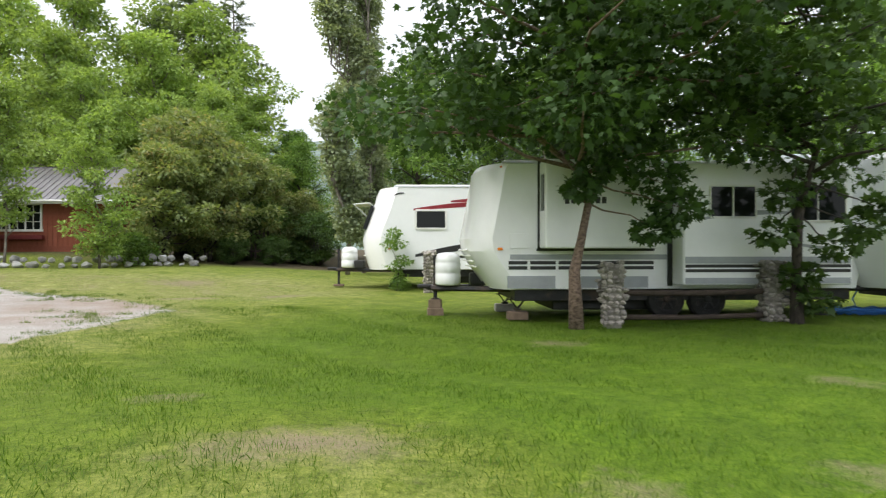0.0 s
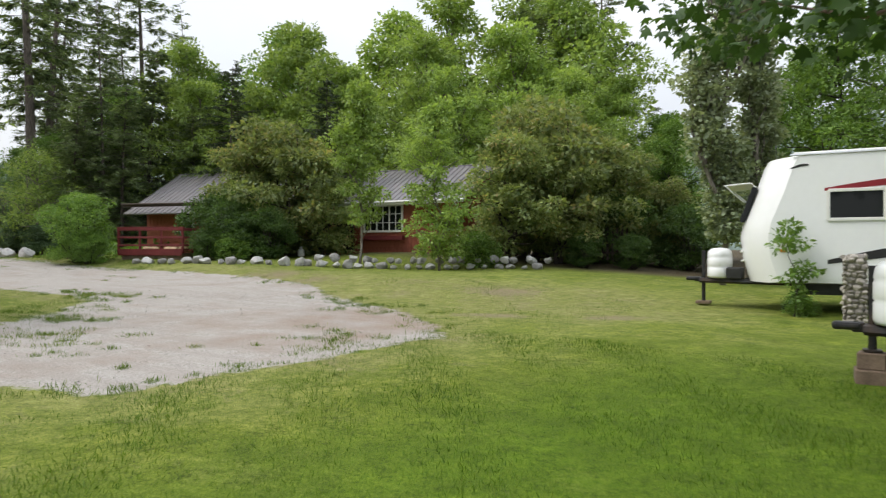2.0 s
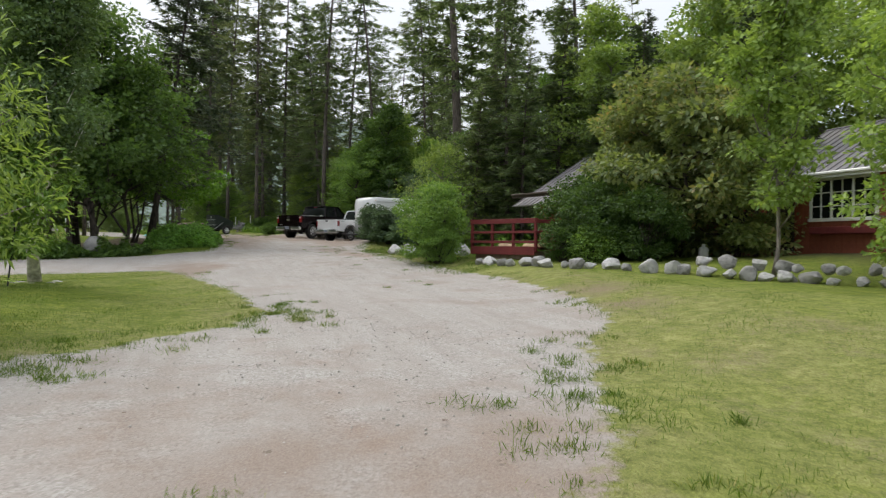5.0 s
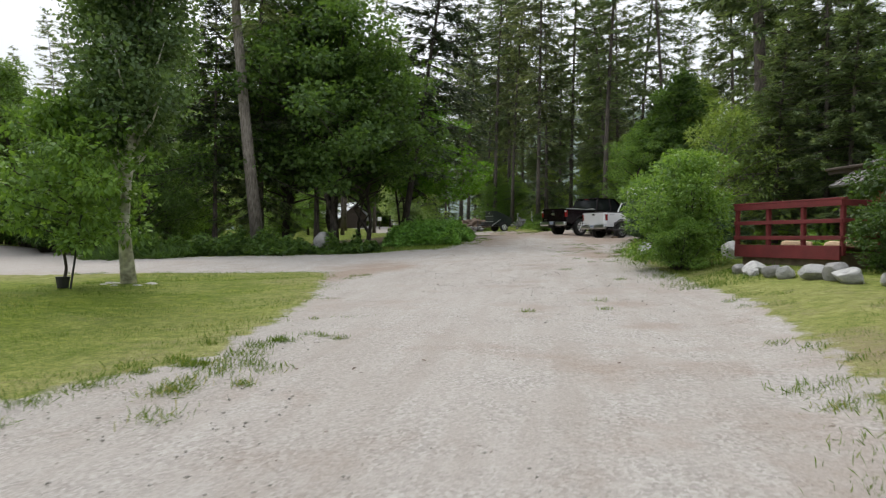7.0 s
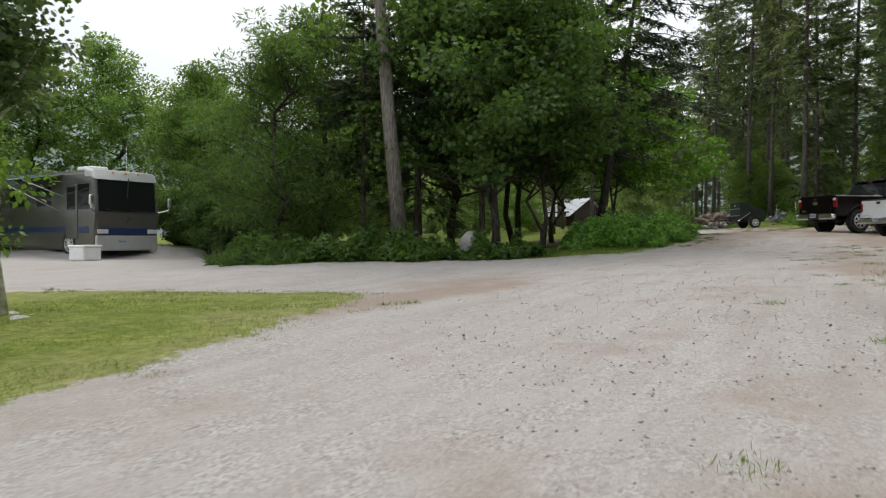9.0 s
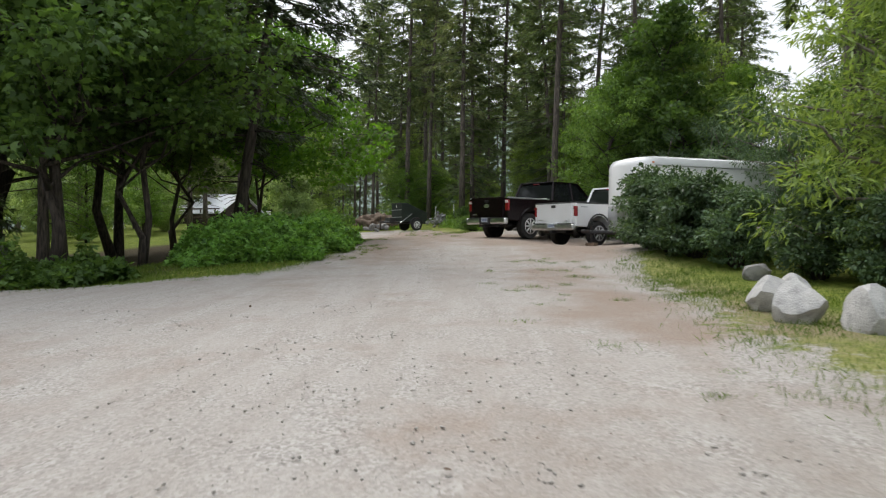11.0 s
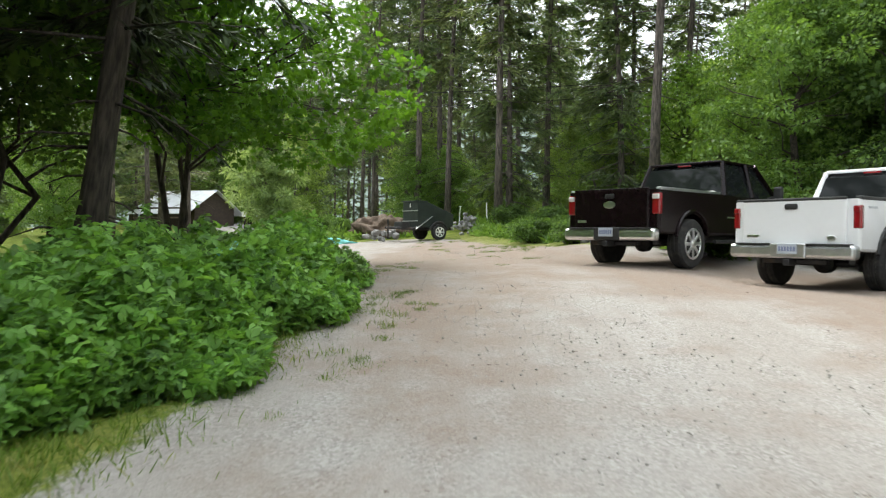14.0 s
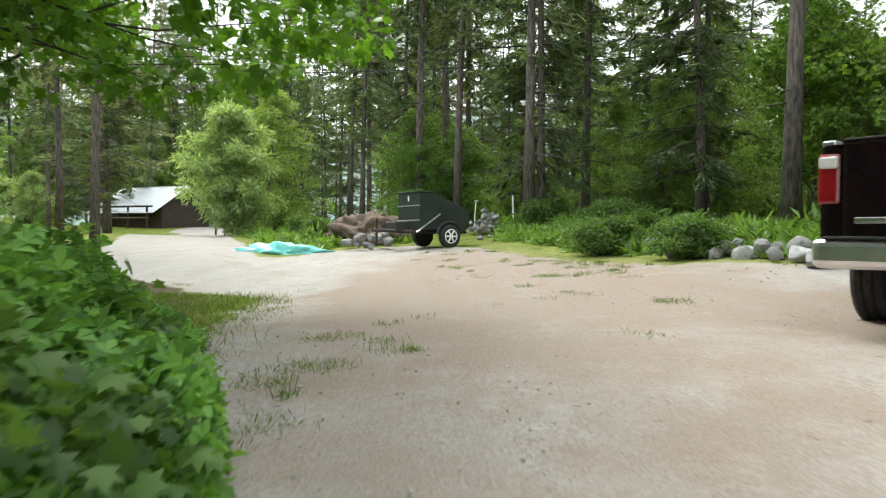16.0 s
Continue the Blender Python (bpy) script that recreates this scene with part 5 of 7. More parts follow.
def motorhome(m):
    """A flat-fronted coach; x runs forward from its nose."""
    t = thing("motorhome", m, "taupe and silver motorhome with navy band and open green awning", "motorhome")
    L, W = 9.5, 2.5
    prof = [(-0.35, 3.12), (-0.1, 3.0), (0.0, 2.75), (0.1, 1.55), (0.08, 0.42), (-0.1, 0.22), (-L, 0.22), (-L, 3.12)]
    part("body", prism(prof, -W / 2, W / 2, 0.16, seg=4), TAUPE, t)
    part("brow", prism([(-0.6, 3.17), (-0.08, 3.08), (0.05, 2.76), (-0.6, 2.8)], -W / 2 - 0.005, W / 2 + 0.005, 0.08), SILVER, t)
    b = prism([(0.005, 2.77), (0.125, 1.64), (0.085, 1.64), (-0.035, 2.77)], -W / 2 + 0.13, W / 2 - 0.13, 0.015)
    ws = part("windscreen", b, GLASS, t)
    part("wiper", tube([(0.14, -0.1, 1.62), (0.12, -0.9, 1.7)], 0.012, 5), BLACK_PLASTIC, ws)
    part("wiper", tube([(0.14, 0.9, 1.62), (0.12, 0.1, 1.7)], 0.012, 5), BLACK_PLASTIC, ws)
    part("windscreen_divider", box((0.03, 0.04, 1.18), (0.072, 0, 2.24), 0.008, (0, 6, 0)), BLACK_PLASTIC, ws)
    part("band", box((0.01, W - 0.34, 0.22), (0.112, 0, 0.92), 0.003), NAVY, t)
    part("bumper", box((0.14, W - 0.06, 0.56), (0.05, 0, 0.5), 0.07, seg=3), SILVER, t)
    part("badge", box((0.012, 0.16, 0.08), (0.116, 0, 1.36), 0.004), CHROME, t)
    for s in (-1, 1):
        part("headlight", box((0.05, 0.42, 0.16), (0.11, s * 0.98, 0.91), 0.03), CLEAR_LENS, t)
        part("band", box((L - 0.6, 0.008, 0.22), (-L / 2, s * (W / 2 + 0.003), 0.98), 0.002), NAVY, t)
        mir = part("wing_mirror", box((0.12, 0.14, 0.36), (0.35, s * (W / 2 + 0.3), 2.0), 0.04), CHROME, t)
        part("mirror_arm", tube([(0.0, s * W / 2, 1.62), (0.3, s * (W / 2 + 0.28), 1.72), (0.35, s * (W / 2 + 0.3), 1.9)], 0.025, 6), CHROME, mir)
        wheel(t, -1.55, s * (W / 2 - 0.14), 0.46, 0.28, CHROME, 10, s)
        wheel(t, -7.2, s * (W / 2 - 0.14), 0.46, 0.28, CHROME, 10, s)
        part("side_window", box((0.7, 0.012, 0.9), (-0.6, s * (W / 2 + 0.004), 2.15), 0.004), GLASS, t)
    part("door", box((0.75, 0.03, 1.95), (-1.45 + 0.1, -W / 2 - 0.01, 1.62), 0.02), TAUPE, t)
    part("door_window", box((0.5, 0.012, 0.8), (-1.35, -W / 2 - 0.03, 2.1), 0.004), GLASS, t)
    for k in range(3):
        part("side_window", box((1.0, 0.012, 0.7), (-3.2 - 1.9 * k, -W / 2 - 0.006, 2.2), 0.004), GLASS, t)
    pl = part("number_plate", box((0.01, 0.31, 0.15), (0.125, -0.25, 0.55), 0.003), PLATE, t)
    for k in range(6):
        part("plate_bar", box((0.004, 0.03, 0.06), (0.132, -0.36 + 0.046 * k, 0.55)), PLATE_BAR, pl)
    part("roof_unit", box((0.9, 0.7, 0.2), (-1.6, -0.3, 3.22), 0.06), WHITE_TRIM, t)
    for k in (-0.5, 0, 0.5):
        part("marker_light", box((0.05, 0.08, 0.04), (-0.02, k, 3.02), 0.01), AMBER_LENS, t)
    part("aerial", tube([(-1.2, 0.8, 3.1), (-1.2, 0.8, 4.2)], 0.01, 5), WHITE_TRIM, t)
    aw = moved(box((4.2, 2.3, 0.02), (0, 0, 0), 0.005), (-4.0, -W / 2 - 1.1, 2.78), (10, 0, 0))
    a = part("awning", aw, AWNING, t, "green cloth awning")
    for x in (-1.95, -6.05):
        part("awning_arm", tube([(x, -W / 2, 1.6), (x, -W / 2 - 2.1, 2.58)], 0.02, 6), ALUMINIUM, a)
        part("awning_arm", tube([(x, -W / 2, 2.2), (x, -W / 2 - 1.4, 2.7)], 0.018, 6), ALUMINIUM, a)
    return t


motorhome(pose(-36.6, -8.3, zat(-36.6, -8.6) - 0.02, 0, 0, 88) @ Matrix.Scale(1.2, 4))


def cooler_bin(m):
    t = thing("storage_bin", m, "white plastic storage bin on gravel beside motorhome", "storage bin")
    part("bin", box((0.8, 0.5, 0.42), (0, 0, 0.21), 0.05), WHITE_TRIM, t)
    part("lid", box((0.84, 0.54, 0.06), (0, 0, 0.44), 0.02), WHITE, t)
    return t


cooler_bin(pose(-33.6, -6.6, zat(-33.6, -6.6) - 0.01, 0, 0, 20) @ Matrix.Scale(1.3, 4))

# ---- cabins, walls, posts ----
def lattice_window(parent, w, h, x, y, z, cols, rows):
    """White casement window in a wall that faces -y, with glazing bars."""
    b = bmesh.new()
    for dx, dz, sx, sz in ((0, h / 2, w + 0.1, 0.08), (0, -h / 2, w + 0.16, 0.1), (-w / 2, 0, 0.08, h), (w / 2, 0, 0.08, h)):
        box((sx, 0.07, sz), (x + dx, y - 0.03, z + dz), 0.008, bm=b)
    fr = part("window_frame", b, WHITE_TRIM, parent)
    for k in range(1, cols):
        wide = 0.06 if k % 2 == 0 else 0.025
        part("glazing_bar", box((wide, 0.04, h), (x - w / 2 + w * k / cols, y - 0.035, z), 0.004), WHITE_TRIM, fr)
    for k in range(1, rows):
        part("glazing_bar", box((w, 0.036, 0.025), (x, y - 0.034, z - h / 2 + h * k / rows), 0.004), WHITE_TRIM, fr)
    part("pane", box((w, 0.01, h), (x, y - 0.012, z)), GLASS, fr)


def cabin(name, m, label, length, depth, wall_h, ridge, windows, wall_mat, roof_mat, overhang=0.45, ribs=True, group="", edge=WHITE_TRIM):
    """A gabled cabin: boards on its front, a ribbed metal roof. Origin at the middle of the front wall's foot."""
    t = thing(name, m, label, "cabin", group)
    gable = [(0, -0.4), (0, wall_h), (depth / 2, ridge - 0.12), (depth, wall_h), (depth, -0.4)]
    b = prism(gable, -length / 2, length / 2)
    bmesh.ops.rotate(b, matrix=Matrix.Rotation(radians(90), 3, "Z"), verts=b.verts)
    wall = part("wall", b, wall_mat, t)
    n = int(length / 0.22)
    board = mesh_of("board", box((0.2, 0.018, wall_h + 0.1), (0, 0, 0), 0.005, seg=1), wall_mat)
    for k in range(n):
        ob = part("board", board, None, wall)
        ob.location = (-length / 2 + (k + 0.5) * length / n, -0.012, wall_h / 2 - 0.05)
    run = math.hypot(depth / 2 + overhang, (ridge - wall_h) * (depth / 2 + overhang) / (depth / 2))
    slope = math.degrees(math.atan2(ridge - wall_h, depth / 2))
    for s in (1, -1):
        y = depth / 2 - s * (depth / 4 + overhang / 2)
        z = wall_h + (ridge - wall_h) * (0.5 - overhang / depth) + 0.05
        rf = part("roof", moved(box((length + 0.8, run, 0.06), (0, 0, 0), 0.006), (0, y, z), (s * slope, 0, 0)), roof_mat, t, "ribbed metal roof")
        if ribs and s == 1:
            rib = mesh_of("roof_rib", moved(box((0.03, run, 0.03), (0, 0, 0)), (0, 0, 0), (s * slope, 0, 0)), roof_mat)
            for k in range(int(length / 0.3)):
                ob = part("roof_rib", rib, None, rf)
                ob.location = (-length / 2 - 0.3 + 0.3 * k, y - 0.04 * math.sin(radians(slope)), z + 0.04)
    part("ridge_cap", box((length + 0.82, 0.22, 0.05), (0, depth / 2, ridge + 0.06), 0.015), roof_mat, t)
    part("fascia", box((length + 0.8, 0.03, 0.16), (0, -overhang - 0.02, wall_h - 0.2), 0.005), edge, t)
    part("gutter", tube([(-length / 2 - 0.4, -overhang - 0.08, wall_h - 0.14), (length / 2 + 0.4, -overhang - 0.08, wall_h - 0.17)], 0.05, 8), edge, t)
    for w in windows:
        lattice_window(t, *w)
    return t


# red cabin with white windows
c1 = cabin("cabin", pose(-18.0, 30.0, 1.2), "dark red board cabin with grey metal roof and white windows", 6.7, 5.6, 2.35, 3.95, [(2.1, 1.15, -0.65, -0.02, 1.5, 6, 3)], CABIN_RED, ROOF_GREY)
part("downspout", tube([(3.25, -0.5, 2.15), (3.25, -0.1, 1.95), (3.25, -0.08, 0.15), (3.5, -0.3, 0.02)], 0.045, 8), WHITE_TRIM, c1, "white downspout")
part("window_box", box((2.1, 0.24, 0.2), (-0.5, -0.16, 0.62), 0.02), RED_WOOD, c1)
part("corner_board", box((0.12, 0.05, 2.4), (-3.3, -0.035, 1.2), 0.01), WHITE_TRIM, c1)
part("porch_wall", box((1.0, 0.1, 2.2), (-2.8, -0.1, 1.1), 0.01), DARK_WOOD, c1)

# second cabin with the red deck rail
c2 = cabin("cabin", pose(-27.6, 28.0, 1.15, 0, 0, 14), "brown red cabin with grey metal roof behind a red deck", 8.0, 6.0, 2.5, 4.2, [(0.9, 1.1, -1.6, -0.02, 1.55, 2, 3), (0.9, 1.1, 1.6, -0.02, 1.55, 2, 3)], CABIN_RED, ROOF_GREY, 1.2, edge=DARK_WOOD)
part("door", box((0.9, 0.05, 2.0), (0.1, -0.03, 1.0), 0.01), DARK_WOOD, c2)


def deck(m, length, depth):
    t = thing("deck", m, "red stained wooden deck with three-rail fence", "deck")
    n = int(depth / 0.16)
    plank = mesh_of("plank", box((length, 0.145, 0.04), (0, 0, 0), 0.006, seg=1), RED_WOOD)
    for k in range(n):
        ob = part("plank", plank, None, t)
        ob.location = (0, 0.08 + k * 0.16, 0.22)
    part("skirt", box((length, 0.05, 0.3), (0, -0.03, 0.1), 0.008), RED_WOOD, t)
    post = mesh_of("post", box((0.11, 0.11, 1.15), (0, 0, 0.62), 0.01), RED_WOOD)
    xs = [-length / 2, -length / 6, length / 6, length / 2]
    for x in xs:
        part("post", post, None, t).location = (x, 0.06, 0)
    for y in (depth / 2, depth):
        part("post", post, None, t).location = (length / 2, y, 0)
    for z, h in ((1.16, 0.13), (0.78, 0.09), (0.42, 0.09)):
        part("rail", box((length + 0.1, 0.045, h), (0, -0.02, z), 0.008), RED_WOOD, t)
        part("rail", box((0.045, depth, h), (length / 2 + 0.07, depth / 2, z), 0.008), RED_WOOD, t)
    part("cap_rail", box((length + 0.2, 0.15, 0.04), (0, 0.03, 1.25), 0.008), RED_WOOD, t)
    return t


deck(pose(-24.3, 22.15, 1.1, 0, 0, 26) @ Matrix.Diagonal((0.7, 0.7, 0.86, 1)), 3.8, 2.6)
single("deck_footing", box((2.5, 1.7, 0.6), (0, 0.95, 0), 0.03), TIMBER, pose(-24.3, 22.15, 0.86, 0, 0, 26), "dark timber crib under the red deck", "footing")
for k, (x, y, r) in enumerate([(-24.4, 23.2, 20), (-24.9, 22.6, 60), (-24.2, 23.6, 110)]):
    single("firewood", moved(lathe([(0.09, -0.28), (0.11, -0.2), (0.1, 0.2), (0.09, 0.28)], 10, "x"), (0, 0, 0.1)), mat("split_wood", (0.5, 0.36, 0.22), 0.8, vary=0.3, bump=0.3) if k == 0 else bpy.data.materials["split_wood"],
           pose(x, y, 1.2, 0, 0, r), "pale split firewood log lying on the deck", "firewood", "firewood logs")


def boulder_mesh(seed, material=STONE, sub=3, rough=0.28):
    rng = random.Random(seed)
    b = bmesh.new()
    bmesh.ops.create_icosphere(b, subdivisions=sub, radius=1.0)
    off = Vector((rng.uniform(-50, 50), rng.uniform(-50, 50), rng.uniform(-50, 50)))
    cuts = [(Vector((rng.gauss(0, 1), rng.gauss(0, 1), rng.gauss(0, 0.6))).normalized(), rng.uniform(0.5, 0.82)) for _ in range(11)]
    for v in b.verts:
        n = v.co.normalized()
        k = 1 + rough * noise.noise(n * 1.3 + off) + 0.1 * noise.noise(n * 4 + off)
        p = n * k
        for d, h in cuts:
            e = p.dot(d)
            if e > h:
                p -= d * (e - h) * 0.8
        v.co = p
    b.normal_update()
    for e in b.edges:
        e.smooth = e.calc_face_angle(0.0) < 0.4
    return mesh_of("boulder", b, material, True)


BOULDERS = [boulder_mesh(s) for s in range(6)]
PALE_BOULDERS = [boulder_mesh(s + 20, PALE_STONE) for s in range(6)]


def boulder(x, y, s, flat=0.7, turn=0.0, label="grey granite boulder half sunk in grass", group="edging boulders", up=0.0, k=0, pale=False):
    ob = new("boulder", (PALE_BOULDERS if pale else BOULDERS)[k % 6])
    ob.matrix_world = pose(x, y, zat(x, y) + s * flat * 0.45 + up, 0, 0, turn) @ Matrix.Diagonal((s, s * 0.85, s * flat, 1))
    return tagged(ob, label, "boulder", group)


# boulders that edge the cabins' terrace
rs = random.Random(4)
EDGE = [(-9.8, 27.2), (-12.0, 26.4), (-14.5, 25.3), (-16.2, 24.6), (-17.8, 23.8), (-19.1, 22.9), (-20.2, 22.2), (-21.5, 21.7), (-22.8, 21.3), (-24.0, 21.2)]


def along(path, step, jitter):
    pts = []
    for (ax, ay), (bx, by) in zip(path, path[1:]):
        d = math.hypot(bx - ax, by - ay)
        n = max(1, int(d / step))
        for k in range(n):
            t = (k + rs.random() * 0.4) / n
            pts.append((ax + (bx - ax) * t + rs.uniform(-jitter, jitter), ay + (by - ay) * t + rs.uniform(-jitter, jitter)))
    return pts


for k, (x, y) in enumerate(along(EDGE, 0.4, 0.07)):
    boulder(x, y, rs.uniform(0.15, 0.29) if x < -15 else rs.uniform(0.13, 0.25), rs.uniform(0.5, 0.75), rs.uniform(0, 360), k=k, pale=k % 3 > 0)
for k, (x, y) in enumerate(along(EDGE[:5], 0.45, 0.12)):
    boulder(x + 0.1, y + 0.22, rs.uniform(0.15, 0.25), 0.7, rs.uniform(0, 360), "grey stone in a low retaining wall", "retaining wall stones", 0.22, k, k % 2 > 0)
for x, y, s, a in ((-33.0, 20.75, .31, 20), (-32.0, 20.62, .33, 80), (-31.2, 20.95, .36, 140), (-34.6, 21.8, .26, 50), (-28.9, 22.4, .36, 200), (-27.9, 22.2, .34, 100)):
    boulder(x, y, s, 0.85, a, "large pale grey boulder at gravel edge", "roadside boulders", 0.04, int(a), True)
for k, (x, y, s) in enumerate([(-57.2, 18.7, 0.17), (-56.7, 18.95, 0.2), (-56.2, 19.2, 0.15), (-55.9, 19.45, 0.21), (-55.4, 19.8, 0.17), (-56.7, 19.1, 0.17), (-58.5, 18.4, 0.16)]):
    boulder(x, y, s, 0.8, 50 * k, "pale boulder in a row along the bank", "bank boulders", 0.0, k + 2, k % 2 == 1)
boulder(-37.3, 22.4, 0.3, 0.7, 33, "grey boulder under a dark bush", "roadside boulders")
boulder(-37.3, 8.3, 0.52, 0.9, 70, "grey boulder among roadside undergrowth", "undergrowth boulders", 0.3, 2)
boulder(-36.9, 5.6, 0.4, 0.7, 10, "grey boulder among roadside undergrowth", "undergrowth boulders", 0.1, 1)
for k, (x, y) in enumerate(along([(-62.0, 18.2), (-58.6, 18.9), (-56.8, 19.2), (-54.5, 19.9), (-53, 20.8)], 0.33, 0.25)):
    boulder(x, y, rs.uniform(0.12, 0.24), 0.75, rs.uniform(0, 360), "grey boulder at the foot of a grassy bank", "bank boulders", 0.12 * rs.random(), k)
for k in range(64):
    a, r = rs.uniform(0, 6.28), abs(rs.gauss(0, 0.55))
    boulder(-69.4 + r * math.cos(a), 15.35 + r * 1.2 * math.sin(a), rs.uniform(0.06, 0.17), 0.7, rs.uniform(0, 360), "pale broken stone in a rubble heap", "rubble heap", max(0, 0.75 - r * 0.75) * rs.random(), k)
for k in range(16):
    boulder(-67.6 + rs.uniform(-0.6, 0.6), 11.6 + rs.uniform(-0.7, 0.7), rs.uniform(0.12, 0.22), 0.75, rs.uniform(0, 360), "grey broken stone beside a soil heap", "stones by soil heap", rs.random() * 0.35, k)


def stone_post(x, y, h=1.05, w=0.32):
    """A square post of mortared cobbles, each stone its own piece."""
    t = thing("stone_post", pose(x, y, zat(x, y) - 0.05), "square fence post of mortared river cobbles", "fence post", "cobble fence posts")
    core = part("core", box((w - 0.07, w - 0.07, h), (0, 0, h / 2), 0.02), MORTAR, t)
    r = random.Random(int(x * 100))
    stones = [boulder_mesh(60 + i, COBBLE, 2, 0.2) for i in range(3)]
    for side in range(4):
        z = 0.06
        while z < h - 0.02:
            hh = r.uniform(0.055, 0.11)
            u = -w / 2 + 0.04
            while u < w / 2 - 0.03:
                ww = r.uniform(0.07, 0.15)
                ob = part("cobble", stones[r.randrange(3)], None, t)
                c, s = math.cos(side * math.pi / 2), math.sin(side * math.pi / 2)
                px, py = u + ww / 2, -w / 2 + 0.02
                ob.matrix_local = pose(px * c - py * s, px * s + py * c, z + hh / 2 + r.uniform(-0.02, 0.02), 0, r.uniform(-14, 14), side * 90) @ Matrix.Diagonal((ww * 0.54, 0.05, hh * r.uniform(0.48, 0.62), 1))
                u += ww
            z += hh
    for k in range(5):
        ob = part("cobble", stones[k % 3], None, t)
        ob.matrix_local = pose(r.uniform(-0.12, 0.12), r.uniform(-0.12, 0.12), h, 0, 0, k * 50) @ Matrix.Diagonal((0.1, 0.1, 0.05, 1))
    return t


stone_post(2.75, 11.1)
stone_post(5.55, 11.55)
stone_post(-0.35, 18.4, 1.15)
for z, r in ((0.6, 0.05), (0.2, 0.045)):
    single("fence_rail", tube([(2.9, 11.13, z), (4.2, 11.3, z - 0.02), (5.4, 11.52, z)], r, 8), DARK_WOOD, Matrix(), "dark round log rail between stone posts", "fence rail", "log rails")
b = bmesh.new()
for k in range(5):
    n = 26
    r0 = 0.3 + 0.05 * k
    tube([(7.75 + r0 * 1.5 * math.cos(6.283 * i / n + k), 12.6 + r0 * 0.6 * math.sin(6.283 * i / n + k), zat(7.75, 12.6) + 0.03 + 0.02 * k + 0.02 * math.sin(3 * i + k)) for i in range(n)], 0.016, 5, b)
tube([(7.6, 12.55, 0.2), (7.55, 12.6, 0.4), (7.7, 12.7, 0.55)], 0.016, 5, b)
single("garden_hose", b, BLUE_HOSE, Matrix(), "coiled blue hose lying on grass under a trailer", "hose")

# wooden fence and gate behind the trees
def picket_fence(m, n):
    t = thing("picket_fence", m, "dark weathered picket fence under trees", "fence")
    pk = mesh_of("picket", box((0.09, 0.025, 1.3), (0, 0, 0.7), 0.006, seg=1), DARK_WOOD)
    for k in range(n):
        part("picket", pk, None, t).location = (k * 0.19, 0, 0.05 * math.sin(k * 1.7))
    for z in (0.35, 1.0):
        part("rail", box((n * 0.19, 0.05, 0.09), (n * 0.095, 0.04, z), 0.006), DARK_WOOD, t)
    return t


picket_fence(pose(-10.6, 31.6, 0.85, 0, 0, 4), 14)
b = bmesh.new()
for dx in (0, 1.2):
    tube([(dx, 0, 0), (dx, 0, 0.95)], 0.035, 6, b)
tube([(0, 0, 0.72), (1.2, 0, 0.76)], 0.03, 6, b)
single("garden_rail", b, TIMBER, pose(-12.9, 28.2, zat(-12.9, 28.2)), "grey pole rail beside cabin wall", "rail")
b = lathe([(0.13, 0), (0.15, 0.05), (0.15, 0.26), (0.11, 0.33), (0.05, 0.36), (0.06, 0.44)], 16)
single("gas_canister", b, WHITE_TRIM, pose(-21.2, 27.4, zat(-21.2, 27.4)), "small white gas canister beside cabin", "gas canister", smooth=True)

# far end: pale-roofed cabin, sign, shed roof, soil heap, tarp, shovel, stakes
c3 = cabin("cabin", pose(-105.5, -14.4, 2.9, 0, 0, 66), "far dark cabin with pale metal roof among trees", 7.5, 5.5, 2.0, 3.7, [], DARK_WOOD, ROOF_PALE, 1.3, False, edge=DARK_WOOD)
for k in range(4):
    part("porch_post", box((0.14, 0.14, 1.9), (-3.4 + 2.25 * k, -1.2, 0.9), 0.01), DARK_WOOD, c3)
part("porch_rail", box((7.0, 0.08, 0.12), (0, -1.22, 0.85), 0.01), TIMBER, c3)
b = box((0.12, 0.12, 1.6), (0, 0, 0.8), 0.01)
sg = thing("sign_post", pose(-97, -3.8, zat(-97, -3.8)), "small white notice on a dark post by the road", "sign")
part("post", b, DARK_WOOD, sg)
part("board", box((0.05, 0.5, 0.5), (0.08, 0, 1.75), 0.01), WHITE_TRIM, sg)
sg = thing("notice_board", pose(-88, 1.0, zat(-88, 1.0), 0, 0, -8), "low pale notice board under a willow", "notice board")
part("board", box((0.08, 2.4, 0.7), (0, 0, 1.05), 0.01), WHITE_TRIM, sg)
for y in (-1.1, 1.1):
    part("post", box((0.1, 0.1, 1.3), (0, y, 0.6), 0.01), DARK_WOOD, sg)


def mound(name, x, y, rx, ry, h, material, label, category, seed, sub=5, rough=0.25):
    b = bmesh.new()
    bmesh.ops.create_icosphere(b, subdivisions=sub, radius=1.0)
    for v in b.verts:
        n = v.co.copy()
        k = 1 + rough * noise.noise(n * 2.1 + Vector((seed, 0, 0))) + rough * 0.5 * noise.noise(n * 6 + Vector((seed, 3, 0)))
        v.co = Vector((n.x * rx * k, n.y * ry * k, max(-0.12, n.z * h * k)))
    return single(name, b, material, pose(x, y, zat(x, y) - 0.03), label, category, smooth=True)


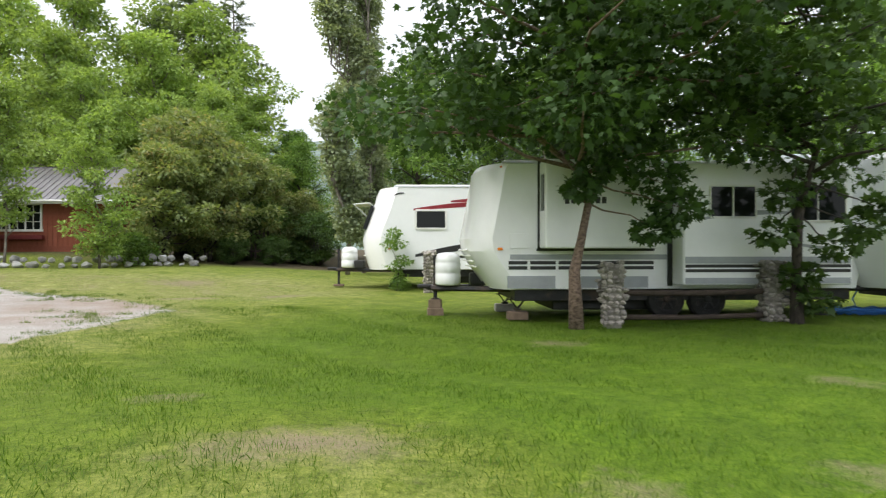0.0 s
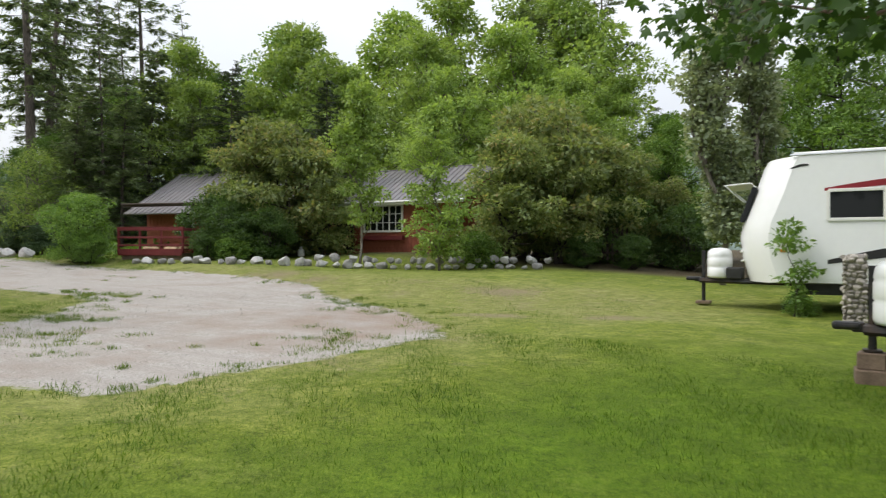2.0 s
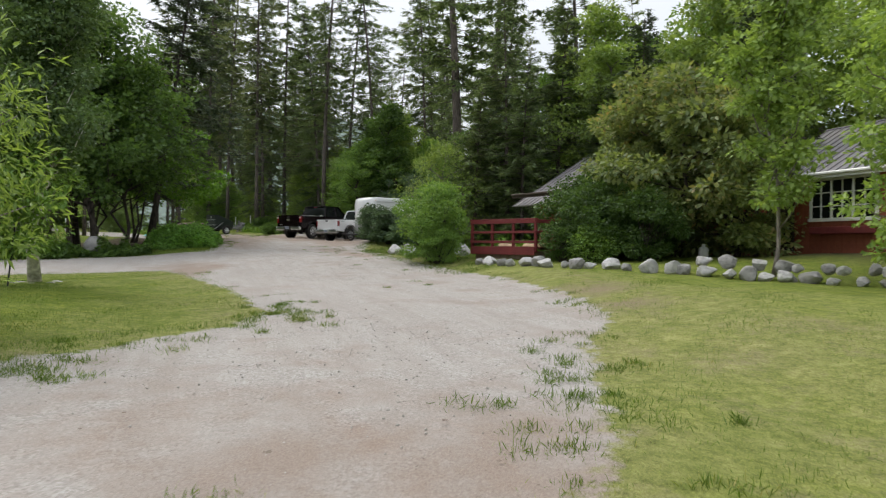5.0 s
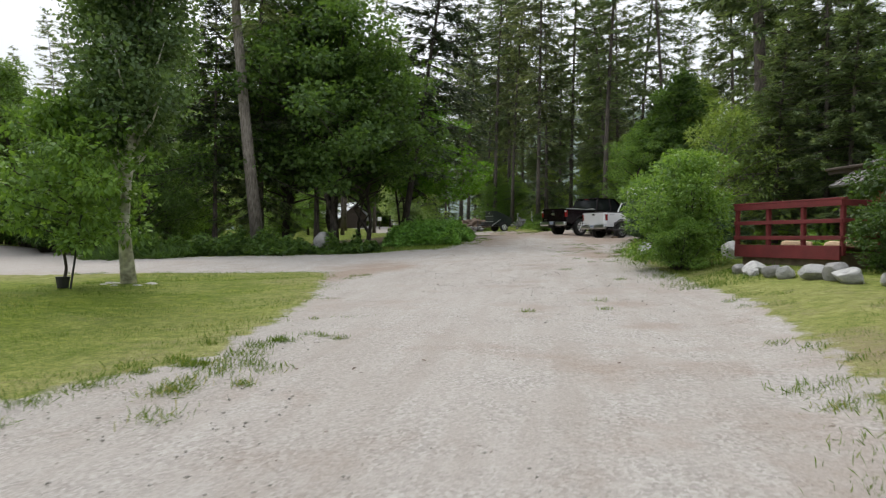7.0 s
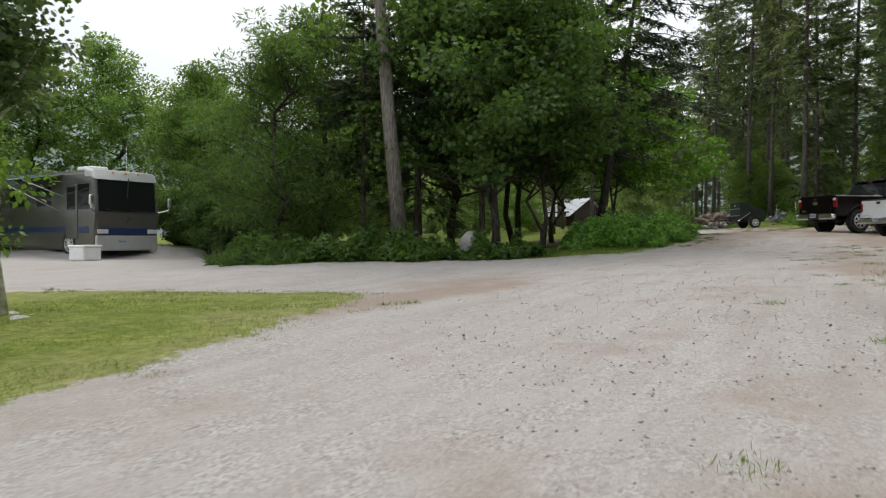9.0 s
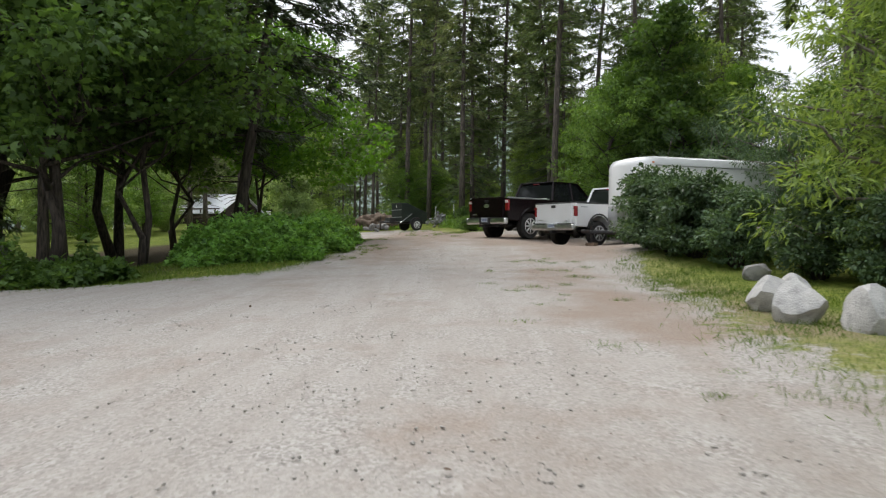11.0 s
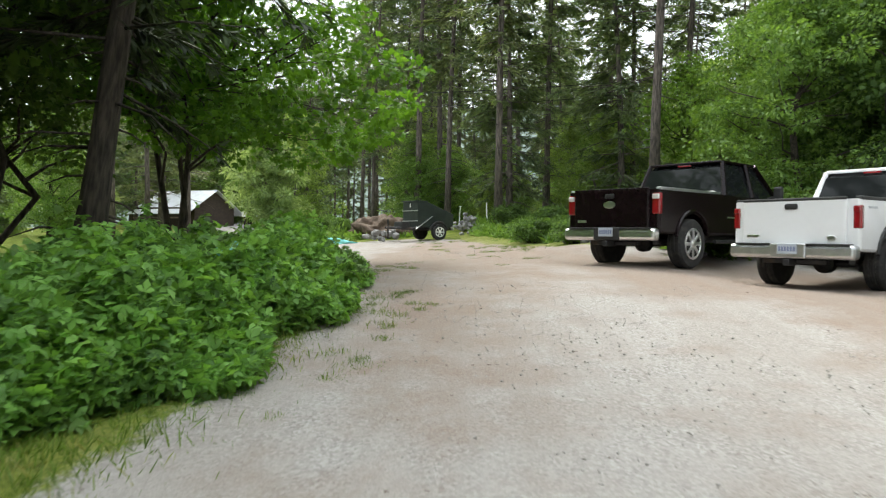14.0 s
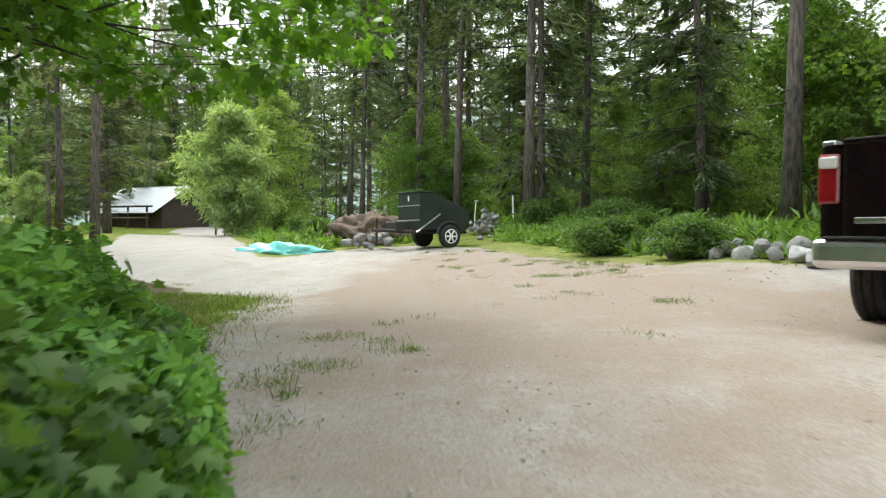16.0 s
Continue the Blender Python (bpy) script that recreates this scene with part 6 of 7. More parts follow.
mound("soil_mound", -70.2, 11.3, 1.3, 1.5, 0.9, SOIL, "heap of dug brown soil at road edge", "soil heap", 3, 5, 0.5)
mound("tarpaulin", -66.9, 8.9, 0.55, 1.25, 0.32, TARP, "crumpled turquoise tarpaulin lying on grass", "tarpaulin", 8, 4, 0.6)
mound("tarpaulin", -46.45, 11.9, 0.45, 0.42, 0.74, TARP, "turquoise tarpaulin among brambles", "tarpaulin", 9, 4, 0.25)
b = tube([(0, 0, 0), (0.02, 0.06, 1.0)], 0.02, 6)
box((0.03, 0.16, 0.03), (0.02, 0.06, 1.02), 0.008, bm=b)
single("shovel", b, WHITE_TRIM, pose(-71.6, 15.05, zat(-71.6, 15.05)), "pale-handled shovel stuck in the ground", "shovel")
for x, y in ((-70.0, 16.4),):
    single("marker_stake", box((0.05, 0.05, 1.1), (0, 0, 0.55), 0.006), WHITE_TRIM, pose(x, y, zat(x, y), 2, 1, 0), "white wooden marker stake on grassy bank", "stake")
# overhead lines
for k, z in enumerate((7.6, 8.3)):
    pts = [(-74 + 2 * t, -16 + 44 * t, zat(-74, 5) + z - 1.0 * math.sin(math.pi * t)) for t in np.linspace(0, 1, 12)]
    single("power_line", tube(pts, 0.018, 5), BLACK_PLASTIC, Matrix(), "thin black overhead power line", "power line", "overhead lines")
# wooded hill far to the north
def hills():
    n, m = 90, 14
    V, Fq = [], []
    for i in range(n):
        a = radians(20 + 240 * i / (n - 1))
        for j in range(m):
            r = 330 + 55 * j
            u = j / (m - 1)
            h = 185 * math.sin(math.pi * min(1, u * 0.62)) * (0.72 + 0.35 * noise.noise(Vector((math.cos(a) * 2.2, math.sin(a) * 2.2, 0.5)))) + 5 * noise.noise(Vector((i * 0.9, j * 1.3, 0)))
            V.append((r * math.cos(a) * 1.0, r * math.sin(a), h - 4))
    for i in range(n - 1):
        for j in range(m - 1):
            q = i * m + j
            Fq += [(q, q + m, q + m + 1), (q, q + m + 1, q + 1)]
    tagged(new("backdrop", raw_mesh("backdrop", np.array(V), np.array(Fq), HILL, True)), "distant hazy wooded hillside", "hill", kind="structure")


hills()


def swing_set(x, y, turn):
    """Two splayed legs at each end, a top rail and a seat on chains."""
    t = thing("swing_set", pose(x, y, zat(x, y), 0, 0, turn), "pale metal swing frame on a far lawn", "swing")
    for sx in (-1.3, 1.3):
        for sy in (-0.8, 0.8):
            part("leg", tube([(sx, sy, 0), (sx, 0, 2.1)], 0.05, 6), WHITE_TRIM, t)
    part("top_rail", tube([(-1.4, 0, 2.1), (1.4, 0, 2.1)], 0.05, 6), WHITE_TRIM, t)
    for sx in (-0.5, 0.5):
        part("chain", tube([(sx - 0.22, 0, 2.1), (sx - 0.22, 0, 0.5), (sx + 0.22, 0, 0.5), (sx + 0.22, 0, 2.1)], 0.012, 5), STEEL, t)
        part("seat", box((0.46, 0.2, 0.04), (sx, 0, 0.5), 0.01), BLACK_PLASTIC, t)


swing_set(-96.0, -20.5, 70)

# ---- planting ----
# the big maple over the trailers
mp = broadleaf(8.2, 3.9, 3.5, 0.105, LEAF_SHADE, BARK_MAPLE, 11, clumps=130, per=180, size=0.125, shape=LEAF_LOBED, lean=(0.035, -0.02), clump_r=0.75, low=0.25,
               twigs=[(0.9, -0.2, 2.7, 0.6), (1.3, -0.1, 2.3, 0.5), (1.5, -0.4, 1.9, 0.4), (0.5, -0.3, 2.9, 0.5), (0.0, -0.3, 2.2, 0.25), (0.25, -0.2, 2.5, 0.35), (1.1, -0.5, 1.55, 0.3), (-0.4, -1.5, 3.1, 0.5), (-1.6, -0.8, 3.3, 0.5)])
tree("maple_tree", 2.12, 10.85, mp, "spreading maple with lobed leaves in shaded dark green beside trailers")
mp2 = broadleaf(7.0, 2.2, 3.2, 0.10, LEAF_DARK, BARK_DARK, 12, clumps=60, per=110, size=0.13, shape=LEAF_LOBED, clump_r=0.6, low=0.2,
                twigs=[(0.9, -0.3, 1.6, 0.35), (-0.5, -0.3, 1.5, 0.35), (0.4, -0.4, 1.3, 0.35), (1.2, -0.2, 1.9, 0.3), (-0.3, -0.2, 2.1, 0.35), (0.1, 0.1, 0.8, 0.3), (0.3, 0.0, 0.4, 0.3)])
tree("maple_tree", 5.75, 11.1, mp2, "slim dark-trunked maple beside stone fence post")
# columnar poplars
pop = [broadleaf(16, 0.42, 1.6, 0.075, LEAF_BLUE, BARK_GREY, 20 + k, clumps=280, per=130, size=0.1, shape=LEAF_ROUND, column=True, clump_r=0.4) for k in range(2)]
tree("poplar_tree", -3.5, 25.0, pop[0], "tall columnar poplar with grey-green leaves", group="columnar poplars")
tree("poplar_tree", -3.05, 26.2, pop[1], "tall columnar poplar with grey-green leaves", group="columnar poplars", turn=60)

MIDS = [broadleaf(12, 3.7, 1.2, 0.2, LEAF_MID, BARK_DARK, 30 + k, clumps=120, per=200, size=0.175, clump_r=0.8) for k in range(3)]
LIGHTS = [broadleaf(11, 3.3, 1.0, 0.18, LEAF_LIGHT, BARK_GREY, 40 + k, clumps=112, per=200, size=0.175, clump_r=0.72) for k in range(2)]
RUSSETS = [broadleaf(6.3, 2.15, 0.6, 0.12, LEAF_RUSSET, BARK_DARK, 50 + k, clumps=90, per=170, size=0.17, clump_r=0.58, stems=3) for k in range(2)]
DARKS = [broadleaf(15.5, 5.2, 4.8, 0.22, LEAF_ISLE, BARK_DARK, 60 + k, clumps=170, per=120, size=0.19, shape=LEAF_LOBED, clump_r=1.05, stems=2) for k in range(2)]
SLIMS = [broadleaf(11.0, 2.9, 3.6, 0.13, LEAF_MAPLE, BARK_DARK, 65 + k, clumps=85, per=90, size=0.17, shape=LEAF_LOBED, clump_r=0.8, stems=1 + k, lean=(0.05, 0.03 - 0.06 * k)) for k in range(2)]
SAPS = [broadleaf(7.4, 0.95 + 0.35 * k, 2.3 - 1.7 * k, 0.05, LEAF_LIGHT, BARK_GREY, 70 + k, clumps=84 + 36 * k, per=85, size=0.14, clump_r=0.36, twigs=[(0.1, -0.3, 1.75, 0.35), (0.4, 0.0, 1.8, 0.3)]) for k in range(2)]

for k, (x, y, s, kind, turn) in enumerate([
        (2, 38, 1.0, 0, 10), (6, 36, 1.1, 1, 70), (11, 38, 1.05, 2, 130), (16, 34, 1.1, 0, 200), (21, 30, 1.0, 1, 20), (-1.5, 43, 1.15, 2, 50), (9, 44, 1.25, 0, 90), (27, 26, 1.1, 2, 40), (15, 24, 0.9, 1, 77), (22, 20, 1.0, 0, 12)]):
    tree("broadleaf_tree", x, y, MIDS[kind], "full green broad-leaved tree behind parked trailers", group="trees behind trailers", turn=turn, scale=s)
for x, y, s, kind, turn in [(-21, 37, 1.15, 0, 0), (-16.5, 38.5, 1.2, 1, 60), (-12.4, 37, 0.85, 0, 120), (-26, 36, 1.05, 1, 200), (-31, 34, 0.9, 0, 80), (-15, 43, 1.5, 1, 10), (-23, 43, 1.6, 0, 33), (-18.5, 35, 0.9, 0, 250), (-33.2, 31.6, 0.95, 1, 140), (-36.6, 33.4, 1.2, 0, 20), (-29.6, 36.4, 1.35, 1, 300), (-20, 48, 1.65, 0, 70), (-28, 44, 1.6, 1, 160), (-11.5, 41.5, 0.95, 1, 210)]:
    tree("broadleaf_tree", x, y, LIGHTS[kind], "bright green broad-leaved tree behind the cabins", group="trees behind cabins", turn=turn, scale=s)
for x, y, s, kind, turn in [(-8.2, 40, 0.62, 1, 0), (-3.0, 47, 1.0, 2, 50), (-10.0, 46, 0.75, 0, 100), (-34, 40, 1.35, 1, 10), (-40, 38, 1.1, 2, 60), (-47, 36, 1.0, 0, 200)]:
    tree("broadleaf_tree", x, y, MIDS[kind], "deep green broad-leaved tree at the wood's edge", group="wood's edge trees", turn=turn, scale=s)
for x, y, s, kind, turn in [(-11.2, 31.0, 1.15, 0, 0), (-9.8, 32.8, 0.95, 1, 60), (-12.8, 33.2, 1.3, 1, 130), (-20.6, 28.2, 0.85, 1, 300), (-7.6, 34.6, 0.7, 0, 40), (-10.3, 30.2, 0.75, 1, 15), (-22.3, 27.2, 1.1, 0, 20), (-23.9, 27.0, 0.9, 1, 200), (-11.9, 28.6, 0.9, 1, 80)]:
    tree("viburnum_tree", x, y, RUSSETS[kind], "bushy tree with russet-tinged green leaves", group="russet bushy trees", turn=turn, scale=s)
for x, y, s, kind, turn in [(-16.2, 25.2, 1.0, 0, 0), (-12.5, 24.9, 0.86, 1, 60)]:
    tree("sapling", x, y, SAPS[kind], "slender light green young tree by the stone edging", group="young trees before cabin", turn=turn, scale=s)

sh1 = shrub(2.6, 2.4, 2.6, LEAF_MID, 80, 95, 230, 0.068, clump_r=0.36)
sh2 = shrub(3.0, 2.6, 2.6, LEAF_DARK, 81, 80, 150, 0.1)
sh3 = shrub(1.9, 1.7, 1.5, LEAF_MID, 82, 45, 130, 0.1)
sh4 = shrub(3.4, 2.6, 3.2, GREY_LEAF, 83, 70, 150, 0.15, clump_r=0.46)
tree("shrub", -26.6, 20.65, sh1, "round light green shrub at gravel edge", "shrub", scale=1.08)
tree("shrub", -25.7, 20.5, sh1, "small green shrub beside a larger one at gravel edge", "shrub", turn=130, scale=0.55)
for x, y, s, t, m in [(-22.3, 23.3, 0.5, 15, sh2), (-23.6, 24.6, 1.0, 0, sh2), (-23.0, 25.6, 1.1, 33, sh2), (-21.8, 26.0, 0.85, 99, sh2), (-22.2, 24.4, 0.9, 70, sh2), (-12.2, 26.9, 0.8, 10, sh3), (-9.0, 29.4, 0.5, 60, sh2), (-21, 25.2, 0.8, 140, sh2), (-7.6, 30.6, 0.5, 20, sh2), (-1.2, 19.0, 0.26, 0, sh3), (-8.8, 33, 1.1, 0, sh2), (-6.2, 33.5, 1.0, 50, sh2)]:
    tree("shrub", x, y, m, "leafy green garden shrub", "shrub", turn=t, scale=s, group="garden shrubs")
for x, y, s, t in [(-21.5, 23.7, 0.7, 20)]:
    tree("shrub", x, y, sh3, "leafy green shrub beside the red deck", "shrub", turn=t, scale=s, group="shrubs beside deck")
for x, y, s, t in [(-42.7, 22.0, 0.66, 0), (-41.5, 22.2, 0.62, 50), (-40.3, 22.4, 0.6, 80), (-39.0, 22.7, 0.52, 200), (-37.0, 23.4, 0.55, 130), (-35.2, 23.8, 0.5, 30)]:
    tree("shrub", x, y, sh4, "grey-green willowy shrub beside cargo trailer", "shrub", turn=t, scale=s, group="roadside shrubs")
tsp = broadleaf(2.0, 0.24, 0.5, 0.012, LEAF_MID, BARK_DARK, 84, clumps=24, per=30, size=0.09, clump_r=0.18)
tree("sapling", -1.3, 18.9, tsp, "thin whippy sapling in front of trailer")

asp = broadleaf(9.6, 0.82, 3.0, 0.125, LEAF_ASPEN, BARK_PALE, 90, clumps=230, per=200, size=0.078, shape=LEAF_ROUND, column=True, clump_r=0.5)
tree("aspen_tree", -22.1, 9.5, asp, "pale-barked aspen standing on the lawn")
for k in range(7):
    boulder(-22.0 + 0.42 * math.cos(0.9 * k), 9.55 + 0.42 * math.sin(0.9 * k), 0.11 + 0.03 * (k % 3), 0.3, 50 * k, "flat pale stone round an aspen's foot", "aspen ring stones", -0.02, k, True)
stk = broadleaf(3.5, 1.35, 1.1, 0.03, LEAF_MID, BARK_DARK, 91, clumps=60, per=130, size=0.105, shape=LEAF_OVAL, clump_r=0.4)
tree("sapling", -20.9, 9.0, stk, "staked young ash tree on the lawn")
single("stake", tube([(0, 0, 0), (-0.15, 0.1, 1.3)], 0.018, 6), BLACK_PLASTIC, pose(-20.7, 9.3, zat(-20.7, 9.3)), "thin dark stake beside a young tree", "stake")
single("plant_pot", lathe([(0.09, 0), (0.12, 0.2), (0.11, 0.2)], 12), BLACK_PLASTIC, pose(-20.9, 9.0, zat(-20.9, 9.0)), "black plastic guard at a sapling's foot", "plant pot")
# left of the first turn
lt = broadleaf(5.2, 1.9, 0.7, 0.07, LEAF_LIGHT, BARK_GREY, 92, clumps=70, per=120, size=0.15, shape=LEAF_LONG, clump_r=0.6)
tree("ash_tree", -14.4, 9.6, lt, "light green young ash tree on the lawn")
tree("ash_tree", -36.2, 24.2, lt, "light green young ash tree above roadside bushes", turn=80, scale=1.1)

# island of trees between the two roads
for x, y, s, kind, turn in [(-40.0, 8.0, 0.86, 0, 0), (-42.6, 4.6, 0.88, 0, 200), (-46.0, 6.2, 0.84, 1, 40)]:
    tree("maple_tree", x, y, DARKS[kind], "shady dark green maple on the wooded island", group="island maples", turn=turn, scale=s)
SHADY = broadleaf(11.0, 3.1, 4.1, 0.13, LEAF_ISLE, BARK_DARK, 69, clumps=105, per=150, size=0.135, shape=LEAF_LOBED, clump_r=0.8, stems=2, lean=(0.05, 0.0))
over = broadleaf(10.0, 3.6, 3.4, 0.11, LEAF_VIVID, BARK_DARK, 68, clumps=130, per=150, size=0.135, shape=LEAF_LOBED, clump_r=0.8, stems=3,
                 twigs=[(0.5, 4.6, 3.1, 0.5), (1.0, 5.0, 3.6, 0.55), (-1.0, 4.8, 3.4, 0.55), (0.0, 3.8, 2.8, 0.55), (1.5, 4.0, 3.1, 0.55), (2.2, 4.5, 3.6, 0.55), (-0.5, 5.3, 4.0, 0.5), (1.2, 5.5, 4.4, 0.55), (2.5, 3.4, 3.1, 0.55), (0.3, 3.0, 2.6, 0.5), (3.0, 4.6, 4.1, 0.6), (2.8, 2.2, 2.9, 0.5), (3.4, 3.4, 3.6, 0.6), (-1.4, 3.6, 3.2, 0.6)])
for x, y, s, kind, turn in [(-52.8, 8.3, 1.0, 1, 0), (-41.6, 9.2, 0.95, 0, 250), (-49.2, 6.6, 0.9, 0, 120)]:
    tree("maple_tree", x, y, SHADY if x != -52.8 else over, "slim maple with bare dark trunk over brambles", group="roadside maples", turn=turn, scale=s)
DIM = broadleaf(12, 3.7, 1.2, 0.2, LEAF_ISLE, BARK_DARK, 39, clumps=115, per=150, size=0.24, shape=LEAF_LONG, clump_r=0.8)
# last two trees are added to close and darken the hollow by the motorhome
for x, y, s, turn in [(-36.9, 0.2, 0.78, 0), (-41, -4.5, 0.82, 60), (-40.5, -0.5, 0.98, 160), (-42.6, -8.2, 0.7, 250), (-45, -4.2, 0.8, 310)]:
    tree("ash_tree", x, y, DIM, "deep green ash tree at the road's bend", group="trees at the bend", turn=turn, scale=s)
# dark shrubs added to stand in for the black shade right of the motorhome
for x, y, s, t in [(-39.6, -6.3, 1.0, 0), (-40.8, -8.2, 1.1, 60), (-39.0, -4.2, 0.9, 200)]:
    tree("shrub", x, y, sh2, "added dark shrub filling the shaded hollow beside the motorhome", "shrub", turn=t, scale=s, group="shade shrubs")
for x, y, s, kind, turn in [(-66, -2.5, 0.5, 0, 40), (-74, -7, 0.6, 1, 80), (-58, -1.5, 0.5, 2, 10), (-42.5, -25.4, 1.15, 2, 60), (-46.5, -24.5, 1.25, 1, 20), (-39, -27, 1.15, 0, 140), (-34.5, -20, 0.9, 2, 10), (-49.5, -17.5, 1.0, 0, 270), (-30, -22, 0.6, 2, 120), (-23, -20, 0.5, 0, 45), (-44, -12, 0.9, 1, 99), (-52, -6, 0.9, 2, 10), (-37, -24, 0.7, 1, 210), (-58, -14, 0.9, 0, 80), (-50, -20, 0.9, 1, 180)]:
    tree("broadleaf_tree", x, y, MIDS[kind], "green broad-leaved tree beside the motorhome", group="trees by motorhome", turn=turn, scale=s)
b = tube([(0, 0, -0.1), (-0.05, -0.6, 5), (-0.1, -1.1, 10), (-0.2, -1.9, 21)], [0.29, 0.24, 0.2, 0.06], 12)
sn = thing("pine_tree", pose(-37.75, 5.35, zat(-37.75, 5.35)), "tall bare-trunked pine on the wooded island", "tree")
part("trunk", b, BARK_GREY, sn, smooth=True)
_, cr = conifer(21, 3.2, 9.0, 0.3, NEEDLE_PALE, 95, 16, 0, 0.6, 0.2, 22)
part("crown", cr, None, sn)

# conifers
def in_glade(x, y):
    """Open strip in the wood behind the cargo trailer, where the sky shows through."""
    return y > 28 and 0.44 < (y - 16.6) / (-26.8 - x) < 0.54


PINES = [conifer(28, 3.0, 6.0, 0.165, NEEDLE, 100, 34, 20, 0.62, per=28, taper=0.5), conifer(32, 3.2, 9.0, 0.185, NEEDLE, 101, 34, 26, 0.62, per=28, taper=0.5), conifer(20, 3.6, 1.6, 0.16, NEEDLE, 102, 36, 8, 0.66, per=34), conifer(29, 2.8, 7.0, 0.16, NEEDLE_PALE, 103, 32, 22, 0.6, per=28, taper=0.5)]
rt = random.Random(9)
spots = [(-79.5, 9.7, 0), (-77.7, 12.6, 1), (-75.8, 14.4, 3), (-69.7, 16.9, 3), (-75.3, 19.9, 0), (-68.4, 25.2, 1), (-85.3, 8.2, 1), (-68.7, 22.5, 2), (-61.1, 21.8, 1), (-41.0, 4.0, 2), (-35.5, 27.2, 2), (-16.4, 44.5, 1), (-72, 17.6, 2), (-82, 13.8, 1), (-84.5, 11.4, 0), (-90.5, 12.8, 3), (-86.5, 15, 1)]
for _ in range(42):
    x, y = rt.uniform(-125, -52), rt.uniform(16, 62)
    if y < 22 and x > -72:
        continue
    if all((x - a) ** 2 + (y - c) ** 2 > 7 for a, c, _ in spots):
        spots.append((x, y, rt.randrange(4)))
for _ in range(22):
    x, y = rt.uniform(-125, -66), rt.uniform(-34, 4)
    if not (-115 < x < -55 and abs(y - (7 + 0.26 * (x + 58))) < 6):
        spots.append((x, y, rt.randrange(4)))
for _ in range(92):
    a, r = rt.uniform(radians(118), radians(232)), rt.uniform(75, 130)
    x, y = -35 + r * math.cos(a), 12 + r * math.sin(a)
    if abs(y - (2 + 0.21 * (x + 82))) > 7 and not (0.03 < (y - 15.5) / (-33 - x) < 0.24 and rt.random() < 0.3):
        spots.append((x, y, rt.randrange(4)))
for _ in range(18):
    x, y = rt.uniform(-118, -86), rt.uniform(9, 36)
    if all((x - a) ** 2 + (y - c) ** 2 > 5 for a, c, _ in spots):
        spots.append((x, y, rt.randrange(4)))
for _ in range(9):
    x, y = rt.uniform(-135, -92), rt.uniform(1.5, 15)
    spots.append((x, y, rt.randrange(4)))
for x, y, k in spots:
    turn, grow = rt.uniform(0, 360), rt.uniform(0.8, 1.15)
    if in_glade(x, y):
        continue
    tree("pine_tree", x, y, PINES[k], "tall dark conifer with bare lower trunk", group="forest conifers", turn=turn, scale=grow * (0.72 if x > -52 and y > 20 else 0.95 if y > 30 else 1.0))
for x, y in [(-131, -22), (-136, -13), (-128, -29), (-141, -19), (-134, -8), (-146, -26), (-139, -32), (-127, -17), (-150, -14), (-144, -5), (-137, -24), (-130, -36)]:
    tree("pine_tree", x, y, PINES[int(-x) % 4], "tall dark conifer with bare lower trunk", group="forest conifers", turn=x * 17, scale=1.15)
tall_pine = conifer(27, 5.2, 7.5, 0.34, NEEDLE, 107, 24, 26, 0.8, 0.08, 46)
for x, y, s, turn in [(-42.8, 27.2, 1.0, 0), (-17.6, 45.5, 0.82, 60), (-14.6, 48.5, 0.75, 200), (-52.0, 33.0, 1.05, 120), (-27.0, 47.0, 0.62, 300), (-47.5, 38.0, 0.9, 20)]:
    tree("pine_tree", x, y, tall_pine, "tall open-crowned pine with stout bare trunk", group="tall open pines", turn=turn, scale=s)
hem = conifer(17, 4.6, 4.6, 0.17, NEEDLE_DARK, 104, 34, 20, 0.62, 0.3, 44)
big_hem = conifer(18, 5.4, 3.8, 0.2, NEEDLE_DARK, 106, 42, 18, 0.55, 0.22, 60, (0.0, 0.0), BARK_DARK)
lean_hem = thing("hemlock_tree", pose(-46.3, 9.8, zat(-46.3, 9.8) - 0.05, -8.5, 0, 0), "leaning grey-trunked hemlock with dark spreading boughs above brambles", "tree", "island hemlocks")
part("trunk", big_hem[0], None, lean_hem)
part("crown", big_hem[1], None, lean_hem)
# hemlock at (-22.4, 30.5) is added, to blacken the shaded gap beside the cabin
for x, y, s in [(-30.5, 31.5, 0.62), (-22.4, 30.5, 0.5), (-41.6, 6.6, 0.8), (-39.2, 2.6, 0.7)]:
    tree("hemlock_tree", x, y, hem, "dark drooping hemlock among other trees", group="island hemlocks", turn=x * 37, scale=s)
spr = conifer(12, 3.4, 0.5, 0.15, NEEDLE, 105, 40, 0, 0.5, 0.3, 60)
for x, y, s in [(-35.8, 25.6, 0.66), (-37.6, 27.2, 0.8), (-34.2, 27.4, 0.74), (-36.0, 30.2, 0.95), (-32.6, 30.8, 0.7)]:
    tree("spruce_tree", x, y, spr, "dense dark spruce behind the red deck", group="spruces behind deck", turn=x * 31, scale=s)
for k in range(16):
    tree("broadleaf_tree", rt.uniform(-142, -116), rt.uniform(-30, -2), rt.choice(LIGHTS + MIDS), "green broad-leaved tree beyond the far cabin", group="far trees", turn=rt.uniform(0, 360), scale=rt.uniform(0.7, 1.2))
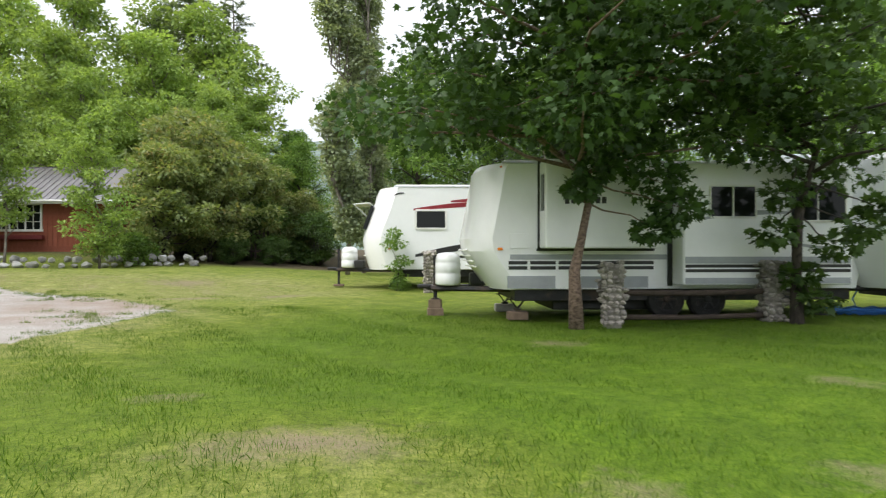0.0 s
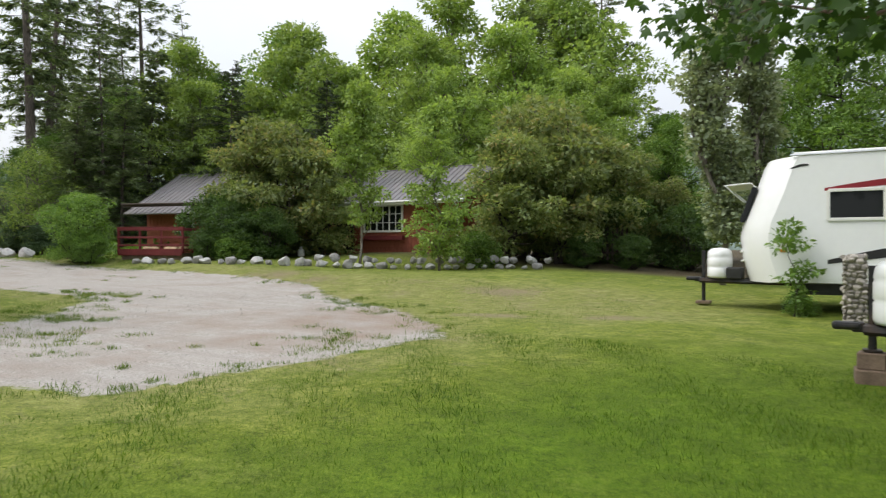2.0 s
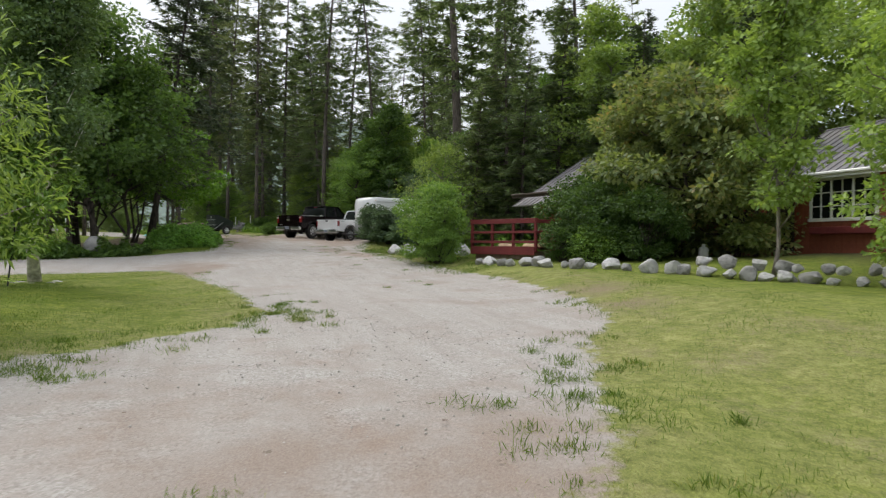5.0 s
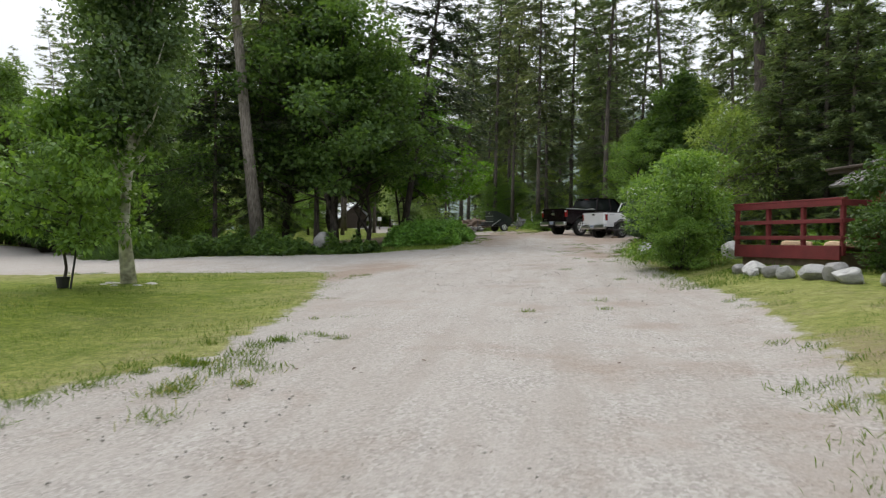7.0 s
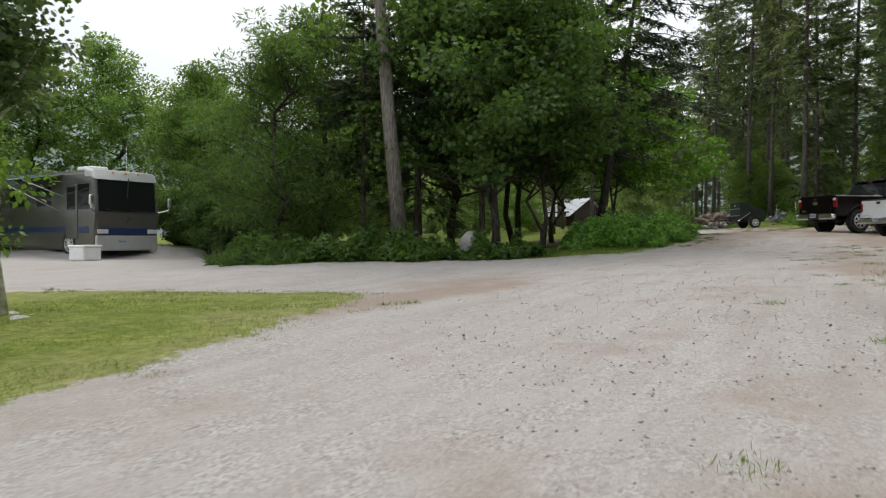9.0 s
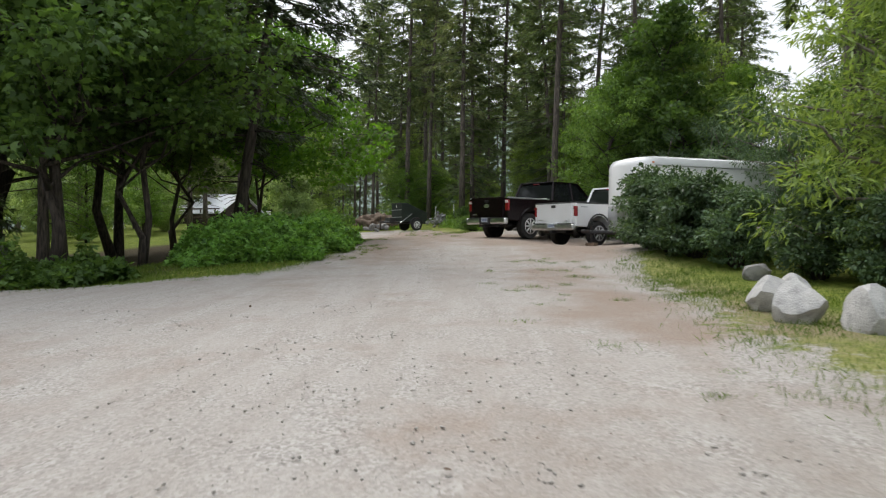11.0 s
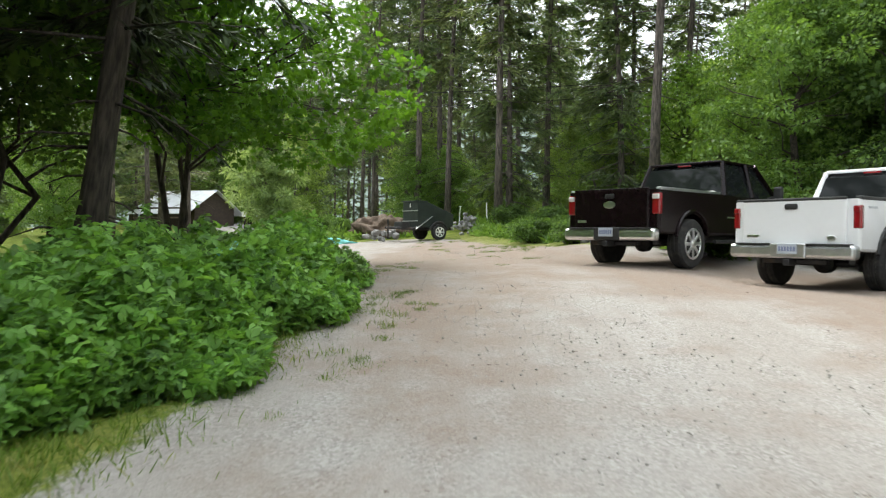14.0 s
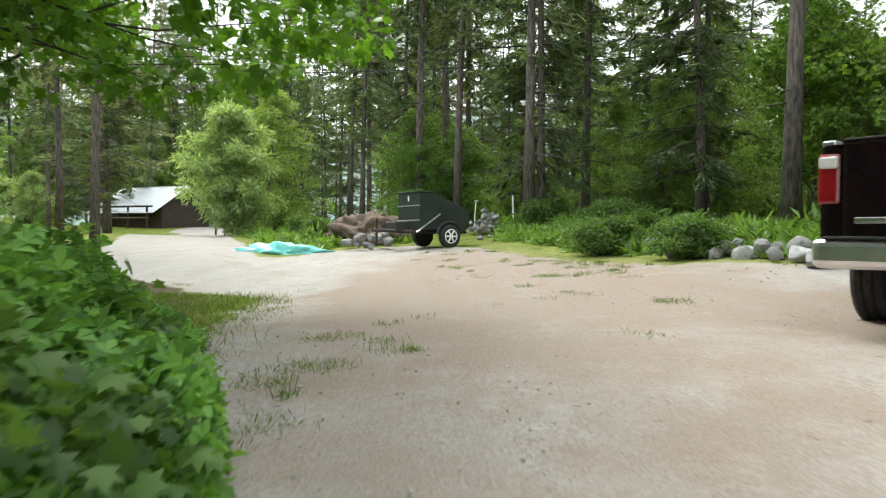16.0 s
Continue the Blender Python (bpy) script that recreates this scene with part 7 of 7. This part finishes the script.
# broad-leaved understorey of the wood
for _ in range(60):
    x, y = rt.uniform(-112, -76), rt.uniform(10, 40)
    tree("broadleaf_tree", x, y, rt.choice(LIGHTS + MIDS), "bright green understorey tree among conifers", group="understorey trees", turn=rt.uniform(0, 360), scale=rt.uniform(0.3, 0.55))
for _ in range(12):
    x, y = rt.uniform(-60, -40), rt.uniform(-18, -8)
    tree("shrub", x, y, sh2, "dark green shrub in the wooded island's shade", "shrub", turn=rt.uniform(0, 360), scale=rt.uniform(0.7, 1.3), group="shade shrubs")
for _ in range(70):
    x, y = rt.uniform(-115, -50), rt.uniform(23, 60)
    mesh, turn, grow = rt.choice(LIGHTS + MIDS), rt.uniform(0, 360), rt.uniform(0.4, 0.75)
    if in_glade(x, y):
        continue
    tree("broadleaf_tree", x, y, mesh, "bright green understorey tree among conifers", group="understorey trees", turn=turn, scale=grow)
for x, y, s in [(-66.5, 26, 0.6), (-71, 22, 0.5), (-74, 25, 0.8), (-79, 22, 0.7), (-57, 27, 0.9), (-83, 18, 0.6), (-63, 29, 1.0), (-77, 30, 1.0)]:
    tree("broadleaf_tree", x, y, rt.choice(LIGHTS), "bright green broad-leaved tree on the bank", group="bank trees", turn=rt.uniform(0, 360), scale=s)
for x, y, s, kind in [(-60, 25.5, 0.8, 1), (-65.5, 24.6, 0.7, 0)]:
    tree("maple_tree", x, y, SLIMS[kind], "slim bright green maple behind parked pickups", group="maples behind pickups", turn=x * 20, scale=s)
tall = broadleaf(13.5, 3.0, 2.2, 0.17, LEAF_ISLE, BARK_DARK, 112, clumps=120, per=110, size=0.2, shape=LEAF_LOBED, clump_r=0.75)
for x, y, s, turn in [(-54.2, 26.0, 0.76, 0), (-57.6, 25.6, 0.65, 120)]:
    tree("maple_tree", x, y, tall, "tall vivid green maple behind parked pickups", group="maples behind pickups", turn=turn, scale=s)
gry = broadleaf(5.6, 1.9, 0.5, 0.08, GREY_LEAF, BARK_GREY, 113, clumps=80, per=110, size=0.15, shape=LEAF_LONG, clump_r=0.5, stems=3)
for x, y, s, turn in [(-50.5, 26.8, 0.95, 0), (-48.3, 27.6, 0.85, 90), (-52.4, 25.2, 0.75, 200), (-45.8, 27.2, 0.8, 140)]:
    tree("willow_tree", x, y, gry, "grey-green bushy willow behind cargo trailer", group="willows behind trailer", turn=turn, scale=s)
for x, y, s in [(-41.2, 27.4, 0.55), (-44.0, 30.2, 0.62), (-38.0, 28.6, 0.6)]:
    tree("ash_tree", x, y, DIM, "deep green ash tree behind cargo trailer", group="ashes behind trailer", turn=x * 20, scale=s)
for x, y, s in [(-86, 3.5, 0.8), (-90, 12, 0.9)]:
    tree("broadleaf_tree", x, y, LIGHTS[0], "bright green broad-leaved tree at the wood's edge", group="understorey trees", turn=rt.uniform(0, 360), scale=s)
wil = broadleaf(7.4, 2.0, 0.8, 0.16, LEAF_WILLOW, BARK_GREY, 110, clumps=130, per=130, size=0.3, shape=LEAF_LONG, clump_r=0.55, stems=2, low=0.5)
tree("willow_tree", -80.2, 3.4, wil, "round pale green willow by the far road")
pale_pine = conifer(17, 4.6, 3.2, 0.24, NEEDLE_PALE, 108, 34, 20, 0.7, 0.1, 50)
tree("pine_tree", -86.0, -6.4, pale_pine, "grey-green pine with wide boughs before the far cabin")
for x, y, s, kind in [(-128, -38, 1.7, 0), (-134, -27, 1.9, 1), (-126, -20, 1.3, 2), (-139, -17, 2.0, 0), (-132, -10, 1.7, 1), (-145, -8, 2.0, 2), (-120, -30, 1.2, 1), (-122, -46, 1.6, 2), (-112, -44, 1.4, 0)]:
    tree("broadleaf_tree", x, y, MIDS[kind], "tall green broad-leaved tree beyond the far cabin", group="far trees", turn=x * 23, scale=s)
tree("willow_tree", -97, -17.5, wil, "round pale green willow by the far road", turn=100, scale=0.7)
for x, y, s, turn in [(-63, -6, 0.85, 0), (-70, -3, 0.6, 40), (-57, -10, 0.95, 90), (-78, -13, 1.0, 150), (-68, -15, 1.1, 200), (-85, -21, 1.2, 250), (-52, -13, 0.9, 300), (-62, -22, 1.2, 30)]:
    tree("willow_tree", x, y, wil, "pale green willow on the lawn beyond the island", group="lawn willows", turn=turn, scale=s)
for x, y in [(-67.1, 3.0), (-64.4, 1.0), (-72, -1.0), (-60, -3)]:
    tree("pine_tree", x, y, PINES[3], "tall pine by the far road", group="forest conifers", turn=x * 30, scale=0.85)
bank_bush = shrub(2.2, 1.6, 1.05, LEAF_ISLE, 85, 60, 110, 0.09, clump_r=0.3)
for x, y, s in [(-60.6, 17.6, 0.75), (-57.9, 18.5, 0.7), (-62.5, 18.9, 0.7), (-69, 17.4, 0.9), (-66, 19, 0.9), (-71.5, 9.2, 0.8), (-73, 12.5, 0.9), (-76, 7.5, 1.0), (-55.5, 21.5, 0.9), (-52, 23.5, 1.0)]:
    tree("shrub", x, y, bank_bush, "low dark green shrub on the grassy bank", "shrub", turn=x * 40, scale=s, group="bank shrubs")


def thicket(name, poly, n, size, height, material, shape, seed, label, category, edge=0.8):
    """Undergrowth over a stretch of ground: leaves on stems, lower towards its border."""
    rng = np.random.default_rng(seed)
    P = np.array(poly)
    lo, hi = P.min(0), P.max(0)
    xy = lo + rng.random((n * 4, 2)) * (hi - lo)
    d = inside(xy[:, 0], xy[:, 1], poly)
    wob = np.sin(xy[:, 0] * 2.1 + 1.3 * np.sin(xy[:, 1] * 1.7)) * np.cos(xy[:, 1] * 2.6) * 0.3
    ok = d + wob > 0.0
    xy, d = xy[ok][:n], d[ok][:n]
    # single bushes, each a mound of its own height, run into one another
    mounds = xy[rng.choice(len(xy), max(12, int(len(xy) / 260)), replace=False)]
    tall = 0.35 + 1.0 * rng.random(len(mounds)) ** 1.7
    wide = 0.24 + 0.5 * rng.random(len(mounds))
    h = np.full(len(xy), 0.16)
    for (mx, my), t, w in zip(mounds, tall, wide):
        h = np.maximum(h, t * np.sqrt(np.clip(1 - ((xy[:, 0] - mx) ** 2 + (xy[:, 1] - my) ** 2) / (w * w), 0, 1)))
    h = height * h * (0.3 + 0.7 * smooth(d, -0.2, edge)) * (0.85 + 0.35 * rng.random(len(xy)) ** 3)
    h *= 1 - 0.25 * smooth(-xy[:, 0], 46, 51) * smooth(xy[:, 1], 9, 11)
    h *= 1 - 0.5 * np.exp(-((xy[:, 0] + 45.4) / 1.1) ** 2 - ((xy[:, 1] - 12.4) / 0.9) ** 2)
    z = land(xy[:, 0], xy[:, 1]) + h * (0.06 + 0.94 * rng.random(len(xy)) ** 0.5)
    pos = np.column_stack([xy, z])
    al = rng.normal(size=pos.shape) + np.array([0, 0, 0.1])
    v, f = leaves(pos, al, size * (0.6 + 0.8 * rng.random(len(pos))), shape, rng, 0.7)
    return tagged(new(name, raw_mesh(name, v, f, material)), label, category, kind="stuff")


BRAMBLE_BED = [(-39.7, 11.5), (-40.6, 12.4), (-41.8, 13.1), (-43.5, 13.45), (-46, 13.75), (-47.6, 13.5), (-49.5, 13.05), (-50.6, 12.5), (-52.6, 11.3), (-52, 10.4), (-48, 10.3), (-44, 10.0), (-41.5, 9.9), (-40.3, 10.4)]
thicket("brambles", BRAMBLE_BED, 80000, 0.095, 0.95, LEAF_BERRY, LEAF_TRIO, 120, "dense green bramble thicket along the gravel", "brambles")
thicket("nettles", BRAMBLE_BED, 11000, 0.1, 1.02, LEAF_ISLE, LEAF_LOBED, 126, "dark lobed-leaved weeds growing through brambles", "weeds")
thicket("ferns", BRAMBLE_BED, 6000, 0.13, 0.85, LEAF_VIVID, LEAF_LONG, 127, "bright green ferny weeds growing through brambles", "weeds")
thicket("undergrowth", [(-33.7, 0.0), (-33.2, 3.0), (-35.0, 6.5), (-36.9, 9.2), (-38.0, 10.9), (-39.3, 9.8), (-38.6, 7.5), (-37.0, 4), (-35.6, 0)], 24000, 0.12, 0.9, LEAF_ISLE, LEAF_TRIO, 121, "mixed green undergrowth on the wooded island", "undergrowth")
thicket("tall_grass", [(-33.8, -0.4), (-33.0, 1.4), (-33.2, 3.2), (-35.2, 6.4), (-36.5, 5), (-36.6, 0)], 6000, 0.4, 0.4, LEAF_DARK, BLADE, 122, "tall grass at the road's bend", "tall grass")
thicket("bank_growth", [(-75, 15.5), (-69, 15.4), (-63, 16.9), (-57.5, 18.8), (-53, 21.3), (-53, 25), (-75, 25)], 30000, 0.3, 0.5, LEAF_MID, LEAF_LONG, 123, "long grass and weeds on the bank", "weeds")
thicket("bank_growth", [(-80, 3.6), (-72, 6.8), (-66, 9.4), (-68.5, 10.5), (-69, 13.0), (-74, 15), (-82, 12)], 15000, 0.3, 0.5, LEAF_MID, LEAF_LONG, 124, "long grass and weeds round the soil heap", "weeds")
thicket("undergrowth", [(-52, 24), (-40, 26), (-34, 24.5), (-30, 25), (-30, 30), (-52, 32)], 14000, 0.2, 0.8, LEAF_MID, LEAF_OVAL, 125, "low green undergrowth at the wood's edge", "undergrowth")


def blades(name, poly, n, h, seed, label, keep_off=0.0, material=GRASS_BLADE):
    rng = np.random.default_rng(seed)
    P = np.array(poly)
    lo, hi = P.min(0), P.max(0)
    xy = lo + rng.random((n, 2)) * (hi - lo)
    ok = (inside(xy[:, 0], xy[:, 1], poly) > 0) & (inside(xy[:, 0], xy[:, 1], ROAD) < keep_off + 0.25 * rng.normal(size=n))
    xy = xy[ok]
    patch = 0.68 + 0.2 * np.sin(xy[:, 0] * 1.3 + np.sin(xy[:, 1] * 2.1)) * np.sin(xy[:, 1] * 1.7 + 0.9 * xy[:, 0]) + 0.15 * np.sin(xy[:, 0] * 4.1 + xy[:, 1] * 3.3)
    pos = np.column_stack([xy, land(xy[:, 0], xy[:, 1]) + relief(xy[:, 0], xy[:, 1]) - 0.01])
    al = rng.normal(scale=0.45, size=pos.shape) + np.array([0, 0, 1.0])
    v, f = leaves(pos, al, h * np.clip(patch, 0.25, 1.3) * (0.5 + rng.random(len(pos))), BLADE, rng, 0.1)
    return tagged(new(name, raw_mesh(name, v, f, material)), label, "grass", kind="stuff")


blades("grass", [(-6, 0.5), (8, 0.5), (8, 12), (-6, 14.5)], 200000, 0.06, 130, "short lawn grass", 0.0, GRASS_LUSH_SHADE)
blades("grass", [(-15, 8), (-4, 13), (-4, 20), (-22, 24), (-14, 18)], 80000, 0.06, 131, "short lawn grass by the gravel")
blades("grass", [(-27, 8), (-10, 8), (-10, 15), (-27, 13)], 70000, 0.055, 132, "short lawn grass on the island lawn")
blades("grass", [(-45, 19), (-22, 18), (-22, 23), (-45, 23)], 60000, 0.09, 133, "longer verge grass beside boulders", 0.3)
blades("grass", [(-56, 10), (-34, 9), (-34, 15), (-56, 15)], 150000, 0.10, 134, "verge grass beside brambles", 0.05)


def weeds():
    """Tufts of grass and weeds that stand in the gravel."""
    rng = np.random.default_rng(140)
    c = []
    for cx, cy, sx, sy, n in [(-6.4, 12.6, 0.5, 0.7, 16), (-6.3, 12.2, 0.25, 0.4, 9), (-6.0, 10.6, 0.6, 0.5, 10), (-9.5, 10.3, 0.9, 0.5, 30), (-12.0, 12.0, 0.7, 0.4, 14), (-16.5, 14.8, 1.5, 0.3, 16), (-14.2, 14.6, 0.8, 0.5, 8), (-8.4, 16.0, 0.7, 0.6, 8), (-24, 13.3, 1.5, 0.4, 10), (-34, 18.5, 2.5, 0.6, 14), (-45, 14.0, 1.5, 0.25, 12), (-46.4, 14.3, 0.5, 0.35, 7), (-50.5, 13.4, 1.0, 0.4, 10), (-48, 13.6, 2, 0.25, 12), (-58, 16.3, 2.5, 0.7, 40), (-63, 14.4, 2.5, 0.7, 26), (-40, 19.2, 1.5, 0.6, 12), (-20, 18, 3, 0.8, 5)]:
        c.append(np.column_stack([rng.normal(cx, sx, n), rng.normal(cy, sy, n)]))
    # ragged fringe along the gravel's border
    P = np.array(ROAD)
    Q = np.roll(P, -1, axis=0)
    for (ax, ay), (bx, by) in zip(P, Q):
        if min(ax, bx) < -64 or min(ay, by) < 5:
            continue
        n = int(math.hypot(bx - ax, by - ay) * (5.0 if min(ax, bx) > -17 else 2.2))
        t = rng.random(n)[:, None]
        c.append(np.array([[ax, ay]]) + t * np.array([[bx - ax, by - ay]]) + rng.normal(scale=0.28, size=(n, 2)))
    c = np.concatenate(c)
    per = 100
    big = np.repeat(np.where(c[:, 0] > -17, 1.35, 1.0), per)
    xy = np.repeat(c, per, axis=0) + rng.normal(scale=0.085, size=(len(c) * per, 2)) * np.repeat(0.5 + rng.random(len(c)), per)[:, None]
    pos = np.column_stack([xy, land(xy[:, 0], xy[:, 1]) - 0.03])
    al = rng.normal(scale=0.6, size=pos.shape) + np.array([0, 0, 1.0])
    v, f = leaves(pos, al, 0.052 * big * (0.35 + rng.random(len(pos))), BLADE, rng, 0.1)
    tagged(new("weeds", raw_mesh("weeds", v, f, GRASS_BLADE)), "tufts of weeds growing through gravel", "weeds", kind="stuff")
    # dry leaves and bits of bark strewn on the road
    n = 430
    xy = np.column_stack([rng.uniform(-66, -6, n), rng.uniform(9, 21, n)])
    ok = inside(xy[:, 0], xy[:, 1], ROAD) > 0.1
    xy = xy[ok]
    pos = np.column_stack([xy, land(xy[:, 0], xy[:, 1]) + 0.0])
    al = rng.normal(size=pos.shape) * np.array([1, 1, 0.12])
    v, f = leaves(pos, al, 0.036 * (0.4 + rng.random(len(pos))), LEAF_ROUND, rng, 0.96)
    tagged(new("fallen_leaves", raw_mesh("fallen_leaves", v, f, LITTER)), "dry brown leaves strewn on gravel", "leaves", kind="stuff")


def pebbles():
    """Loose stones on the gravel, thickest along the stretch that is driven."""
    rng = np.random.default_rng(150)
    n = 26000
    s = rng.random(n) ** 0.8
    x = -5 - 56 * s
    y = np.interp(x, [-61, -45, -35, -25, -12, -5], [14.6, 16.2, 17.0, 17.2, 15.8, 11.5]) + rng.normal(scale=2.2, size=n)
    ok = inside(x, y, ROAD) > 0.05 + 0.2 * rng.random(n)
    patch = np.sin(x * 1.9 + np.sin(y * 2.3)) * np.cos(y * 1.7 + 0.7 * x) + 0.6 * np.sin(x * 5.1 - y * 4.3)
    ok &= patch + rng.normal(scale=0.7, size=n) > -0.2
    x, y = x[ok], y[ok]
    n = len(x)
    r = 0.006 + 0.013 * rng.random(n) ** 3
    base = np.array([(1, 0, 0), (0, 1, 0), (-1, 0, 0), (0, -1, 0), (0, 0, 1), (0, 0, -1)], dtype=float)
    co = base[None] * (0.7 + 0.6 * rng.random((n, 6, 1))) * r[:, None, None]
    co[..., 2] *= 0.6
    a = rng.random(n) * 6.283
    ca, sa = np.cos(a)[:, None], np.sin(a)[:, None]
    wx, wy = co[..., 0] * ca - co[..., 1] * sa * 0.75, co[..., 0] * sa + co[..., 1] * ca * 0.75
    z = land(x, y) - 0.03 * smooth(inside(x, y, ROAD), -0.1, 0.5)
    v = np.stack([wx + x[:, None], wy + y[:, None], co[..., 2] + z[:, None] + 0.003], -1).reshape(-1, 3)
    t = np.array([(0, 1, 4), (1, 2, 4), (2, 3, 4), (3, 0, 4), (1, 0, 5), (2, 1, 5), (3, 2, 5), (0, 3, 5)])
    f = (t[None] + (np.arange(n) * 6)[:, None, None]).reshape(-1, 3)
    tagged(new("pebbles", raw_mesh("pebbles", v, f, PEBBLE)), "loose grey pebbles strewn on gravel", "pebbles", kind="stuff")


weeds()
pebbles()
